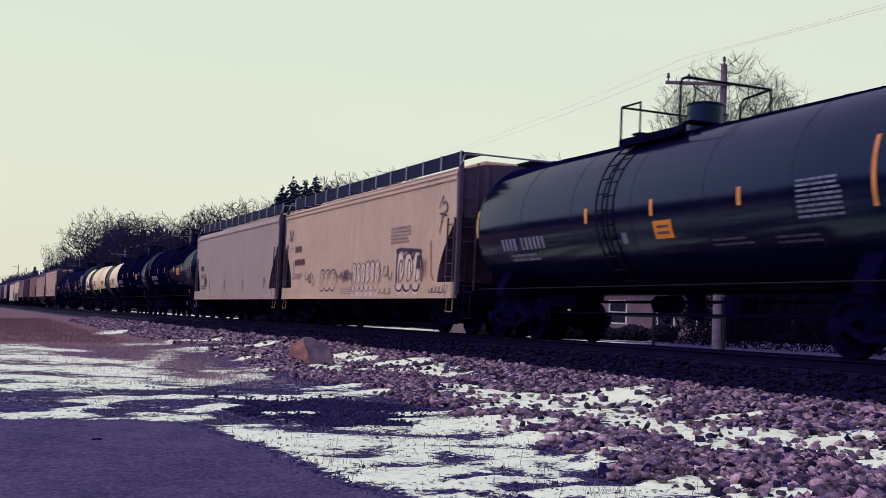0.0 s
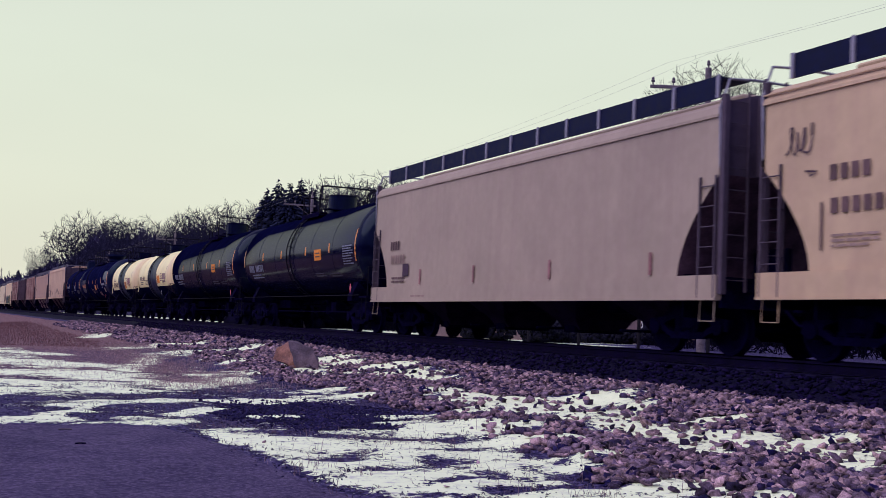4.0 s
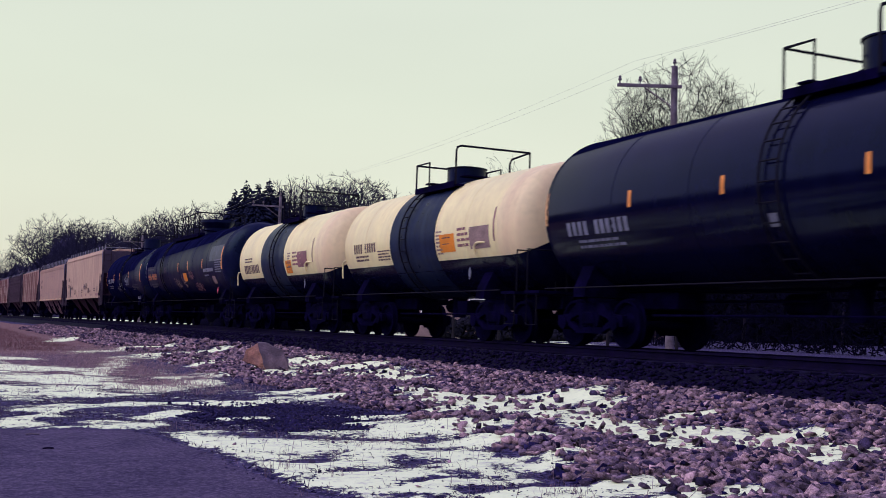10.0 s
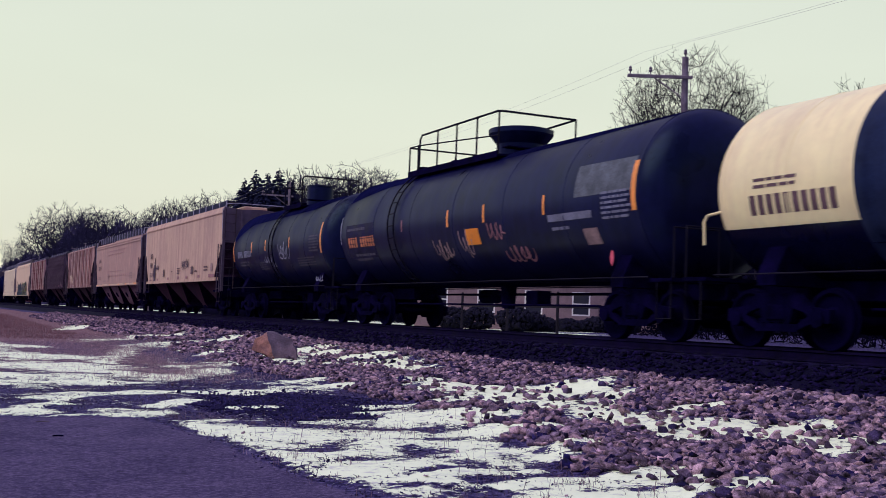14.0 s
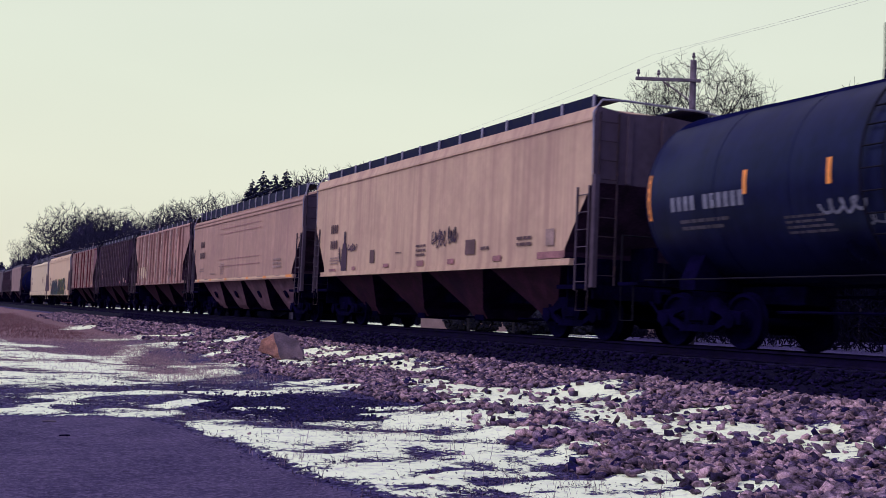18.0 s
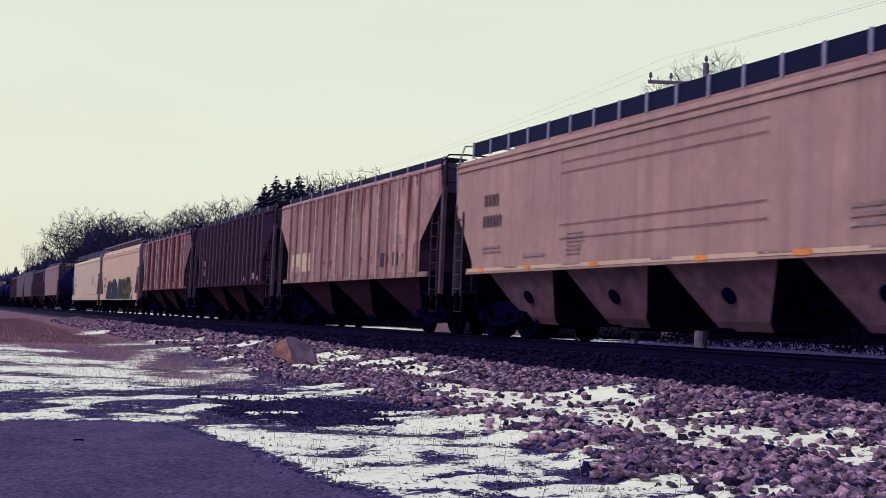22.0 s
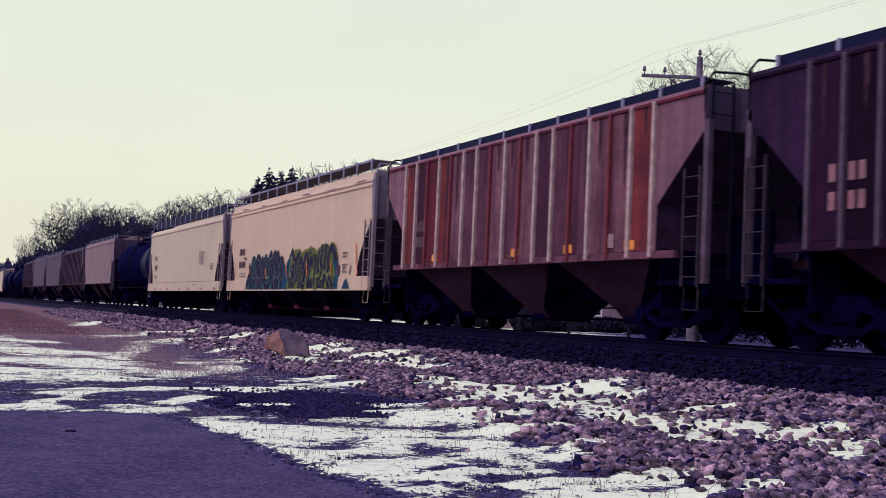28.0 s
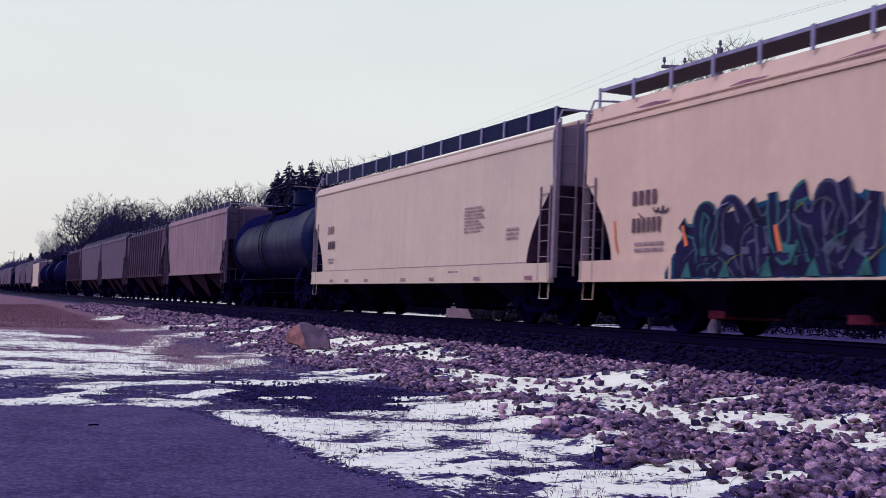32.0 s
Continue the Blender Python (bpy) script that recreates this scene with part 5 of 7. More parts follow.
def running_gear(car, half_len, truck_in):
    """Trucks, wheelsets and couplers."""
    for s in (-1, 1):
        yc = s * (half_len - truck_in)
        truck = child("truck", ME_TRUCK, car, (0, yc, 0), label="grimy cast steel truck")
        for sx in (-1, 1):
            child("side_frame", ME_FRAME, truck, (sx * 1.0, 0, 0))
        for k in (-0.89, 0.89):
            WHEELS.append((child("wheelset", ME_WHEEL, car, (0, yc + k, 0.457), label="worn steel wheels on an axle"), yc + k))
        child("coupler", ME_COUPLER, car, (0, s * half_len, 0), 0.0 if s > 0 else math.pi, "heavy knuckle coupler")


def flat_side(x):
    return lambda y, z, off=0.005: (-(x + off), y, z)


def round_side(r, zc):
    return lambda y, z, off=0.005: (-math.sqrt(max(0.01, (r + off) ** 2 - (z - zc) ** 2)), y, z)


def rect(bm, at, y0, y1, z0, z1, off=0.005):
    n = max(1, int(abs(z1 - z0) / 0.12))
    rows = []
    for i in range(n + 1):
        z = z0 + (z1 - z0) * i / n
        rows.append((bm.verts.new(at(y0, z, off)), bm.verts.new(at(y1, z, off))))
    for a, b in zip(rows, rows[1:]):
        bm.faces.new((a[0], a[1], b[1], b[0]))


def ribbon(bm, at, pts, w, off=0.006):
    """A sprayed line through (y, z) points."""
    n = len(pts)
    prev = None
    for i in range(n):
        a, b = pts[max(i - 1, 0)], pts[min(i + 1, n - 1)]
        d = Vector((b[0] - a[0], b[1] - a[1]))
        d = d.normalized() if d.length > 1e-6 else Vector((1, 0))
        k = w * (0.75 + 0.5 * noise.noise(Vector((pts[i][0] * 3, pts[i][1] * 3, 1))))
        q = [bm.verts.new(at(pts[i][0] - d.y * s * k / 2, pts[i][1] + d.x * s * k / 2, off)) for s in (-1, 1)]
        if prev:
            bm.faces.new((prev[0], prev[1], q[1], q[0]))
        prev = q


def blob(bm, at, cy, cz, ry, rz, off, seed, n=18, rough=0.25):
    rng = random.Random(seed)
    ph = [rng.uniform(0, 6.28) for _ in range(3)]
    c = bm.verts.new(at(cy, cz, off))
    ring = []
    for i in range(n):
        a = i * math.tau / n
        k = 1 + rough * (0.6 * math.sin(2 * a + ph[0]) + 0.5 * math.sin(3 * a + ph[1]) + 0.4 * math.sin(5 * a + ph[2]))
        ring.append(bm.verts.new(at(cy + math.cos(a) * ry * k, cz + math.sin(a) * rz * k, off)))
    for i in range(n):
        bm.faces.new((c, ring[i], ring[(i + 1) % n]))


def letters(bm, at, y, z, h, text, pitch=0.72):
    """Plain bars, one for each character, running from y towards the front."""
    for ch in text:
        if ch != " ":
            rect(bm, at, y, y - h * pitch * 0.68, z, z + h)
        y -= h * pitch
    return y


def lines(bm, at, y, z, w, h, rows, seed=1):
    """A panel of unreadable small print as rows of bars."""
    rng = random.Random(seed)
    step = h / rows
    for i in range(rows):
        yy, zz = y, z + h - (i + 0.75) * step
        while yy > y - w * rng.uniform(0.75, 1.0) + 0.05:
            b = rng.uniform(0.08, 0.3)
            rect(bm, at, yy, max(yy - b, y - w), zz, zz + step * 0.5)
            yy -= b + 0.03


def scribble(rng, y, z, w, h, loops=3, n=14):
    """A looping sprayed letter outline."""
    pts = []
    a0 = rng.uniform(0, 6)
    for i in range(n * loops):
        u = i / (n * loops - 1)
        a = a0 + u * loops * 6.0
        kink = noise.noise(Vector((u * loops * 2.3 + a0, a0 * 3, 0.5)))
        pts.append((y - w * u - (0.35 + 0.4 * kink) * w / loops * math.cos(a), z + h * (0.5 + 0.45 * math.sin(a + 1.2 * kink) * (0.65 + 0.6 * noise.noise(Vector((u * loops * 1.1, a0, 2.5)))))))
    return pts


def car_base(name, centre, label, category="freight car"):
    car = tagged(new(name), label, category, "freight cars of the train")
    car.location = (TRACK_X, centre, 0)
    CARS.append((car, centre))
    return car


def covered_hopper(front, rear, material, label, deep_sill=True, ribs=0, chutes=4, under=None, eave=None, walk_label="dark steel roof walkway", end_material=None, twin_eave=False, post=None, gate=None, walk_material=None, shell=None, post_alt=None, bracket_step=1.25):
    """A covered hopper car from its front to its rear end; deep_sill: with a side sill down to 0.9 m."""
    centre, length = (front + rear) / 2, rear - front
    car = car_base("covered_hopper_car", centre, label)
    hl = length / 2
    zb, zt = (0.90, 1.30) if deep_sill else (1.44, 1.56)
    eave = eave or (3.95 if deep_sill else 4.20 if ribs else 4.25)
    crown = 4.36 if deep_sill else 4.33 if ribs else 4.42
    rise = 0.4 if ribs else 1.0
    cut, zcut = (1.10, 2.95) if deep_sill else ((1.3, 3.55) if ribs else (1.0, 3.0))
    under = under or (m_chute_shade if deep_sill else m_chute)
    # body: sides, sloped ends and rounded roof in one shell
    bm = bmesh.new()
    ds = [0, 0.10, 0.3, 0.55, 0.8, 1.05, 1.2, 1.28, 1.32, 1.34]
    stations = [-hl + d * cut / 1.34 for d in ds] + [hl - d * cut / 1.34 for d in reversed(ds)]
    rings = []
    for y in stations:
        d = min(1.0, (hl - abs(y)) / cut)
        low = zt + (zcut - zt) * (max(0.0, 1 - d) ** 0.58 if deep_sill else (1 - 0.6 * d if ribs else max(0.0, 1 - 0.93 * d) ** 0.9))
        if d >= 0.999:
            low = zt
        w = HALF - 0.02
        lip = 0.15 if deep_sill else 0.05
        prof = [(-w, low), (-w, eave - 0.02), (-w - 0.02, eave), (-w + 0.03, eave + 0.13 * rise), (-w + lip, eave + (0.42 if walk_material else 0.22) * rise), (-0.85, crown - 0.03), (0, crown + 0.02)]
        prof += [(-px, pz) for px, pz in reversed(prof[:-1])]
        rings.append([bm.verts.new((px, y, pz)) for px, pz in prof])
    n = len(rings[0])
    for a, b in zip(rings, rings[1:]):
        for k in range(n):
            bm.faces.new((a[k], a[(k + 1) % n], b[(k + 1) % n], b[k]))
    bm.faces.new(rings[0])
    bm.faces.new(rings[-1][::-1])
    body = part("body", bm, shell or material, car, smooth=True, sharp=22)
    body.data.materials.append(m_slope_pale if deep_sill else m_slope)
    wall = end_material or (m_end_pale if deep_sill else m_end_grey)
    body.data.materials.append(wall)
    # painted shade by facing: 1 for slope sheets, 2 for end walls
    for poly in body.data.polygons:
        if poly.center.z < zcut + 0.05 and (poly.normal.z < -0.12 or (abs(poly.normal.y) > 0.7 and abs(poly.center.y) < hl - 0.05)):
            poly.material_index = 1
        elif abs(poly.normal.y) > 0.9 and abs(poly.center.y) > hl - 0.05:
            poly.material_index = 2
    # eave moulding
    for s in (-1, 1):
        bm = bmesh.new()
        x0, x1 = sorted((s * (HALF - 0.02), s * (HALF + 0.015)))
        box(bm, x0, x1, -hl + 0.05, hl - 0.05, eave - 0.05, eave)
        if twin_eave:
            box(bm, x0, x1, -hl + 0.05, hl - 0.05, eave + 0.09, eave + 0.11)
        part("eave_moulding", bm, material, car)
    # side sills
    for s in (-1, 1):
        bm = bmesh.new()
        out = HALF + (0.026 if deep_sill else 0.0)
        x0, x1 = sorted((s * (HALF - 0.10), s * out))
        e = 0.0 if deep_sill else 0.72
        box(bm, x0, x1, -hl + e, hl - e, zb, zt + 0.012)
        box(bm, min(s * out, s * (out + 0.016)), max(s * out, s * (out + 0.016)), -hl + e, hl - e, zb, zb + 0.035)
        part("side_sill", bm, material, car)
    # outside posts of a ribbed car
    if ribs:
        bm = bmesh.new()
        worn_box(bm, -0.045, 0.045, -0.038, 0.038, zt - 0.1, eave, 0.012)
        me = shared("side_post", bm, post or material)
        me_alt = me.copy()
        me_alt.materials[0] = post_alt or post or material
        step = (length - 2 * cut - 0.2) / (ribs - 1)
        for s in (-1, 1):
            for i in range(ribs):
                child("side_post", me_alt if i % 5 in (2, 4) else me, car, (s * (HALF + 0.012), -hl + cut + 0.1 + i * step, 0))
    if ribs and post:
        # sheets between the posts, each weathered in its own way
        bm = bmesh.new()
        worn_box(bm, -0.004, 0.004, 0.05, step - 0.05, zt + 0.02, eave - 0.06, 0.003)
        me = shared("side_panel", bm, material)
        for s in (-1, 1):
            for i in range(ribs - 1):
                child("side_panel", me, car, (s * (HALF - 0.014), -hl + cut + 0.1 + i * step, 0))
    # end framing: vertical posts, platform, draft sill
    for s in (-1, 1):
        for sx in (-1, 1):
            bm = bmesh.new()
            box(bm, min(sx * 1.48, sx * 1.58), max(sx * 1.48, sx * 1.58), s * hl - 0.09, s * hl + 0.03, 1.0, crown - 0.1 if deep_sill else zcut + 0.15)
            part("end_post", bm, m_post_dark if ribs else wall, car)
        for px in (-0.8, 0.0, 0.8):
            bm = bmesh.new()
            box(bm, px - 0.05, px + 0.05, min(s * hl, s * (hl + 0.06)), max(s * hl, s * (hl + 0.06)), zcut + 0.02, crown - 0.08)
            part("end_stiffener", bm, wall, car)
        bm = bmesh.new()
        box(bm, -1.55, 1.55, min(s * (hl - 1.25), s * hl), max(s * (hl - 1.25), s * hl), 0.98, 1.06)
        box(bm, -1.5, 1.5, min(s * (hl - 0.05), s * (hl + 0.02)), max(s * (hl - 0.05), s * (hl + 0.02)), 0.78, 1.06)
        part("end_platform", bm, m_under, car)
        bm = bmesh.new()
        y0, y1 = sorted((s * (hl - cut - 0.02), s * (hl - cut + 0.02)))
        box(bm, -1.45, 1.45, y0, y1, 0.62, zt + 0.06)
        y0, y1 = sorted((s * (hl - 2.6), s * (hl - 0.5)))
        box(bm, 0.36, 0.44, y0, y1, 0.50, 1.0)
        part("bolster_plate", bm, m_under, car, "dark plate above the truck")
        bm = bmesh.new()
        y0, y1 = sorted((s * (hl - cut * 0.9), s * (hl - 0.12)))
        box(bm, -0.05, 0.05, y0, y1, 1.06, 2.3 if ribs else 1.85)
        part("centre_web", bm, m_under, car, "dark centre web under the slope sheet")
        bm = bmesh.new()
        tube(bm, [(-1.56, s * (hl - 0.08), 0.95), (-1.58, s * (hl - 0.08), 0.56), (-1.58, s * (hl - 0.46), 0.56), (-1.56, s * (hl - 0.46), 0.95)], 0.013)
        part("step", bm, material if deep_sill else m_step, car, "bent steel stirrup step")
        # rounded handhold over the roof edge
        bm = bmesh.new()
        tube(bm, [(-1.56, s * (hl - 0.03), zcut + 0.1), (-1.60, s * (hl - 0.02), eave + 0.1), (-1.42, s * (hl - 0.02), crown + 0.18), (-0.9, s * (hl - 0.02), crown + 0.22), (0.9, s * (hl - 0.02), crown + 0.22), (1.42, s * (hl - 0.02), crown + 0.18), (1.6, s * (hl - 0.02), eave + 0.1)], 0.024)
        part("end_handrail", bm, m_bracket if not ribs else m_ladder_dark, car)
    bm = bmesh.new()
    worn_box(bm, -0.33, 0.33, -hl, hl, 0.72, 1.0, 0.02)
    part("centre_sill", bm, m_under, car)
    # ladders at the corners
    for s in (-1, 1):
        for sx in (-1, 1):
            child("ladder", ladder_for(2.0, 6, wall if deep_sill or not ribs else m_step), car, (sx * (HALF + 0.012), s * (hl - 0.27), 0.94))
            child("ladder", ladder_for(3.3, 9, m_ladder_dark if ribs else m_step if not deep_sill else wall), car, (sx * 1.28, s * (hl + 0.06), 1.05), math.pi / 2)
    child("brake_wheel", ME_BRAKE, car, (0.55, -hl - 0.12, 2.3))
    # discharge chutes
    inner = length - 2 * cut - 0.5
    bay = inner / chutes
    for i in range(chutes):
        yc = -inner / 2 + (i + 0.5) * bay
        bm = bmesh.new()
        top, mid, bot = zt + 0.03, 0.56, 0.34
        wx = HALF - 0.16
        quad = lambda hx, hy, z: [bm.verts.new((x, yc + y, z)) for x, y in ((-hx, -hy), (hx, -hy), (hx, hy), (-hx, hy))]
        if under is m_chute_tan:
            layers = [quad(wx, bay / 2 - 0.16, top), quad(0.86, bay * 0.21, 0.50), quad(0.72, bay * 0.19, bot)]
        else:
            layers = [quad(wx, bay / 2 - 0.03, top), quad(0.72, 0.40, mid), quad(0.55, 0.34, bot)]
        for a, b in zip(layers, layers[1:]):
            for k in range(4):
                bm.faces.new((a[k], a[(k + 1) % 4], b[(k + 1) % 4], b[k]))
        bm.faces.new(layers[0])
        bm.faces.new(layers[-1][::-1])
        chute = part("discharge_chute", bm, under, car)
        chute.data.materials.append(m_chute_shade)
        # flanks facing along the train are painted black as their shade
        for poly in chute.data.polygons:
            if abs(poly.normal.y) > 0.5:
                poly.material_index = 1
        if under is m_chute_tan:
            for sx in (-1, 1):
                bm = bmesh.new()
                lathe(bm, [(-0.02, 0.15), (0.03, 0.15), (0.04, 0.11)], 14, "x")
                port = part("port", bm, m_under, chute, "dark round port")
                port.location, port.rotation_euler = (sx * 1.115, yc, 0.92), (0, radians(30) if sx > 0 else radians(180 - 30), 0)
        bm = bmesh.new()
        worn_box(bm, -0.62, 0.62, yc - 0.24, yc + 0.24, 0.28, 0.48, 0.02)
        part("outlet_gate", bm, gate or m_under, chute)
        bm = bmesh.new()
        tube(bm, [(-1.25, yc + 0.3, 0.36), (1.25, yc + 0.3, 0.36)], 0.03)
        part("gate_shaft", bm, m_under, chute)
    # roof walkway with brackets and hatch covers
    for s in (-1, 1):
        bm = bmesh.new()
        zw = 4.69 if walk_material else 4.66 if deep_sill else (4.49 if ribs else (4.74 if eave > 4.1 else 4.62))
        reach = 1.48 if walk_material else 1.32
        x0, x1 = sorted((s * 0.75, s * reach))
        box(bm, x0, x1, -hl + 0.35, hl - 0.35, zw - 0.03, zw)
        xo = s * reach
        if not walk_material:
            box(bm, min(xo, xo + s * 0.03), max(xo, xo + s * 0.03), -hl + 0.35, hl - 0.35, (zw - 0.17) if ribs else (4.36 if eave > 4.1 else 4.30), zw + 0.02)
        walk_ob = part("roof_walkway", bm, walk_material or m_walk, car, walk_label)
        if walk_material:
            bm = bmesh.new()
            box(bm, min(xo, xo + s * 0.03), max(xo, xo + s * 0.03), -hl + 0.35, hl - 0.35, zw - 0.045, zw + 0.015)
            part("edge_strip", bm, m_bracket, walk_ob, "pale steel edge of the grating")
        k = max(4, int(length / bracket_step))
        for i in range(k + 1):
            child("bracket", ME_BRACKET, walk_ob, (xo + s * 0.045, -hl + 0.4 + i * (length - 0.8) / k, zw))
    bm = bmesh.new()
    worn_box(bm, -0.5, 0.5, -hl + 0.8, hl - 0.8, crown - 0.02, crown + (0.1 if ribs or walk_material else 0.2), 0.04)
    part("hatch_trough", bm, material, car)
    running_gear(car, hl + 0.05, 1.55)
    return car


def tank_car(front, rear, r, zc, material, label, plat=(0.0, -2.6), dome=-1.3, dome_r=0.5, dome_h=0.62, rail_h=0.9, band=None, lower=None, funnel=False, shade_label="", nose=0.0):
    """A tank car whose cylinder reaches from front to rear; dished heads stand out beyond it."""
    centre, hl = (front + rear) / 2, (rear - front) / 2
    car = car_base("tank_car", centre, label)
    bm = bmesh.new()
    head = [(hl + 0.62 * math.sin(a), r * math.cos(a) ** 0.8) for a in (0.15, 0.4, 0.7, 0.95, 1.2, 1.4, 1.54)]
    prof = [(-a, max(b, 0.02)) for a, b in reversed(head)]
    k = 6
    for i in range(k + 1):
        y = -hl + 2 * hl * i / k
        prof.append((y, r))
    prof += [(a, max(b, 0.02)) for a, b in head]
    lathe(bm, prof, 56, "y", (0, 0, zc))
    part("shell", bm, material, car, shade_label, smooth=True, sharp=30)
    # welded seams
    for i in range(k + 1):
        y = -hl + 2 * hl * i / k
        bm = bmesh.new()
        lathe(bm, [(y - 0.025, r - 0.01), (y - 0.015, r + 0.006), (y + 0.015, r + 0.006), (y + 0.025, r - 0.01)], 56, "y", (0, 0, zc))
        part("seam", bm, material, car, smooth=True)
    if band:
        bm = bmesh.new()
        lathe(bm, [(band[0], r - 0.01), (band[0], r + 0.012), (band[1], r + 0.012), (band[1], r - 0.01)], 56, "y", (0, 0, zc))
        part("band", bm, m_band, car, "dark grey painted band round the middle", smooth=True, sharp=30)
    front = []
    if nose:
        # the insulated front end, a little narrower than the shell and blunt
        front = [(-hl - nose - 0.42, 0.02), (-hl - nose - 0.38, r * 0.45), (-hl - nose - 0.26, r * 0.78), (-hl - nose - 0.10, r * 0.95), (-hl - nose, r * 0.99), (-hl + 0.04, r + 0.005), (-hl + 0.05, r - 0.02)]
        bm = bmesh.new()
        lathe(bm, front, 56, "y", (0, 0, zc))
        part("front_jacket", bm, m_jacket, car, "pinkish stained insulation jacket at the front end", smooth=True, sharp=30)
    if lower:
        # the dark lower half of a two-tone tank
        bm = bmesh.new()
        n = 26
        a0 = math.asin((lower - zc) / r)
        stations = [p for p in front[:-1] if p[1] > 0.3] + [p for p in prof if p[1] > 0.35 and (not front or p[0] > -hl + 0.05)]
        rows = []
        for y, rr in stations:
            row = []
            for i in range(n + 1):
                a = (math.pi - a0) + (math.pi + 2 * a0) * i / n
                row.append(bm.verts.new((math.cos(a) * (rr + 0.010), y, zc + math.sin(a) * (rr + 0.010))))
            rows.append(row)
        for a, b in zip(rows, rows[1:]):
            for i in range(n):
                bm.faces.new((a[i], a[i + 1], b[i + 1], b[i]))
        part("lower_shell", bm, m_black, car, "black painted lower half", smooth=True)
    top = zc + r
    # platform round the valve housing: a narrow deck hugging the shell, with a pipe rail all round
    p0, p1 = plat[1], plat[0]
    deck = zc + math.sqrt(r * r - 0.78 ** 2) + 0.01
    for sx in (1, -1):
        bm = bmesh.new()
        extrude_poly(bm, [(sx * 0.78, deck - 0.03), (sx * 1.05, deck - 0.03), (sx * 1.05, deck - 0.07), (sx * 1.07, deck - 0.07), (sx * 1.07, deck + 0.08), (sx * 1.05, deck + 0.08), (sx * 1.05, deck + 0.02), (sx * 0.78, deck + 0.02)], "y", p0, p1)
        plat_ob = part("deck", bm, m_under, car, "dark steel deck on the tank top")
    for y in (p0, p1 - 0.3):
        bm = bmesh.new()
        worn_box(bm, -0.78, 0.78, y, y + 0.3, top + 0.0, top + 0.04, 0.01)
        part("cross_deck", bm, m_under, car)
    x = 1.03
    low, high = deck + rail_h * 0.82, deck + rail_h * 1.12
    long_rail = p1 - p0 > 3
    mid = p1 - (0.34 * (p1 - p0) if not long_rail else 0.55)
    # the lower rear frame: a short rail on each side and one across
    bm = bmesh.new()
    tube(bm, [(-x, mid, deck), (-x, mid, low), (-x, p1, low), (x, p1, low), (x, mid, low), (x, mid, deck)], 0.024, 8)
    part("rear_handrail", bm, m_ladder_dark, plat_ob, smooth=True)
    # the higher front hoop with rounded corners, open on the near side of a short deck
    back = p0 + 0.45 * (p1 - p0)
    hoop = [(-x, p0, deck), (-x, p0, high - 0.14), (-x + 0.03, p0, high - 0.04), (-x + 0.14, p0, high), (x, p0, high), (x, p0 + 0.06, high), (x, back - 0.1, high - 0.05), (x, back, high - 0.16), (x, back, deck)]
    if long_rail:
        hoop = [(-x, mid - 0.1, deck), (-x, mid - 0.1, high - 0.14), (-x, mid - 0.22, high - 0.02), (-x, p0 + 0.05, high), (-x + 0.08, p0, high)] + hoop[4:]
    bm = bmesh.new()
    tube(bm, hoop, 0.027, 8)
    part("handrail", bm, m_ladder_dark, plat_ob, "dark pipe handrail", smooth=True)
    posts = [(-x, p1, low), (x, p1, low), (x, p0, high)]
    if long_rail:
        posts += [(-x, mid - 0.1 - k * (mid - 0.1 - p0) / 4, high) for k in (1, 2, 3, 4)]
        bm = bmesh.new()
        tube(bm, [(-x, mid, low), (-x, p0, low - 0.3)], 0.018, 6)
        part("knee_rail", bm, m_ladder_dark, plat_ob, smooth=True)
    for px, py, pz in posts:
        bm = bmesh.new()
        tube(bm, [(px, py, deck), (px, py, pz)], 0.023, 6)
        part("rail_post", bm, m_ladder_dark, plat_ob, smooth=True)
    bm = bmesh.new()
    if funnel:
        lathe(bm, [(top - 0.1, dome_r * 0.72), (top + dome_h * 0.35, dome_r * 0.74), (top + dome_h * 0.8, dome_r), (top + dome_h, dome_r), (top + dome_h + 0.02, dome_r * 0.9)], 28, "z", (0, dome, 0))
    else:
        lathe(bm, [(top - 0.1, dome_r), (top + dome_h * 0.93, dome_r), (top + dome_h * 0.95, dome_r + 0.03), (top + dome_h, dome_r + 0.03), (top + dome_h + 0.04, dome_r * 0.6)], 28, "z", (0, dome, 0))
    part("valve_housing", bm, material if not band else m_black, car, "round dark valve housing", smooth=True)
    bm = bmesh.new()
    lathe(bm, [(top - 0.1, 0.22), (top + 0.2, 0.22), (top + 0.24, 0.15)], 18, "z", (0.1, p1 - 0.7, 0))
    part("manway", bm, m_under, car, smooth=True)
    # curved side ladders
    for sx in (-1, 1):
        bm = bmesh.new()
        yl = p1 - 0.35
        for dy in (-0.2, 0.2):
            tube(bm, [(sx * (r + 0.07) * math.cos(a), yl + dy, zc + (r + 0.07) * math.sin(a)) for a in [radians(d) for d in range(-62, 66, 8)]], 0.02, 6)
        for d in range(-56, 64, 11):
            a = radians(d)
            q = (sx * (r + 0.07) * math.cos(a), zc + (r + 0.07) * math.sin(a))
            tube(bm, [(q[0], yl - 0.2, q[1]), (q[0], yl + 0.2, q[1])], 0.014, 6)
        part("side_ladder", bm, m_ladder_dark, car, smooth=True)
        bm = bmesh.new()
        tube(bm, [(sx * 1.45, -hl - 0.2, 1.12), (sx * 1.45, hl + 0.2, 1.12)], 0.014, 6)
        part("side_handrail", bm, m_rod, car, "thin grey side handrail", smooth=True)
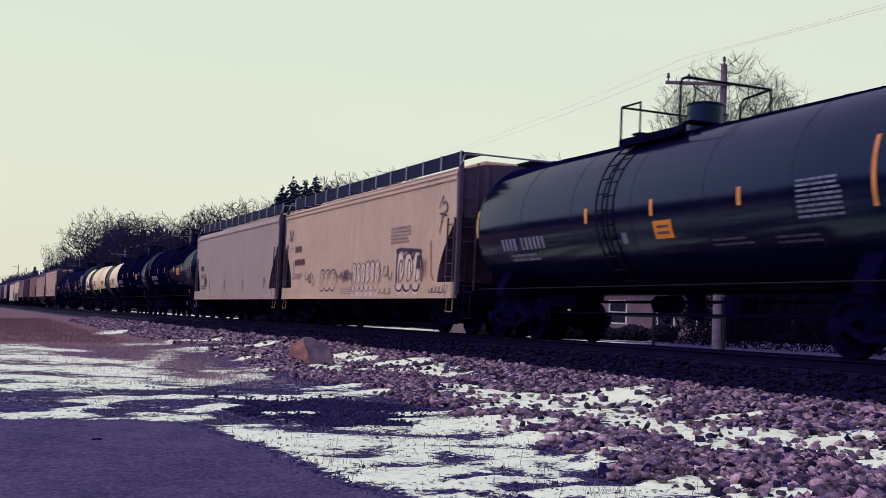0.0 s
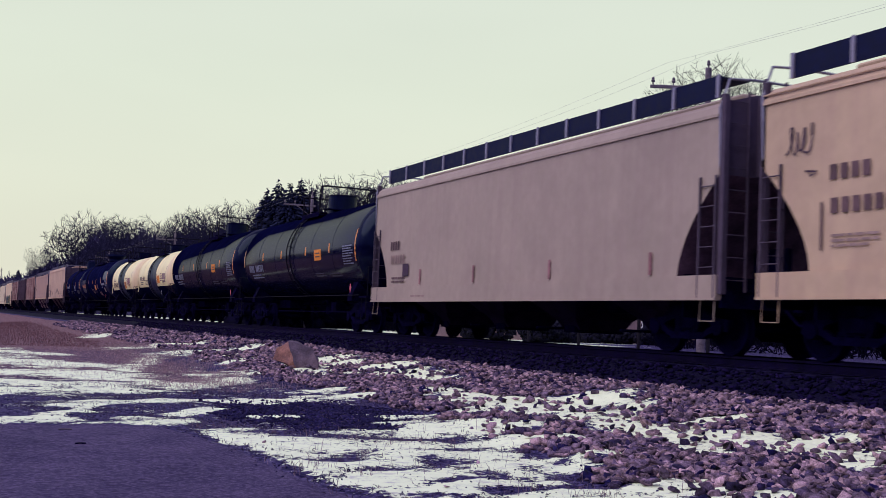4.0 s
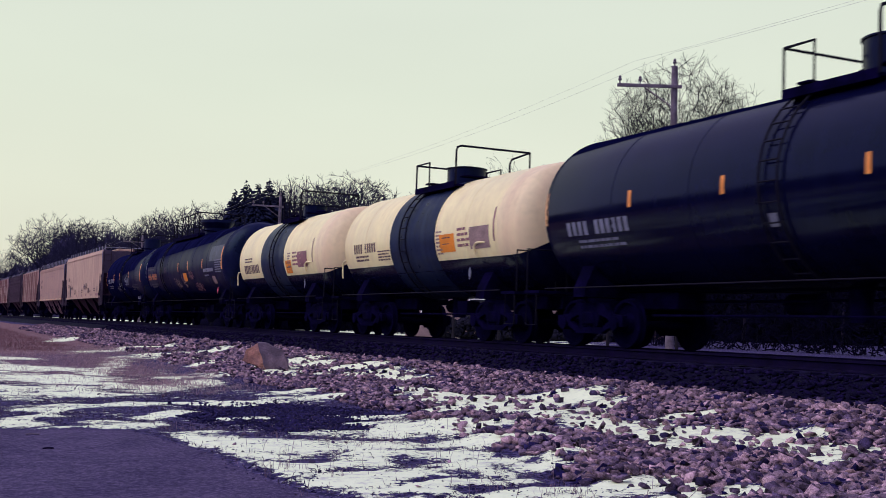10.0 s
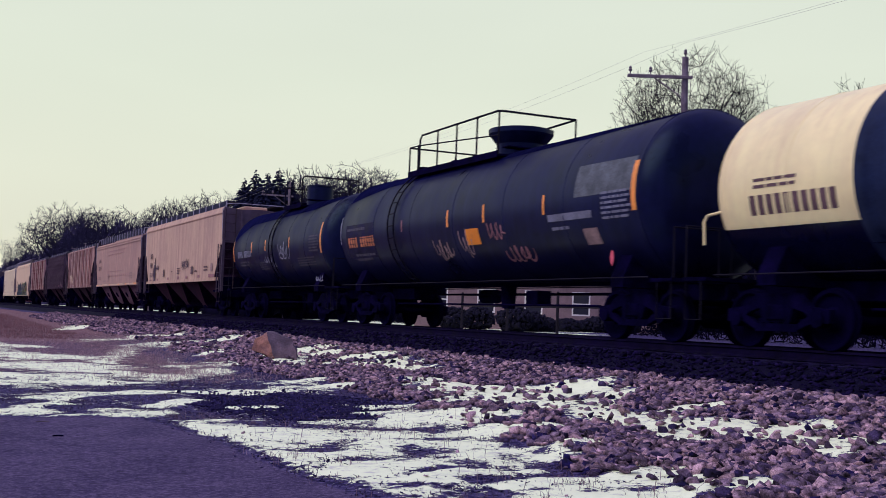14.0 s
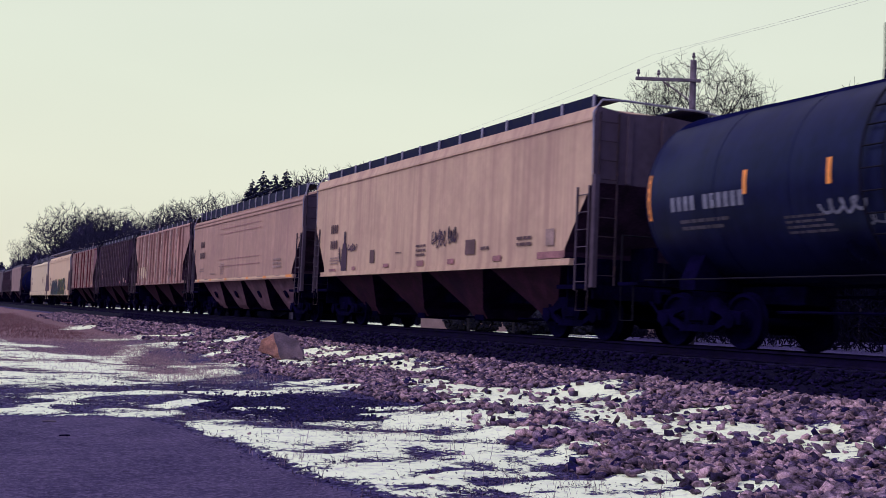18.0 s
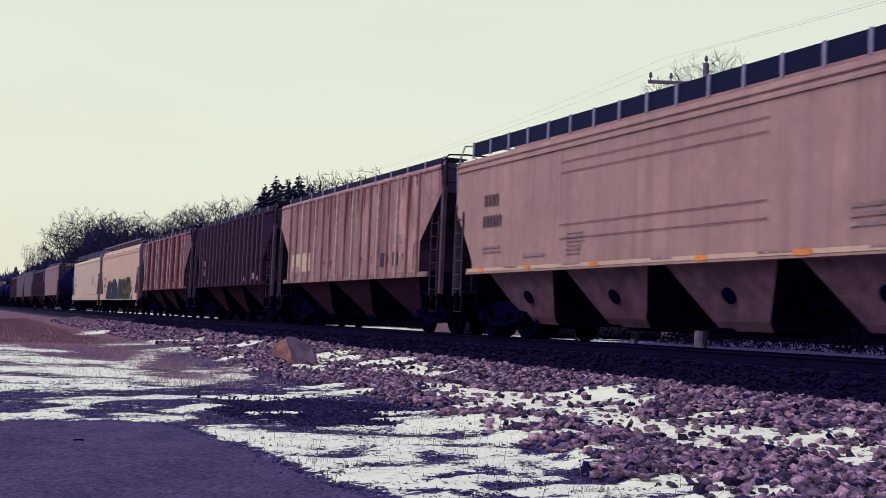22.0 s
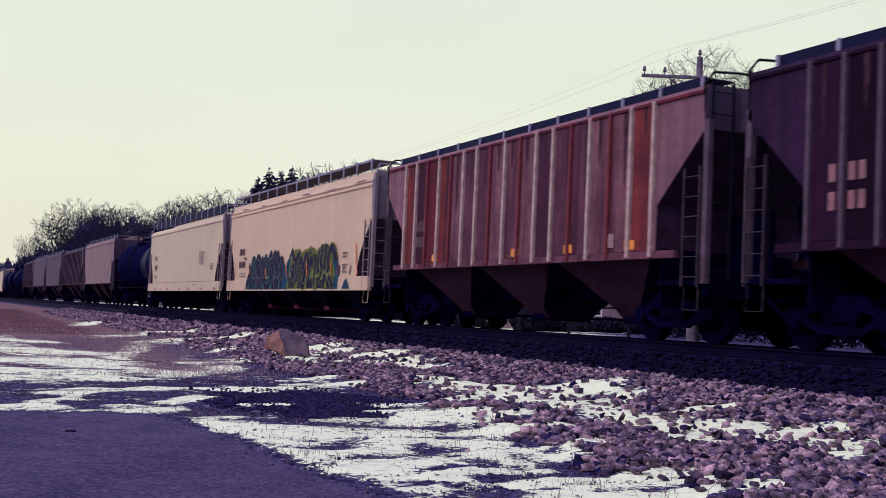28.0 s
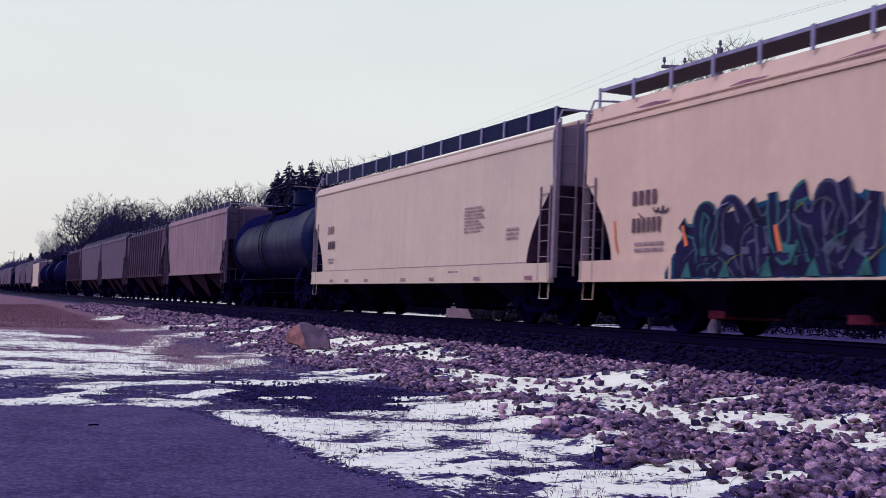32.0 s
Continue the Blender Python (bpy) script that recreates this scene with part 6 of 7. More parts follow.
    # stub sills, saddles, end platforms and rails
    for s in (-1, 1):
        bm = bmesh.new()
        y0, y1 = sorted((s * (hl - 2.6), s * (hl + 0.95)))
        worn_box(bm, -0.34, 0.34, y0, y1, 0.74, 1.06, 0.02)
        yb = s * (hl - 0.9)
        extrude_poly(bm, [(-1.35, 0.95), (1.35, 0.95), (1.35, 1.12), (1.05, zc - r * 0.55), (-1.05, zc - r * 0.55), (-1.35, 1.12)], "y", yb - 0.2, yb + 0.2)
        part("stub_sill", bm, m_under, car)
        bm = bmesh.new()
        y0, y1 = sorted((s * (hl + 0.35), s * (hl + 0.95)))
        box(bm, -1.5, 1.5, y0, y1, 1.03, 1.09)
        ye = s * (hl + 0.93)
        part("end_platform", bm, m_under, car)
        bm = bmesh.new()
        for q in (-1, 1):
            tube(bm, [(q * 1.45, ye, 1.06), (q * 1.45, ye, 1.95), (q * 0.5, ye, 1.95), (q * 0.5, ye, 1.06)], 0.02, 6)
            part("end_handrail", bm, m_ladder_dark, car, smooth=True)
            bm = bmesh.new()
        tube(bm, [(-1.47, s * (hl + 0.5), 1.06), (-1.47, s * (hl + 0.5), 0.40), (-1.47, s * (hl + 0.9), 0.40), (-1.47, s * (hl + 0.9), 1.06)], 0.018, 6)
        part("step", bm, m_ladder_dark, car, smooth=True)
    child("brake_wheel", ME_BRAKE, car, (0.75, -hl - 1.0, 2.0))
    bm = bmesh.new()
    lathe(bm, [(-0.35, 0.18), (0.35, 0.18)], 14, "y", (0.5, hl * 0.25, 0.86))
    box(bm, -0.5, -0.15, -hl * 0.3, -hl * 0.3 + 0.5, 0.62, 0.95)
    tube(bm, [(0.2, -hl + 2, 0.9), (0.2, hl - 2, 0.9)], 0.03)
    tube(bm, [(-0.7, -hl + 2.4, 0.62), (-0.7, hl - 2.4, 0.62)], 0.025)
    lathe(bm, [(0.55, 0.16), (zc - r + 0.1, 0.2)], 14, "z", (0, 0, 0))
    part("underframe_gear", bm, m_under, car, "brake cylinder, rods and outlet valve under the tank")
    running_gear(car, hl + 0.95, 1.75)
    return car


def stripes(car, at, ys, z0, z1, w, material):
    for y in ys:
        bm = bmesh.new()
        rect(bm, at, y + w / 2, y - w / 2, z0, z1)
        part("reflector", bm, material, car)


def sign(car, name, at, y, z, w, h, material, label, off=0.006):
    bm = bmesh.new()
    rect(bm, at, y + w / 2, y - w / 2, z - h / 2, z + h / 2, off)
    return part(name, bm, material, car, label)


def small_print(car, at, y, z, w, h, rows, material, name="data_panel", seed=1):
    bm = bmesh.new()
    lines(bm, at, y, z, w, h, rows, seed)
    return tagged(part(name, bm, material, car, "rows of small stencilled print"), kind="stuff")


def mark(car, at, y, z, h, text, material, pitch=0.72):
    bm = bmesh.new()
    letters(bm, at, y, z, h, text, pitch)
    return tagged(part("reporting_mark", bm, material, car, "stencilled reporting mark"), kind="stuff")


def warning_diamond(car, at, y, z, material=None):
    bm = bmesh.new()
    q = [bm.verts.new(at(y + a, z + b, 0.03)) for a, b in ((0, -0.15), (-0.05, -0.05), (-0.065, 0.02), (-0.04, 0.11), (0, 0.15), (0.04, 0.11), (0.065, 0.02), (0.05, -0.05))]
    bm.faces.new(q)
    return part("warning_sign", bm, material or m_red_sign, car, "small red warning sign by the sill")


def long_tank(front, rear, label, paint=m_black, glow=m_orange, seed=1, plat=(0.6, -1.3), dome=(0.52, 0.56), ticks=(3.85, 1.35, -1.62, -4.15), placard=(-2.95, 2.47, 0.72, 0.36), shift=0.0, drop=0.0, sign_y=-6.05):
    """The common long black tank with its reflectors, placard and stencils."""
    car = tank_car(front, rear, 1.57, 2.62, paint, label, plat=plat, dome=(plat[0] + plat[1]) / 2 - 0.35, dome_r=dome[0], dome_h=dome[1])
    at, hl = round_side(1.57, 2.62), (rear - front) / 2
    stripes(car, at, ticks, 2.50 - drop, 2.80 - drop, 0.10, glow)
    stripes(car, at, [hl + 0.02], 2.35, 3.0, 0.10, m_amber)
    stripes(car, at, [-hl + 0.02 + shift], 2.15, 3.15, 0.08, glow)
    py, pz, pw, ph = placard
    pl = sign(car, "placard", at, py, pz, pw, ph, m_placard, "orange placard with two dark lines")
    bm = bmesh.new()
    for z in (pz - 0.08, pz + 0.03):
        rect(bm, at, py + pw * 0.35, py - pw * 0.35, z, z + 0.045, 0.010)
    part("print", bm, m_stencil_dark, pl)
    small_print(car, at, -5.45 + 1.8 * shift, 2.06, 0.95, 0.62, 8, m_stencil, seed=seed)
    mark(car, at, 5.95 - shift, 2.10 - drop, 0.26, "XXXX XXXXXX", m_stencil)
    small_print(car, at, 5.65 - shift, 1.84 - drop, 1.5, 0.2, 2, m_stencil, "small_stencil", seed + 1)
    sign(car, "white_tag", at, 0.3, 2.03, 0.18, 0.2, m_stencil, "small white card")
    small_print(car, at, -2.3, 1.75, 1.2, 0.16, 2, m_stencil_dim, "small_stencil", seed + 2)
    small_print(car, at, -3.9, 1.72, 1.0, 0.16, 2, m_stencil_dim, "small_stencil", seed + 3)
    if sign_y:
        warning_diamond(car, flat_side(1.42), sign_y, 1.34)
    return car


# ---- the cars in their order, front to rear, with where they stand at 0 s
SIDE = flat_side(HALF)


def DEEP(y, z, off=0.005):
    """The side of a car whose sill stands proud."""
    return (-(HALF + off + (0.026 if z < 1.316 else 0.0)), y, z)


long_tank(11.4, 24.7, "long glossy black tank car with an orange placard", paint=m_black_gloss, seed=3, plat=(1.25, -0.75), dome=(0.34, 0.50), ticks=(1.6, -0.7, -3.2), placard=(-1.0, 2.12, 0.56, 0.32), shift=0.5, drop=0.12, sign_y=0)

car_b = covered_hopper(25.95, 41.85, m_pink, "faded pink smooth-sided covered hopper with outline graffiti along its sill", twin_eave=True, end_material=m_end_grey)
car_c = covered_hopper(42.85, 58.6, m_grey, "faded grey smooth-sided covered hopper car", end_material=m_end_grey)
long_tank(60.3, 73.6, "long black tank car with orange reflectors and placard", seed=5)
long_tank(75.65, 88.95, "long glossy black tank car next to a cream tank car", glow=m_orange, seed=7)
car_f = tank_car(91.25, 100.4, 1.47, 2.51, m_white_tank, "cream tank car with a dark band and black lower half", plat=(0.7, -1.6), dome=-0.15, dome_r=0.5, dome_h=0.40, rail_h=0.85, band=(-1.45, 1.3), lower=1.88, nose=0.75)
car_g = tank_car(103.1, 111.6, 1.47, 2.51, m_white_tank, "cream tank car with a dark middle band and pinkish stains", plat=(0.45, -1.4), dome=0.1, dome_r=0.42, dome_h=0.40, rail_h=0.85, band=(-1.1, 1.5), lower=1.84, nose=0.75)
car_h = tank_car(113.8, 128.8, 1.60, 2.66, m_black_dull, "long dull black tank car with a grey patch and pale graffiti", plat=(3.95, -1.15), dome=-0.35, dome_r=0.78, dome_h=0.55, funnel=True, rail_h=0.9)
car_i = tank_car(130.75, 141.2, 1.55, 2.59, m_black_dull, "short black tank car with white sprayed tags", plat=(0.4, -1.5), dome=-0.4, dome_r=0.47, dome_h=0.62)
car_j = covered_hopper(143.0, 159.4, m_tan, "weathered tan covered hopper with dark tags and open chutes", deep_sill=False, chutes=4, under=m_chute)
car_k = covered_hopper(160.8, 177.05, m_tan2, "dusty tan covered hopper with orange sill reflectors", deep_sill=False, chutes=4, eave=3.95, under=m_chute_tan, twin_eave=True, bracket_step=0.95)
car_l = covered_hopper(177.95, 192.3, m_rib_tan, "rusty tan ribbed covered hopper car", deep_sill=False, post=m_rib_tan, post_alt=m_post, ribs=17, chutes=3, under=m_chute)
car_m = covered_hopper(193.3, 206.9, m_rib_dark, "dark brown ribbed covered hopper car", deep_sill=False, post=m_post_dark, shell=m_dark_shell, ribs=17, chutes=3, under=m_chute)
car_n = covered_hopper(207.95, 221.95, m_rib_red, "red-brown rust-streaked ribbed covered hopper car", deep_sill=False, shell=m_red_shell, post_alt=m_red_post, post=m_post, ribs=17, chutes=3, under=m_chute)
car_o = covered_hopper(223.05, 239.45, m_cream, "cream covered hopper with large blue and navy graffiti", twin_eave=True, gate=m_gate_red, walk_material=m_walk_pale, walk_label="lilac-grey roof walkway")
car_p = covered_hopper(240.7, 257.45, m_pale, "clean pale covered hopper with a data panel")
car_q = tank_car(259.3, 269.6, 1.53, 2.55, m_black_dull, "short dull black tank car behind a pale hopper", plat=(0.7, -1.2), dome=-0.4)
# ---- lettering, reflectors and graffiti


def fine(pts, n=5):
    """Rounds a polyline."""
    for _ in range(2):
        q = [pts[0]]
        for a, b in zip(pts, pts[1:]):
            q += [(a[0] * 0.75 + b[0] * 0.25, a[1] * 0.75 + b[1] * 0.25), (a[0] * 0.25 + b[0] * 0.75, a[1] * 0.25 + b[1] * 0.75)]
        pts = q + [pts[-1]]
    return pts


def tag(car, name, material, at, strokes, w, label, off=0.006):
    if len(strokes) > 4:
        bm = bmesh.new()
        for s_ in strokes:
            ribbon(bm, at, s_, w, off)
        return tagged(part(name, bm, material, car, label), kind="stuff")
    for k, s_ in enumerate(strokes):
        bm = bmesh.new()
        ribbon(bm, at, s_, w, off + 0.0002 * k)
        ob = part(name, bm, material, car, label)
    return ob


rng_b = random.Random(8)


def throw_up(rng, y, z, w, h, n):
    """Strokes of joined hollow letters: humps along the top, counters inside, loops hanging below."""
    pts = [(y, z)]
    for i in range(n):
        a, b = y - w * i / n, y - w * (i + 1) / n
        k = h * rng.uniform(0.85, 1.08)
        pts += [(a + rng.uniform(-0.03, 0.03), z + k * 0.8), (a - w / n * 0.2, z + k), (b + w / n * 0.25, z + k * 1.0), (b + w / n * 0.1, z + k * 0.74)]
    pts += [(y - w * 1.05, z + h * 0.4), (y - w, z)]
    out = [fine(pts)]
    for i in range(n):
        a = y - w * (i + 0.5) / n
        out.append(fine([(a + w / n * 0.12, z), (a + w / n * rng.uniform(0.05, 0.2), z + h * 0.45), (a, z + h * 0.72), (a - w / n * 0.25, z + h * 0.62), (a - w / n * rng.uniform(0.1, 0.3), z + h * 0.3)]))
    low = [(y, z)]
    for i in range(n):
        a, b = y - w * i / n, y - w * (i + 1) / n
        low += [(a - w / n * 0.15, z - h * 0.28), (b + w / n * 0.2, z - h * 0.3), (b + w / n * 0.02, z - h * 0.05)]
    out.append(fine(low))
    return out


# outline graffiti of the pink hopper: pale fill, dark outline, loops hanging down over the sill
for y, z, w, h, n, wide, fill in ((3.23, 1.34, 1.75, 0.60, 3, 0.045, False), (-0.10, 1.34, 2.5, 0.74, 6, 0.035, True), (-3.95, 1.36, 1.85, 0.88, 3, 0.085, True)):
    if fill:
        fill_bm = bmesh.new()
        for i in range(n):
            blob(fill_bm, DEEP, y - w * (i + 0.5) / n, z + h * 0.47, w * 0.42 / n, h * 0.42, 0.0035 + 0.0003 * i, i, rough=0.10)
            blob(fill_bm, DEEP, y - w * (i + 0.5) / n, z - 0.22, w * 0.36 / n, 0.15, 0.0035 + 0.0003 * i, i + 9, rough=0.10)
        tagged(part("graffiti_fill", fill_bm, m_fill, car_b, "pale fill of sprayed letters"), kind="stuff")
    tagged(tag(car_b, "graffiti_outline", m_tag_dark, DEEP, throw_up(rng_b, y, z, w, h, n), wide, "dark sprayed outline of joined letters"), kind="stuff")
tag(car_b, "graffiti_outline", m_tag_dark, DEEP, [fine([(-3.9, 2.24), (-4.4, 2.27), (-5.0, 2.22), (-5.75, 2.18)])], 0.13, "thick dark upper edge of the letters", 0.008)
sign(car_b, "stencil_panel", DEEP, -5.6, 1.88, 0.26, 0.36, m_tag_dark, "small black panel", 0.009)
tag(car_b, "graffiti_run", m_stencil_orange, DEEP, [fine([(-6.37, 2.44), (-6.42, 1.9), (-6.45, 1.55), (-6.63, 1.40)])], 0.075, "rust-orange sprayed slash")
tag(car_b, "graffiti_tag", m_tag_dark, DEEP, [fine([(-6.87, 3.23), (-7.0, 3.45), (-7.15, 3.58), (-7.05, 3.30), (-7.3, 3.42), (-7.42, 3.18), (-7.2, 3.08)]), [(-7.15, 3.15), (-7.05, 2.9), (-6.93, 2.58)], [(-6.9, 3.1), (-7.4, 3.02)]], 0.055, "tall dark tag at the corner")
for y in (-5.95, -6.1):
    tag(car_b, "graffiti_run", m_tag_rose, DEEP, [[(y, 1.45), (y + 0.02, 1.7), (y, 1.95)]], 0.05, "reddish sprayed run")
tagged(tag(car_b, "graffiti_shading", m_tag_rose, DEEP, [scribble(rng_b, 0.9 - 0.17 * i, 1.42, 0.22, 0.42, 2) for i in range(6)], 0.05, "rosy sprayed scribble"), kind="stuff")
for strokes, wide in (([scribble(rng_b, 5.0, 1.42, 0.6, 0.5, 2), scribble(rng_b, 4.45, 1.30, 0.5, 0.55, 2)], 0.05), ([scribble(rng_b, 1.2, 1.5, 0.55, 0.4, 2), scribble(rng_b, 0.75, 1.45, 0.45, 0.45, 3)], 0.05),
                      ([scribble(rng_b, -2.9, 1.45, 0.6, 0.45, 2)], 0.045), ([scribble(rng_b, -2.2, 1.0, 1.5, 0.22, 4)], 0.03), ([scribble(rng_b, -6.5, 1.0, 1.1, 0.25, 5)], 0.04),
                      ([scribble(rng_b, 7.35, 2.95, 0.55, 0.6, 4)], 0.04), ([[(6.95, 2.78), (6.7, 2.75), (6.85, 2.70)]], 0.04)):
    tag(car_b, "graffiti_tag", m_tag_dark, DEEP, strokes, wide, "thin dark sprayed tag")
mark(car_b, DEEP, 6.45, 2.60, 0.22, "XXXX", m_stencil_dark, 0.95)
mark(car_b, DEEP, 6.42, 2.12, 0.22, "XXXXXX", m_stencil_dark, 0.95)
small_print(car_b, DEEP, 6.4, 1.62, 0.9, 0.22, 3, m_stencil_faint)
small_print(car_b, DEEP, 0.9, 1.04, 1.5, 0.22, 4, m_stencil_faint)
small_print(car_b, DEEP, -3.4, 2.45, 1.6, 0.5, 5, m_stencil_faint, seed=4)
stripes(car_b, DEEP, [6.6], 1.6, 2.3, 0.05, m_stencil_dark)

mark(car_c, DEEP, 6.55, 2.32, 0.24, "XXXX", m_stencil_dark)
mark(car_c, DEEP, 6.5, 1.94, 0.24, "XXXXXX", m_stencil_faint)
small_print(car_c, DEEP, 6.4, 1.40, 1.0, 0.2, 2, m_stencil_dark)
sign(car_c, "stencil_panel", DEEP, 5.4, 1.75, 0.42, 0.34, m_tag_dark, "dark square panel")
stripes(car_c, DEEP, [4.4, 1.2, -2.4, -6.0], 1.35, 1.75, 0.10, m_tag_rose)
small_print(car_c, DEEP, 4.9, 1.0, 0.9, 0.1, 1, m_stencil_faint)

# two-tone tanks
for car, bars, tint in ((car_f, "XXXX XXXXX", m_stencil_dark), (car_g, "XXXXXXXXXX", m_stencil_dark)):
    at = round_side(1.47, 2.51)
    y0 = 3.9 if car is car_f else 3.65
    mark(car, at, y0, 2.26 if car is car_f else 2.02, 0.26 if car is car_f else 0.3, bars, tint, 0.62)
    small_print(car, at, y0 - 0.1, 2.02 if car is car_f else 2.4, 1.0, 0.2, 2, m_stencil_dark)
    if car is car_f:
        small_print(car, at, 2.2, 2.0, 0.85, 0.3, 4, m_stencil_dark)
    pl = sign(car, "placard", at, -2.1 if car is car_f else -1.55, 2.27 if car is car_f else 2.12, 0.8 if car is car_f else 0.6, 0.42, m_placard, "orange placard")
    bm = bmesh.new()
    lines(bm, at, (-1.85 if car is car_f else -1.35), 2.15 if car is car_f else 2.0, 0.5, 0.3, 2)
    part("print", bm, m_stencil_dark, pl)
    small_print(car, at, -2.65 if car is car_f else -2.0, 2.12, 0.65, 0.5, 4, m_tag_rose, seed=6)
    sign(car, "data_plate", at, -3.75 if car is car_f else -3.0, 2.32, 0.95, 0.5, m_tag_rose if car is car_g else m_stencil_faint, "dark data plate with small print")
    small_print(car, at, -1.5, 2.0, 0.32, 0.6, 7, m_stencil_faint, seed=9)
    stripes(car, at, [-4.45 if car is car_f else -4.0], 2.2, 2.95, 0.07, m_tag_rose)
    stripes(car, at, [-1.35 if car is car_f else 0.95], 2.2, 2.7, 0.06, m_amber)
    warning_diamond(car, flat_side(1.40), -3.3, 1.52, m_stencil)
    bm = bmesh.new()
    hl_ = 4.55 if car is car_f else 4.35
    tube(bm, [(-1.28, -hl_ - 0.35, 2.16), (-1.34, -hl_ - 0.1, 2.2), (-1.47, -hl_ + 0.9, 2.2), (-1.48, -hl_ + 1.0, 2.12), (-1.42, -hl_ + 1.0, 1.92)], 0.025, 6)
    part("grab_rail", bm, m_white_tank, car, smooth=True)
    bm = bmesh.new()
    tube(bm, [(-1.34, hl_ + 0.5, 1.62), (-1.36, hl_ + 0.5, 2.0), (-1.36, hl_ + 0.4, 2.1), (-1.34, hl_ + 0.05, 2.14)], 0.025, 6)
    part("grab_rail", bm, m_white_tank, car, smooth=True)

# long dull tank
at = round_side(1.60, 2.66)
stripes(car_h, at, [7.55], 2.3, 3.1, 0.07, m_stencil)
stripes(car_h, at, [3.0], 2.45, 2.75, 0.08, m_tag_rose)
stripes(car_h, at, [0.25, -1.62, -4.26], 2.42, 2.82, 0.09, m_orange)
stripes(car_h, at, [-7.4], 2.3, 3.2, 0.14, m_orange)
sign(car_h, "dark_panel", at, 6.05, 2.35, 2.1, 0.95, m_tag_navy, "darker repainted panel", 0.004)
mark(car_h, at, 6.95, 2.18, 0.28, "XXXX XXXXXX", m_stencil_orange, 0.66)
small_print(car_h, at, 7.0, 2.62, 1.6, 0.14, 1, m_stencil_dim)
small_print(car_h, at, 6.6, 1.78, 1.5, 0.24, 2, m_stencil_dim, seed=3)
pl = sign(car_h, "placard", at, -0.98, 2.14, 0.66, 0.36, m_placard, "orange placard")
small_print(pl, at, -0.75, 2.02, 0.48, 0.24, 2, m_stencil_dark, "print")
sign(car_h, "repaint_patch", at, -6.4, 2.98, 1.95, 0.62, m_patch, "grey repainted patch", 0.004)
small_print(car_h, at, -6.35, 2.18, 1.0, 0.55, 6, m_stencil, seed=12)
bm = bmesh.new()
rect(bm, at, -4.4, -6.0, 2.26, 2.40)
part("white_strip", bm, m_stencil, car_h, "white stencilled strip")
small_print(car_h, at, -4.5, 2.06, 0.75, 0.12, 1, m_stencil)
sign(car_h, "white_frame", at, -5.85, 1.92, 0.5, 0.3, m_stencil_faint, "small framed notice")
tag(car_h, "graffiti_tag", m_stencil_faint, at, [scribble(rng_b, 1.2, 1.6, 0.9, 0.6, 5), scribble(rng_b, -0.3, 1.6, 0.5, 0.8, 3)], 0.05, "faint pale tag")
tag(car_h, "graffiti_tag", m_tag_rose, at, [scribble(rng_b, -1.7, 2.0, 0.8, 0.45, 4), scribble(rng_b, -2.3, 1.5, 1.1, 0.4, 5)], 0.06, "rosy tag over the placard")
warning_diamond(car_h, flat_side(1.44), -6.6, 1.48)

# short tank with white tags
at = round_side(1.55, 2.59)
stripes(car_i, at, [5.22], 2.15, 2.95, 0.09, m_orange)
stripes(car_i, at, [2.7, 0.9, -1.9], 2.42, 2.80, 0.09, m_orange)
stripes(car_i, at, [-5.12], 2.15, 3.1, 0.12, m_orange)
mark(car_i, at, 4.6, 2.26, 0.24, "XXXX XXXXXX", m_stencil)
small_print(car_i, at, 4.4, 1.92, 1.3, 0.22, 2, m_stencil_dim)
small_print(car_i, at, -4.0, 2.2, 1.0, 0.55, 6, m_stencil_dim, seed=5)
small_print(car_i, at, -2.6, 1.78, 1.8, 0.3, 4, m_stencil_dim, seed=6)
small_print(car_i, at, 1.9, 1.75, 1.0, 0.3, 4, m_stencil_dim, seed=7)
tag(car_i, "graffiti_tag", m_tag_white, at, [scribble(rng_b, -0.7, 2.1, 0.9, 0.6, 3), scribble(rng_b, -0.9, 2.0, 1.0, 0.5, 3)], 0.055, "white sprayed tag")
tag(car_i, "graffiti_tag", m_stencil, at, [scribble(rng_b, 1.1, 1.98, 0.8, 0.25, 4), scribble(rng_b, 0.3, 1.78, 0.5, 0.25, 2)], 0.06, "pale sprayed tag")
tag(car_i, "graffiti_tag", m_stencil, flat_side(1.45), [scribble(rng_b, -4.6, 1.24, 0.7, 0.2, 4)], 0.06, "pale tag on the sill")

# tan hopper with dark tags
mark(car_j, SIDE, 6.65, 2.74, 0.26, "XXXX", m_stencil_dark, 0.62)
mark(car_j, SIDE, 6.65, 2.26, 0.26, "XXXX", m_stencil_dark, 0.62)
small_print(car_j, SIDE, 6.65, 1.78, 0.9, 0.25, 3, m_stencil_faint)
bm = bmesh.new()
for y0, y1, z0, z1 in ((5.62, 5.16, 1.58, 2.25), (5.55, 5.22, 2.25, 2.40), (5.46, 5.31, 2.40, 2.75)):
    rect(bm, SIDE, y0, y1, z0, z1)
ribbon(bm, SIDE, fine([(5.62, 1.75), (5.80, 2.0), (5.84, 2.3)]), 0.12)
part("graffiti_bottle", bm, m_tag_dark, car_j, "dark sprayed bottle shape")
tag(car_j, "graffiti_tag", m_tag_dark, SIDE, [scribble(rng_b, 5.05, 2.12, 0.5, 0.25, 3), scribble(rng_b, 4.9, 2.15, 0.5, 0.2, 3)], 0.05, "small dark tag")
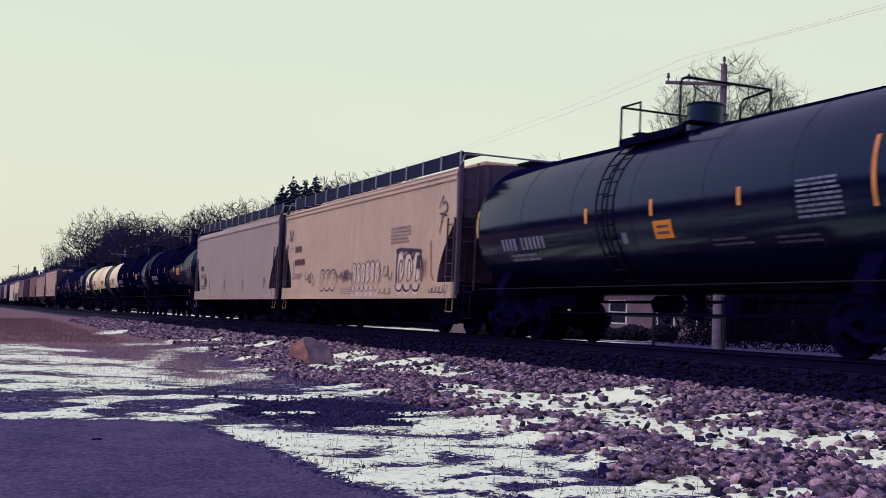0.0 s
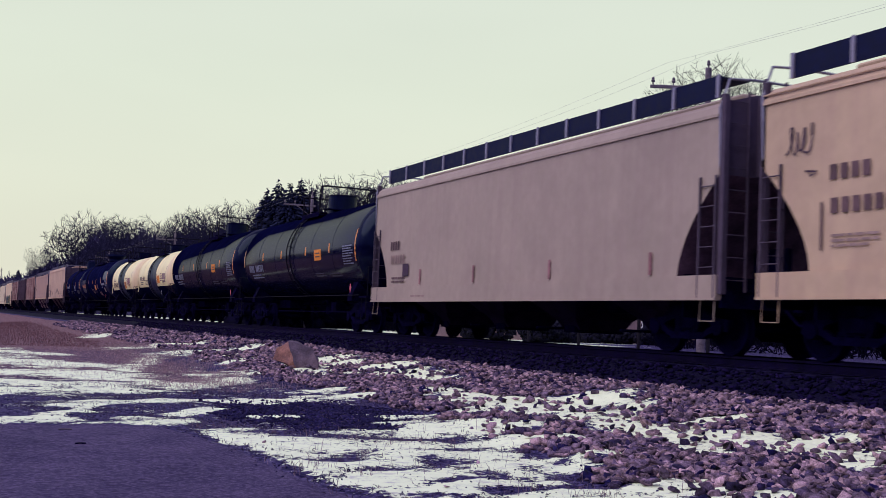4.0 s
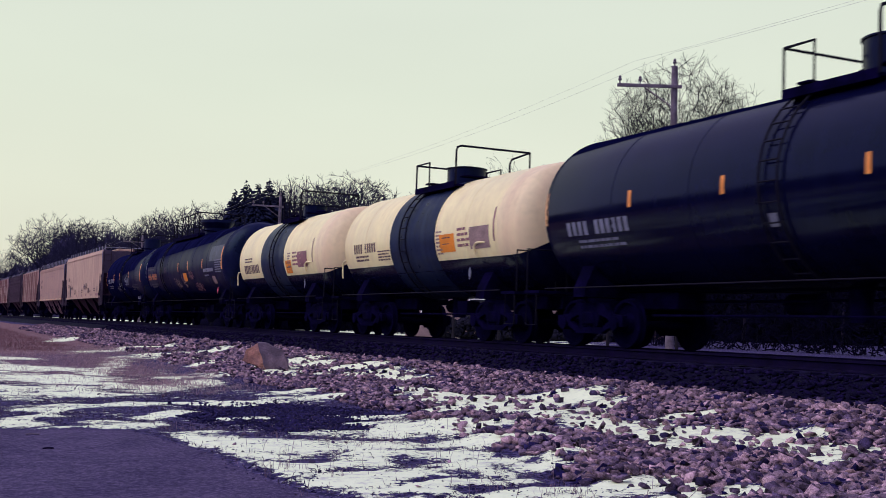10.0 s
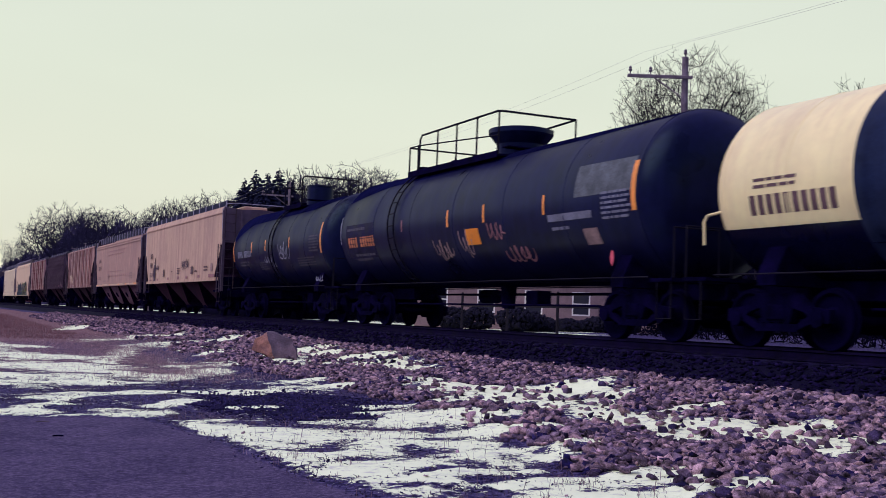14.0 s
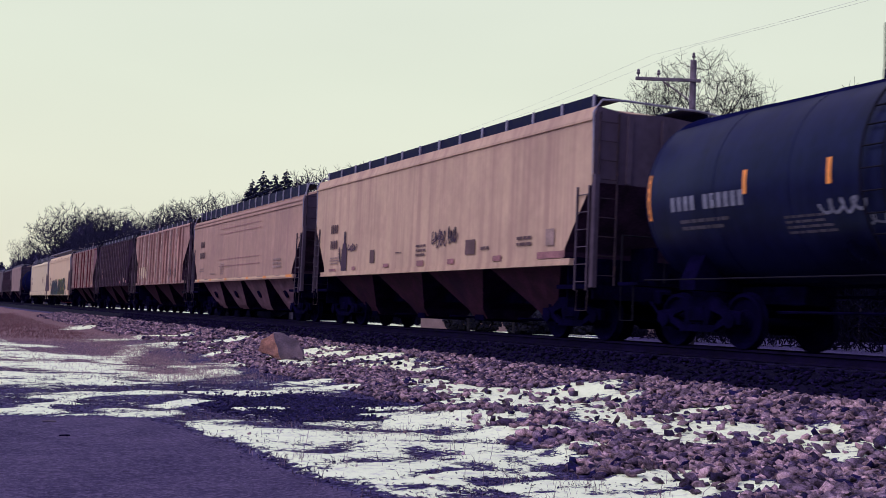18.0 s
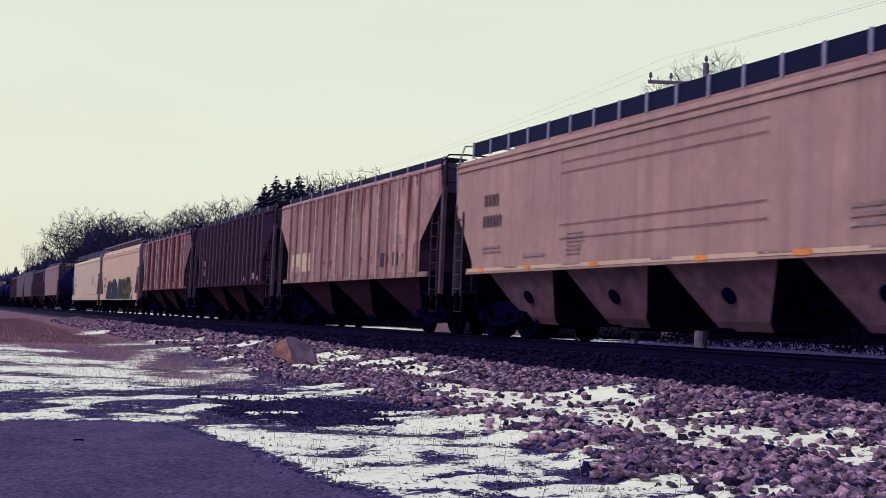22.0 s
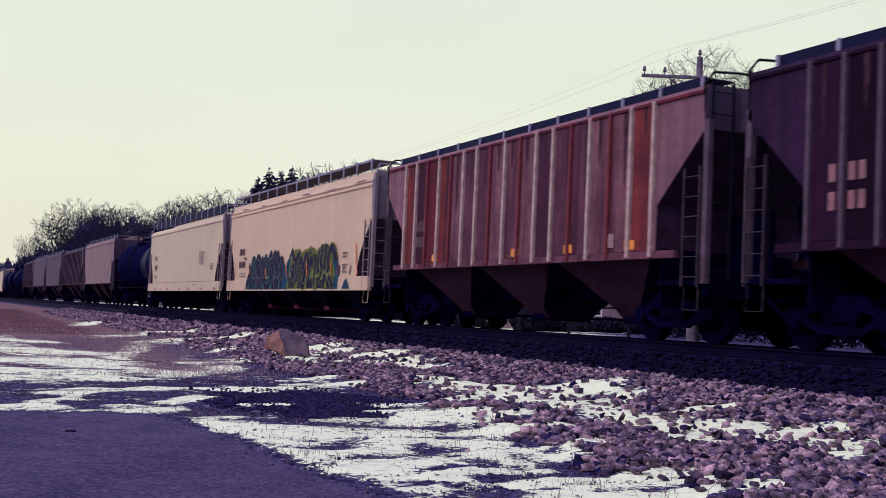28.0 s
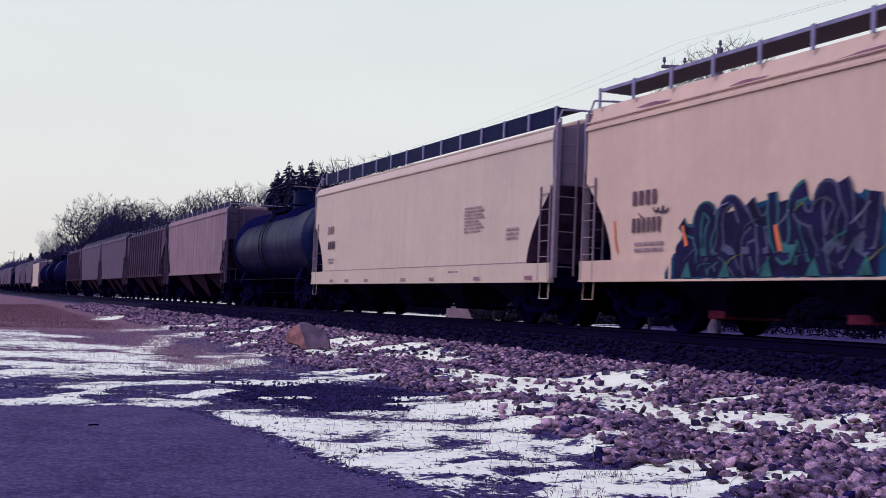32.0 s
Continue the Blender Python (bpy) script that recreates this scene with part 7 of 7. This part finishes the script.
tag(car_j, "graffiti_tag", m_tag_dark, SIDE, [scribble(rng_b, -0.95, 1.98, 0.75, 0.5, 4), scribble(rng_b, -1.0, 2.15, 0.7, 0.3, 4), scribble(rng_b, -1.85, 1.98, 0.5, 0.58, 4), scribble(rng_b, -1.9, 2.1, 0.45, 0.4, 3)], 0.055, "dark scribbled tags")
for y, z, w, h, m in ((3.1, 1.94, 0.34, 0.36, m_stencil_dark), (-3.08, 1.96, 0.50, 0.34, m_stencil_dark), (2.05, 1.66, 0.38, 0.10, m_tag_rose), (-2.06, 1.66, 0.38, 0.12, m_tag_rose), (-4.43, 1.66, 0.42, 0.12, m_tag_rose),
                      (-6.75, 1.66, 1.1, 0.14, m_tag_rose), (4.55, 1.64, 0.3, 0.10, m_tag_rose), (6.4, 1.62, 0.6, 0.08, m_tag_rose), (-6.7, 2.02, 0.34, 0.34, m_stencil_faint), (-0.25, 1.66, 0.42, 0.14, m_tag_rose)):
    sign(car_j, "reflector" if h < 0.2 else "stencil_panel", SIDE, y, z, w, h, m, "worn stencilled panel")
for y, z, w, h in ((0.05, 1.82, 0.6, 0.34), (-3.6, 1.84, 0.55, 0.14), (-5.3, 1.86, 0.65, 0.26), (1.4, 1.95, 0.4, 0.06)):
    small_print(car_j, SIDE, y, z, w, h, max(1, int(h / 0.09)), m_stencil_dark)

# dusty tan hopper
mark(car_k, SIDE, 6.55, 2.98, 0.26, "XXXX", m_stencil_dark, 0.72)
mark(car_k, SIDE, 6.6, 2.50, 0.26, "XXXXXX", m_stencil_dark, 0.62)
small_print(car_k, SIDE, 6.6, 1.88, 0.9, 0.2, 2, m_stencil_faint)
small_print(car_k, SIDE, 4.6, 1.72, 1.2, 0.12, 1, m_stencil_faint)
small_print(car_k, SIDE, 2.8, 1.72, 0.7, 0.5, 6, m_stencil_faint)
bm = bmesh.new()
rect(bm, flat_side(HALF + 0.008), 7.3, -7.3, 1.49, 1.565, 0.003)
part("sill_stripe", bm, m_cream, car_k, "pale stripe along the sill")
for y, w in ((6.6, 0.3), (4.35, 0.25), (1.7, 0.3), (-1.6, 0.3), (-4.0, 0.4), (-6.95, 0.7)):
    sign(car_k, "reflector", flat_side(HALF + 0.02), y, 1.52, w, 0.09, m_orange, "orange sill reflector")
for y, w in ((5.4, 0.7), (2.9, 0.8), (-0.2, 0.6), (-3.0, 0.9), (-5.3, 0.6)):
    small_print(car_k, flat_side(HALF + 0.02), y, 1.52, w, 0.07, 1, m_stencil_faint, seed=int(y * 10) + 90)
bm = bmesh.new()
for z in (3.62, 3.40, 2.34, 2.06):
    rect(bm, SIDE, 3.1, -3.2, z, z + 0.022)
part("panel_outline", bm, m_tag_rose, car_k, "faint outline of a large panel")
small_print(car_k, SIDE, -4.9, 1.8, 1.2, 0.4, 3, m_stencil_faint, seed=15)

# ribbed hoppers
def runs(car, count, y0, y1, top, longest, material, seed, label):
    """Tapering runs of rust and grime that hang from the eave."""
    rng = random.Random(seed)
    for i in range(count):
        y = y0 + (y1 - y0) * (i + rng.uniform(0.1, 0.9)) / count
        size, w = longest * rng.uniform(0.25, 1.0), rng.uniform(0.03, 0.10)
        bm = bmesh.new()
        rows, prev = 6, None
        for k in range(rows + 1):
            u = k / rows
            half = w * (1 - u) ** 0.7 * rng.uniform(0.7, 1.15) + 0.004
            q = [bm.verts.new(SIDE(y + rng.uniform(-0.01, 0.01) + d * half, top - size * u, -0.006 + 0.0002 * i)) for d in (1, -1)]
            if prev:
                bm.faces.new((prev[0], prev[1], q[1], q[0]))
            prev = q
        part("rust_run", bm, material, car, label)


runs(car_l, 22, 5.6, -6.0, 4.18, 1.1, m_rust_run, 5, "rust run below the eave")
runs(car_l, 9, 5.0, -5.8, 2.1, 0.55, m_rust_run, 6, "rust run above the sill")
runs(car_n, 16, 5.6, -5.8, 4.18, 1.6, m_grime_run, 7, "dark grime run below the eave")
runs(car_m, 12, 5.4, -5.6, 4.18, 1.2, m_grime_run, 8, "dark grime run below the eave")
sign(car_l, "repaint_patch", SIDE, 4.45, 2.12, 2.1, 0.62, m_pale, "pale repainted patch", 0.003)
mark(car_l, SIDE, 5.4, 1.75, 0.24, "XXXXXX", m_stencil_faint, 0.72)
for y in (-3.35, -4.25):
    sign(car_l, "stencil_panel", SIDE, y, 1.97, 0.42, 0.38, m_tag_dark, "small black panel")
small_print(car_l, SIDE, -4.0, 2.35, 0.7, 0.3, 3, m_stencil_faint)
for y in (-5.55, -1.3):
    sign(car_l, "rust_run", SIDE, y, 2.0, 0.12, 0.7, m_tag_rose, "orange rust run")
for car in (car_m, car_n):
    for y in (-4.93, -2.79, -0.59, 3.6):
        sign(car, "reflector", SIDE, y, 1.70, 0.32, 0.17, m_orange if car is car_n else m_tag_rose, "orange reflector")
    sign(car, "stencil_panel", SIDE, -4.26, 1.80, 0.32, 0.26, m_stencil_faint, "small framed notice")
    mark(car, SIDE, 5.0, 2.4, 0.26, "XXXX", m_tag_rose if car is car_m else m_stencil_dark)
    mark(car, SIDE, 5.0, 2.0, 0.26, "XXXX", m_tag_rose if car is car_m else m_stencil_dark)
# cream hopper with the large mural
rng_o = random.Random(3)


def mass(car, name, material, label, y0, y1, tops, off, seed, low=0.93, jag=0.10):
    """A sprayed area with a ragged upper edge that follows the given heights."""
    rng = random.Random(seed)
    bm = bmesh.new()
    n = max(8, int(abs(y1 - y0) / 0.09))
    prev = None
    for i in range(n + 1):
        u = i / n
        k = u * (len(tops) - 1)
        j = min(int(k), len(tops) - 2)
        top = tops[j] + (tops[j + 1] - tops[j]) * (k - j) + rng.uniform(-jag, jag)
        y = y0 + (y1 - y0) * u + rng.uniform(-0.03, 0.03)
        q = [bm.verts.new(DEEP(y, z, off)) for z in (low + rng.uniform(0, 0.02), *((1.315, 1.318) if low < 1.3 < top - 0.02 else ()), top)]
        if prev and len(prev) == len(q):
            for c in range(len(q) - 1):
                bm.faces.new((prev[c], q[c], q[c + 1], prev[c + 1]))
        prev = q
    return part(name, bm, material, car, label)


mass(car_o, "graffiti_blue", m_tag_blue, "teal sprayed cloud behind the letters", 5.25, 0.0, (1.1, 1.8, 2.1, 2.0, 2.05, 2.15, 2.0, 2.1, 2.25, 2.1, 1.7), 0.004, 1, jag=0.07)
mass(car_o, "graffiti_blue", m_tag_blue, "teal sprayed flames at the end of the mural", 0.0, -0.6, (1.6, 2.0, 2.3), 0.004, 8, jag=0.06)
mass(car_o, "graffiti_blue", m_tag_blue, "teal sprayed flames at the end of the mural", -4.3, -5.75, (2.35, 2.3, 2.1, 1.95, 1.8, 1.85, 1.2), 0.004, 2, jag=0.10)
mass(car_o, "graffiti_shade", m_tag_navy, "navy sprayed shadow of merged letters", 5.0, 0.3, (1.5, 1.9, 2.05, 1.98, 2.05, 2.12, 2.0, 2.08, 2.2, 1.7), 0.006, 3, 0.95, 0.05)
mass(car_o, "graffiti_yellow", m_tag_yellow, "yellow-green sprayed backing of the letters", -0.45, -5.3, (1.7, 2.25, 2.3, 2.2, 2.3, 2.35, 2.2, 2.35, 2.4, 2.1, 1.4), 0.006, 4, 0.95, 0.04)

mass(car_o, "graffiti_shade", m_tag_navy, "navy sprayed body of the larger letters", -0.62, -5.0, (1.6, 2.1, 2.15, 1.95, 2.1, 2.2, 2.0, 2.2, 2.25, 1.9, 1.4), 0.0072, 5, 0.97, 0.07)

# strokes of the large letters, in shares of their width and height
FORMS = [
    [[(0.1, 0.0), (0.3, 0.5), (0.05, 0.8), (0.45, 1.0), (0.6, 0.6), (0.4, 0.2)], [(0.6, 0.6), (0.85, 0.62), (1.0, 0.75)]],
    [[(0.0, 0.9), (0.4, 0.7), (0.3, 0.2), (0.7, 0.0), (1.0, 0.3)], [(0.4, 0.7), (0.65, 0.78), (0.9, 1.0)]],
    [[(0.15, 1.0), (0.2, 0.4), (0.55, 0.15), (0.75, 0.5), (0.6, 0.9), (1.0, 1.0)], [(0.75, 0.5), (0.9, 0.35), (0.95, 0.1)]],
    [[(0.0, 0.2), (0.35, 0.35), (0.6, 0.0)], [(0.2, 1.0), (0.25, 0.7), (0.35, 0.35)], [(0.55, 1.0), (0.75, 0.55), (0.5, 0.45)]],
    [[(0.0, 0.6), (0.3, 0.95), (0.55, 0.5), (0.3, 0.05)], [(0.55, 0.5), (0.85, 0.85), (1.0, 0.2)]],
]
lift = 0.008


def letter(form, y, z, w, h, edge, edge_w, fill_w, label):
    """One large sprayed letter: a broad edge and a navy stroke over it."""
    global lift
    for material, width, what in ((edge, edge_w, "sprayed edge of " + label), (m_tag_navy, fill_w, "navy stroke of " + label)):
        for stroke in form:
            lift += 0.0004
            pts = fine([(y - u * w, z + v * h) for u, v in stroke])
            tag(car_o, "graffiti_stroke", material, DEEP, [pts], width, what, lift)


def turned(form, flip, tip_over):
    """A form mirrored or stood on its head, so that the letters only look like letters."""
    return [[(1 - u if flip else u, 1 - v if tip_over else v) for u, v in stroke] for stroke in form]


for k, (y, w, top) in enumerate(((4.85, 1.0, 2.2), (4.1, 0.9, 2.28), (3.45, 1.0, 2.15), (2.65, 0.9, 2.25), (1.95, 0.95, 2.3), (1.3, 0.9, 2.38))):
    letter(turned(FORMS[(0, 1, 3, 2, 0, 4)[k]], k % 2 == 0, k in (1, 2, 5)), y, 1.02, w, top - 1.02, m_tag_slate if k % 3 else m_tag_sea, 0.34, 0.22, "the smaller letters")
for k, (y, w, top) in enumerate(((-0.6, 1.05, 2.3), (-1.35, 0.95, 2.2), (-2.15, 1.0, 2.3), (-2.9, 1.0, 2.18), (-3.65, 0.95, 2.36), (-4.3, 1.0, 2.3))):
    letter(turned(FORMS[(1, 2, 4, 0, 3, 1)[k]], k in (0, 3, 4), k % 2 == 1), y, 1.0, w, top - 1.0, m_tag_yellow, 0.43, 0.29, "the larger letters")
thin = (m_tag_slate, m_tag_sea, m_tag_white, m_tag_yellow)
for i in range(26):
    y = 4.7 - i * 0.385
    lift += 0.0002
    z = 1.0 + rng_o.uniform(0, 1.0)
    tag(car_o, "graffiti_line", thin[i % 4], DEEP, [fine([(y, z), (y - rng_o.uniform(0.05, 0.2), z + 0.12), (y - rng_o.uniform(0.2, 0.4), z + rng_o.uniform(0.05, 0.3))])], rng_o.uniform(0.018, 0.035), "thin sprayed highlight", lift)
for y, z0, z1 in ((4.72, 1.5, 1.85), (2.35, 1.34, 1.75), (-0.22, 1.34, 1.80), (-2.52, 1.38, 1.85), (-4.95, 1.4, 1.8)):
    lift += 0.0002
    tag(car_o, "graffiti_accent", m_tag_orange, DEEP, [[(y + 0.06, z1), (y, (z0 + z1) / 2), (y - 0.07, z0)]], 0.10, "orange sprayed slash", lift)
for i in range(10):
    y = 4.6 - i * 1.02
    bm = bmesh.new()
    bm.faces.new([bm.verts.new(DEEP(y + a, b, 0.030)) for a, b in ((0.16, 0.96), (-0.14, 0.96), (-0.02, 1.24))])
    part("graffiti_spike", bm, m_tag_yellow if i > 4 else m_tag_sea, car_o, "sprayed spike on the sill")
bm = bmesh.new()
bm.faces.new([bm.verts.new(DEEP(-6.37 + a, b, 0.012)) for a, b in ((0.33, 0.95), (-0.33, 0.95), (-0.22, 1.10), (-0.05, 1.26), (0.12, 1.20))])
part("graffiti_spike", bm, m_tag_blue, car_o, "teal sprayed corner shape on the sill")
tag(car_o, "graffiti_accent", m_tag_orange, DEEP, [[(-7.03, 2.29), (-7.10, 1.9), (-7.25, 1.34)]], 0.09, "long orange sprayed slash")
tag(car_o, "graffiti_accent", m_tag_orange, DEEP, [[(7.0, 2.05), (6.95, 1.7), (6.85, 1.45)]], 0.07, "orange sprayed slash")
for y, z, m in ((-5.43, 1.84, m_tag_dark), (-6.63, 1.51, m_tag_blue)):
    tag(car_o, "graffiti_accent", m, DEEP, [[(y - 0.06, z + 0.13), (y + 0.06, z - 0.13)]], 0.08, "short dark sprayed dash")
mark(car_o, DEEP, 6.4, 2.30, 0.26, "XXXX", m_stencil_dark, 0.80)
mark(car_o, DEEP, 6.4, 1.80, 0.26, "XXXXXX", m_stencil_dark, 0.62)
small_print(car_o, DEEP, 6.3, 1.42, 1.0, 0.22, 2, m_stencil_faint)
small_print(car_o, DEEP, -5.9, 1.88, 0.42, 0.2, 2, m_stencil_dark)
small_print(car_o, DEEP, -5.9, 1.42, 0.42, 0.3, 4, m_stencil_dark)
sign(car_o, "stencil_panel", DEEP, -5.52, 1.53, 0.35, 0.3, m_tag_dark, "small dark panel")
tag(car_o, "graffiti_tag", m_tag_dark, DEEP, [scribble(rng_o, 5.7, 2.1, 0.4, 0.15, 3), [(6.2, 2.15), (6.05, 2.05)]], 0.06, "small dark tag")
roof_run = [(-7.2 + i * 1.3, 4.08 + 0.03 * math.sin(i * 2)) for i in range(12)]
for y, z in roof_run[::2]:
    bm = bmesh.new()
    blob(bm, SIDE, y, z, 0.5, 0.035, 0.012, int(y * 10) + 400)
    part("rust_patch", bm, m_tag_rose, car_o, "rosy rust along the roof edge")

# pale hopper
small_print(car_p, DEEP, -4.0, 2.1, 1.15, 0.65, 8, m_stencil_faint, seed=21)
small_print(car_p, DEEP, -6.3, 1.85, 0.6, 0.3, 3, m_stencil_faint)
mark(car_p, DEEP, 6.85, 2.55, 0.24, "XXXX", m_stencil_faint)
mark(car_p, DEEP, 6.75, 2.04, 0.26, "XXXX", m_stencil_dark)
small_print(car_p, DEEP, 6.7, 1.56, 0.6, 0.2, 2, m_stencil_faint)
for y, m in ((-7.5, m_tag_rose), (-0.2, m_stencil_faint), (2.8, m_stencil_faint), (-2.2, m_stencil_faint), (4.6, m_stencil_faint), (-4.9, m_stencil_faint), (6.1, m_stencil_faint)):
    sign(car_p, "sill_plate", DEEP, y, 1.0, 0.35, 0.09, m, "worn sill plate", 0.02)
small_print(car_p, DEEP, -3.2, 1.12, 0.6, 0.1, 1, m_stencil_faint)
bm = bmesh.new()
rect(bm, SIDE, 7.0, -7.3, 1.32, 1.345, 0.004)
part("sill_line", bm, m_stencil_faint, car_p, "dark line above the sill")

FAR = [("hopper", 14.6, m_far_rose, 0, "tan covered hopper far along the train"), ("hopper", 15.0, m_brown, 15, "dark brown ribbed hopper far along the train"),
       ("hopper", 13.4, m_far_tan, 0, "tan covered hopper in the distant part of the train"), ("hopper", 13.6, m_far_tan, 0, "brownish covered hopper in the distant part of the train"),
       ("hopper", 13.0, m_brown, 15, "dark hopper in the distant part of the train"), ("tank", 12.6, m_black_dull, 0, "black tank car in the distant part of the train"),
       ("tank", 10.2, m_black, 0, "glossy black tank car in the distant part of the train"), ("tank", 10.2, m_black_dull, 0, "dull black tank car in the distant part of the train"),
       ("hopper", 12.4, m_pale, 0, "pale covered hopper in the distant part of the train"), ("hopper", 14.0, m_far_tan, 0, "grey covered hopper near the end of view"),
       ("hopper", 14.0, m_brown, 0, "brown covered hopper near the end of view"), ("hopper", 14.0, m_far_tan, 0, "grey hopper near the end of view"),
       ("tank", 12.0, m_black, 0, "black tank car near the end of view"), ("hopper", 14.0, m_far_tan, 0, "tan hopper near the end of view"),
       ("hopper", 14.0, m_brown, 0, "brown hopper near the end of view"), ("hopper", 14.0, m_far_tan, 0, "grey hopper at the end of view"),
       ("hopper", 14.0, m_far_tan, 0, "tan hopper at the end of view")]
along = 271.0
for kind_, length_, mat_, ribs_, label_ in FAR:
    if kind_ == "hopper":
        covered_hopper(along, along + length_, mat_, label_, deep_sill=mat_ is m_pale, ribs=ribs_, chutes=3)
        along += length_ + 1.0
    else:
        tank_car(along + 1.0, along + length_ - 0.2, 1.53, 2.55, mat_, label_, plat=(0.7, -1.2), dome=-0.4)
        along += length_ + 1.6


def motions():
    times = [0, 4, 8, 12, 16, 20, 24, 28, 32]
    for car, at0 in CARS:
        walk(car, [(t, pose(TRACK_X, at0 - travelled(t), 0)) for t in times])
    step = 0.1
    for ob, y in WHEELS:
        if ob.parent in [c for c, at0 in CARS if at0 < 290]:
            rows = []
            t = 0.0
            while t < 32.0001:
                rows.append((t, Matrix.Translation((0, y, 0.457)) @ Matrix.Rotation(travelled(t) / 0.457, 4, "X")))
                t += step
            walk(ob, rows)


motions()
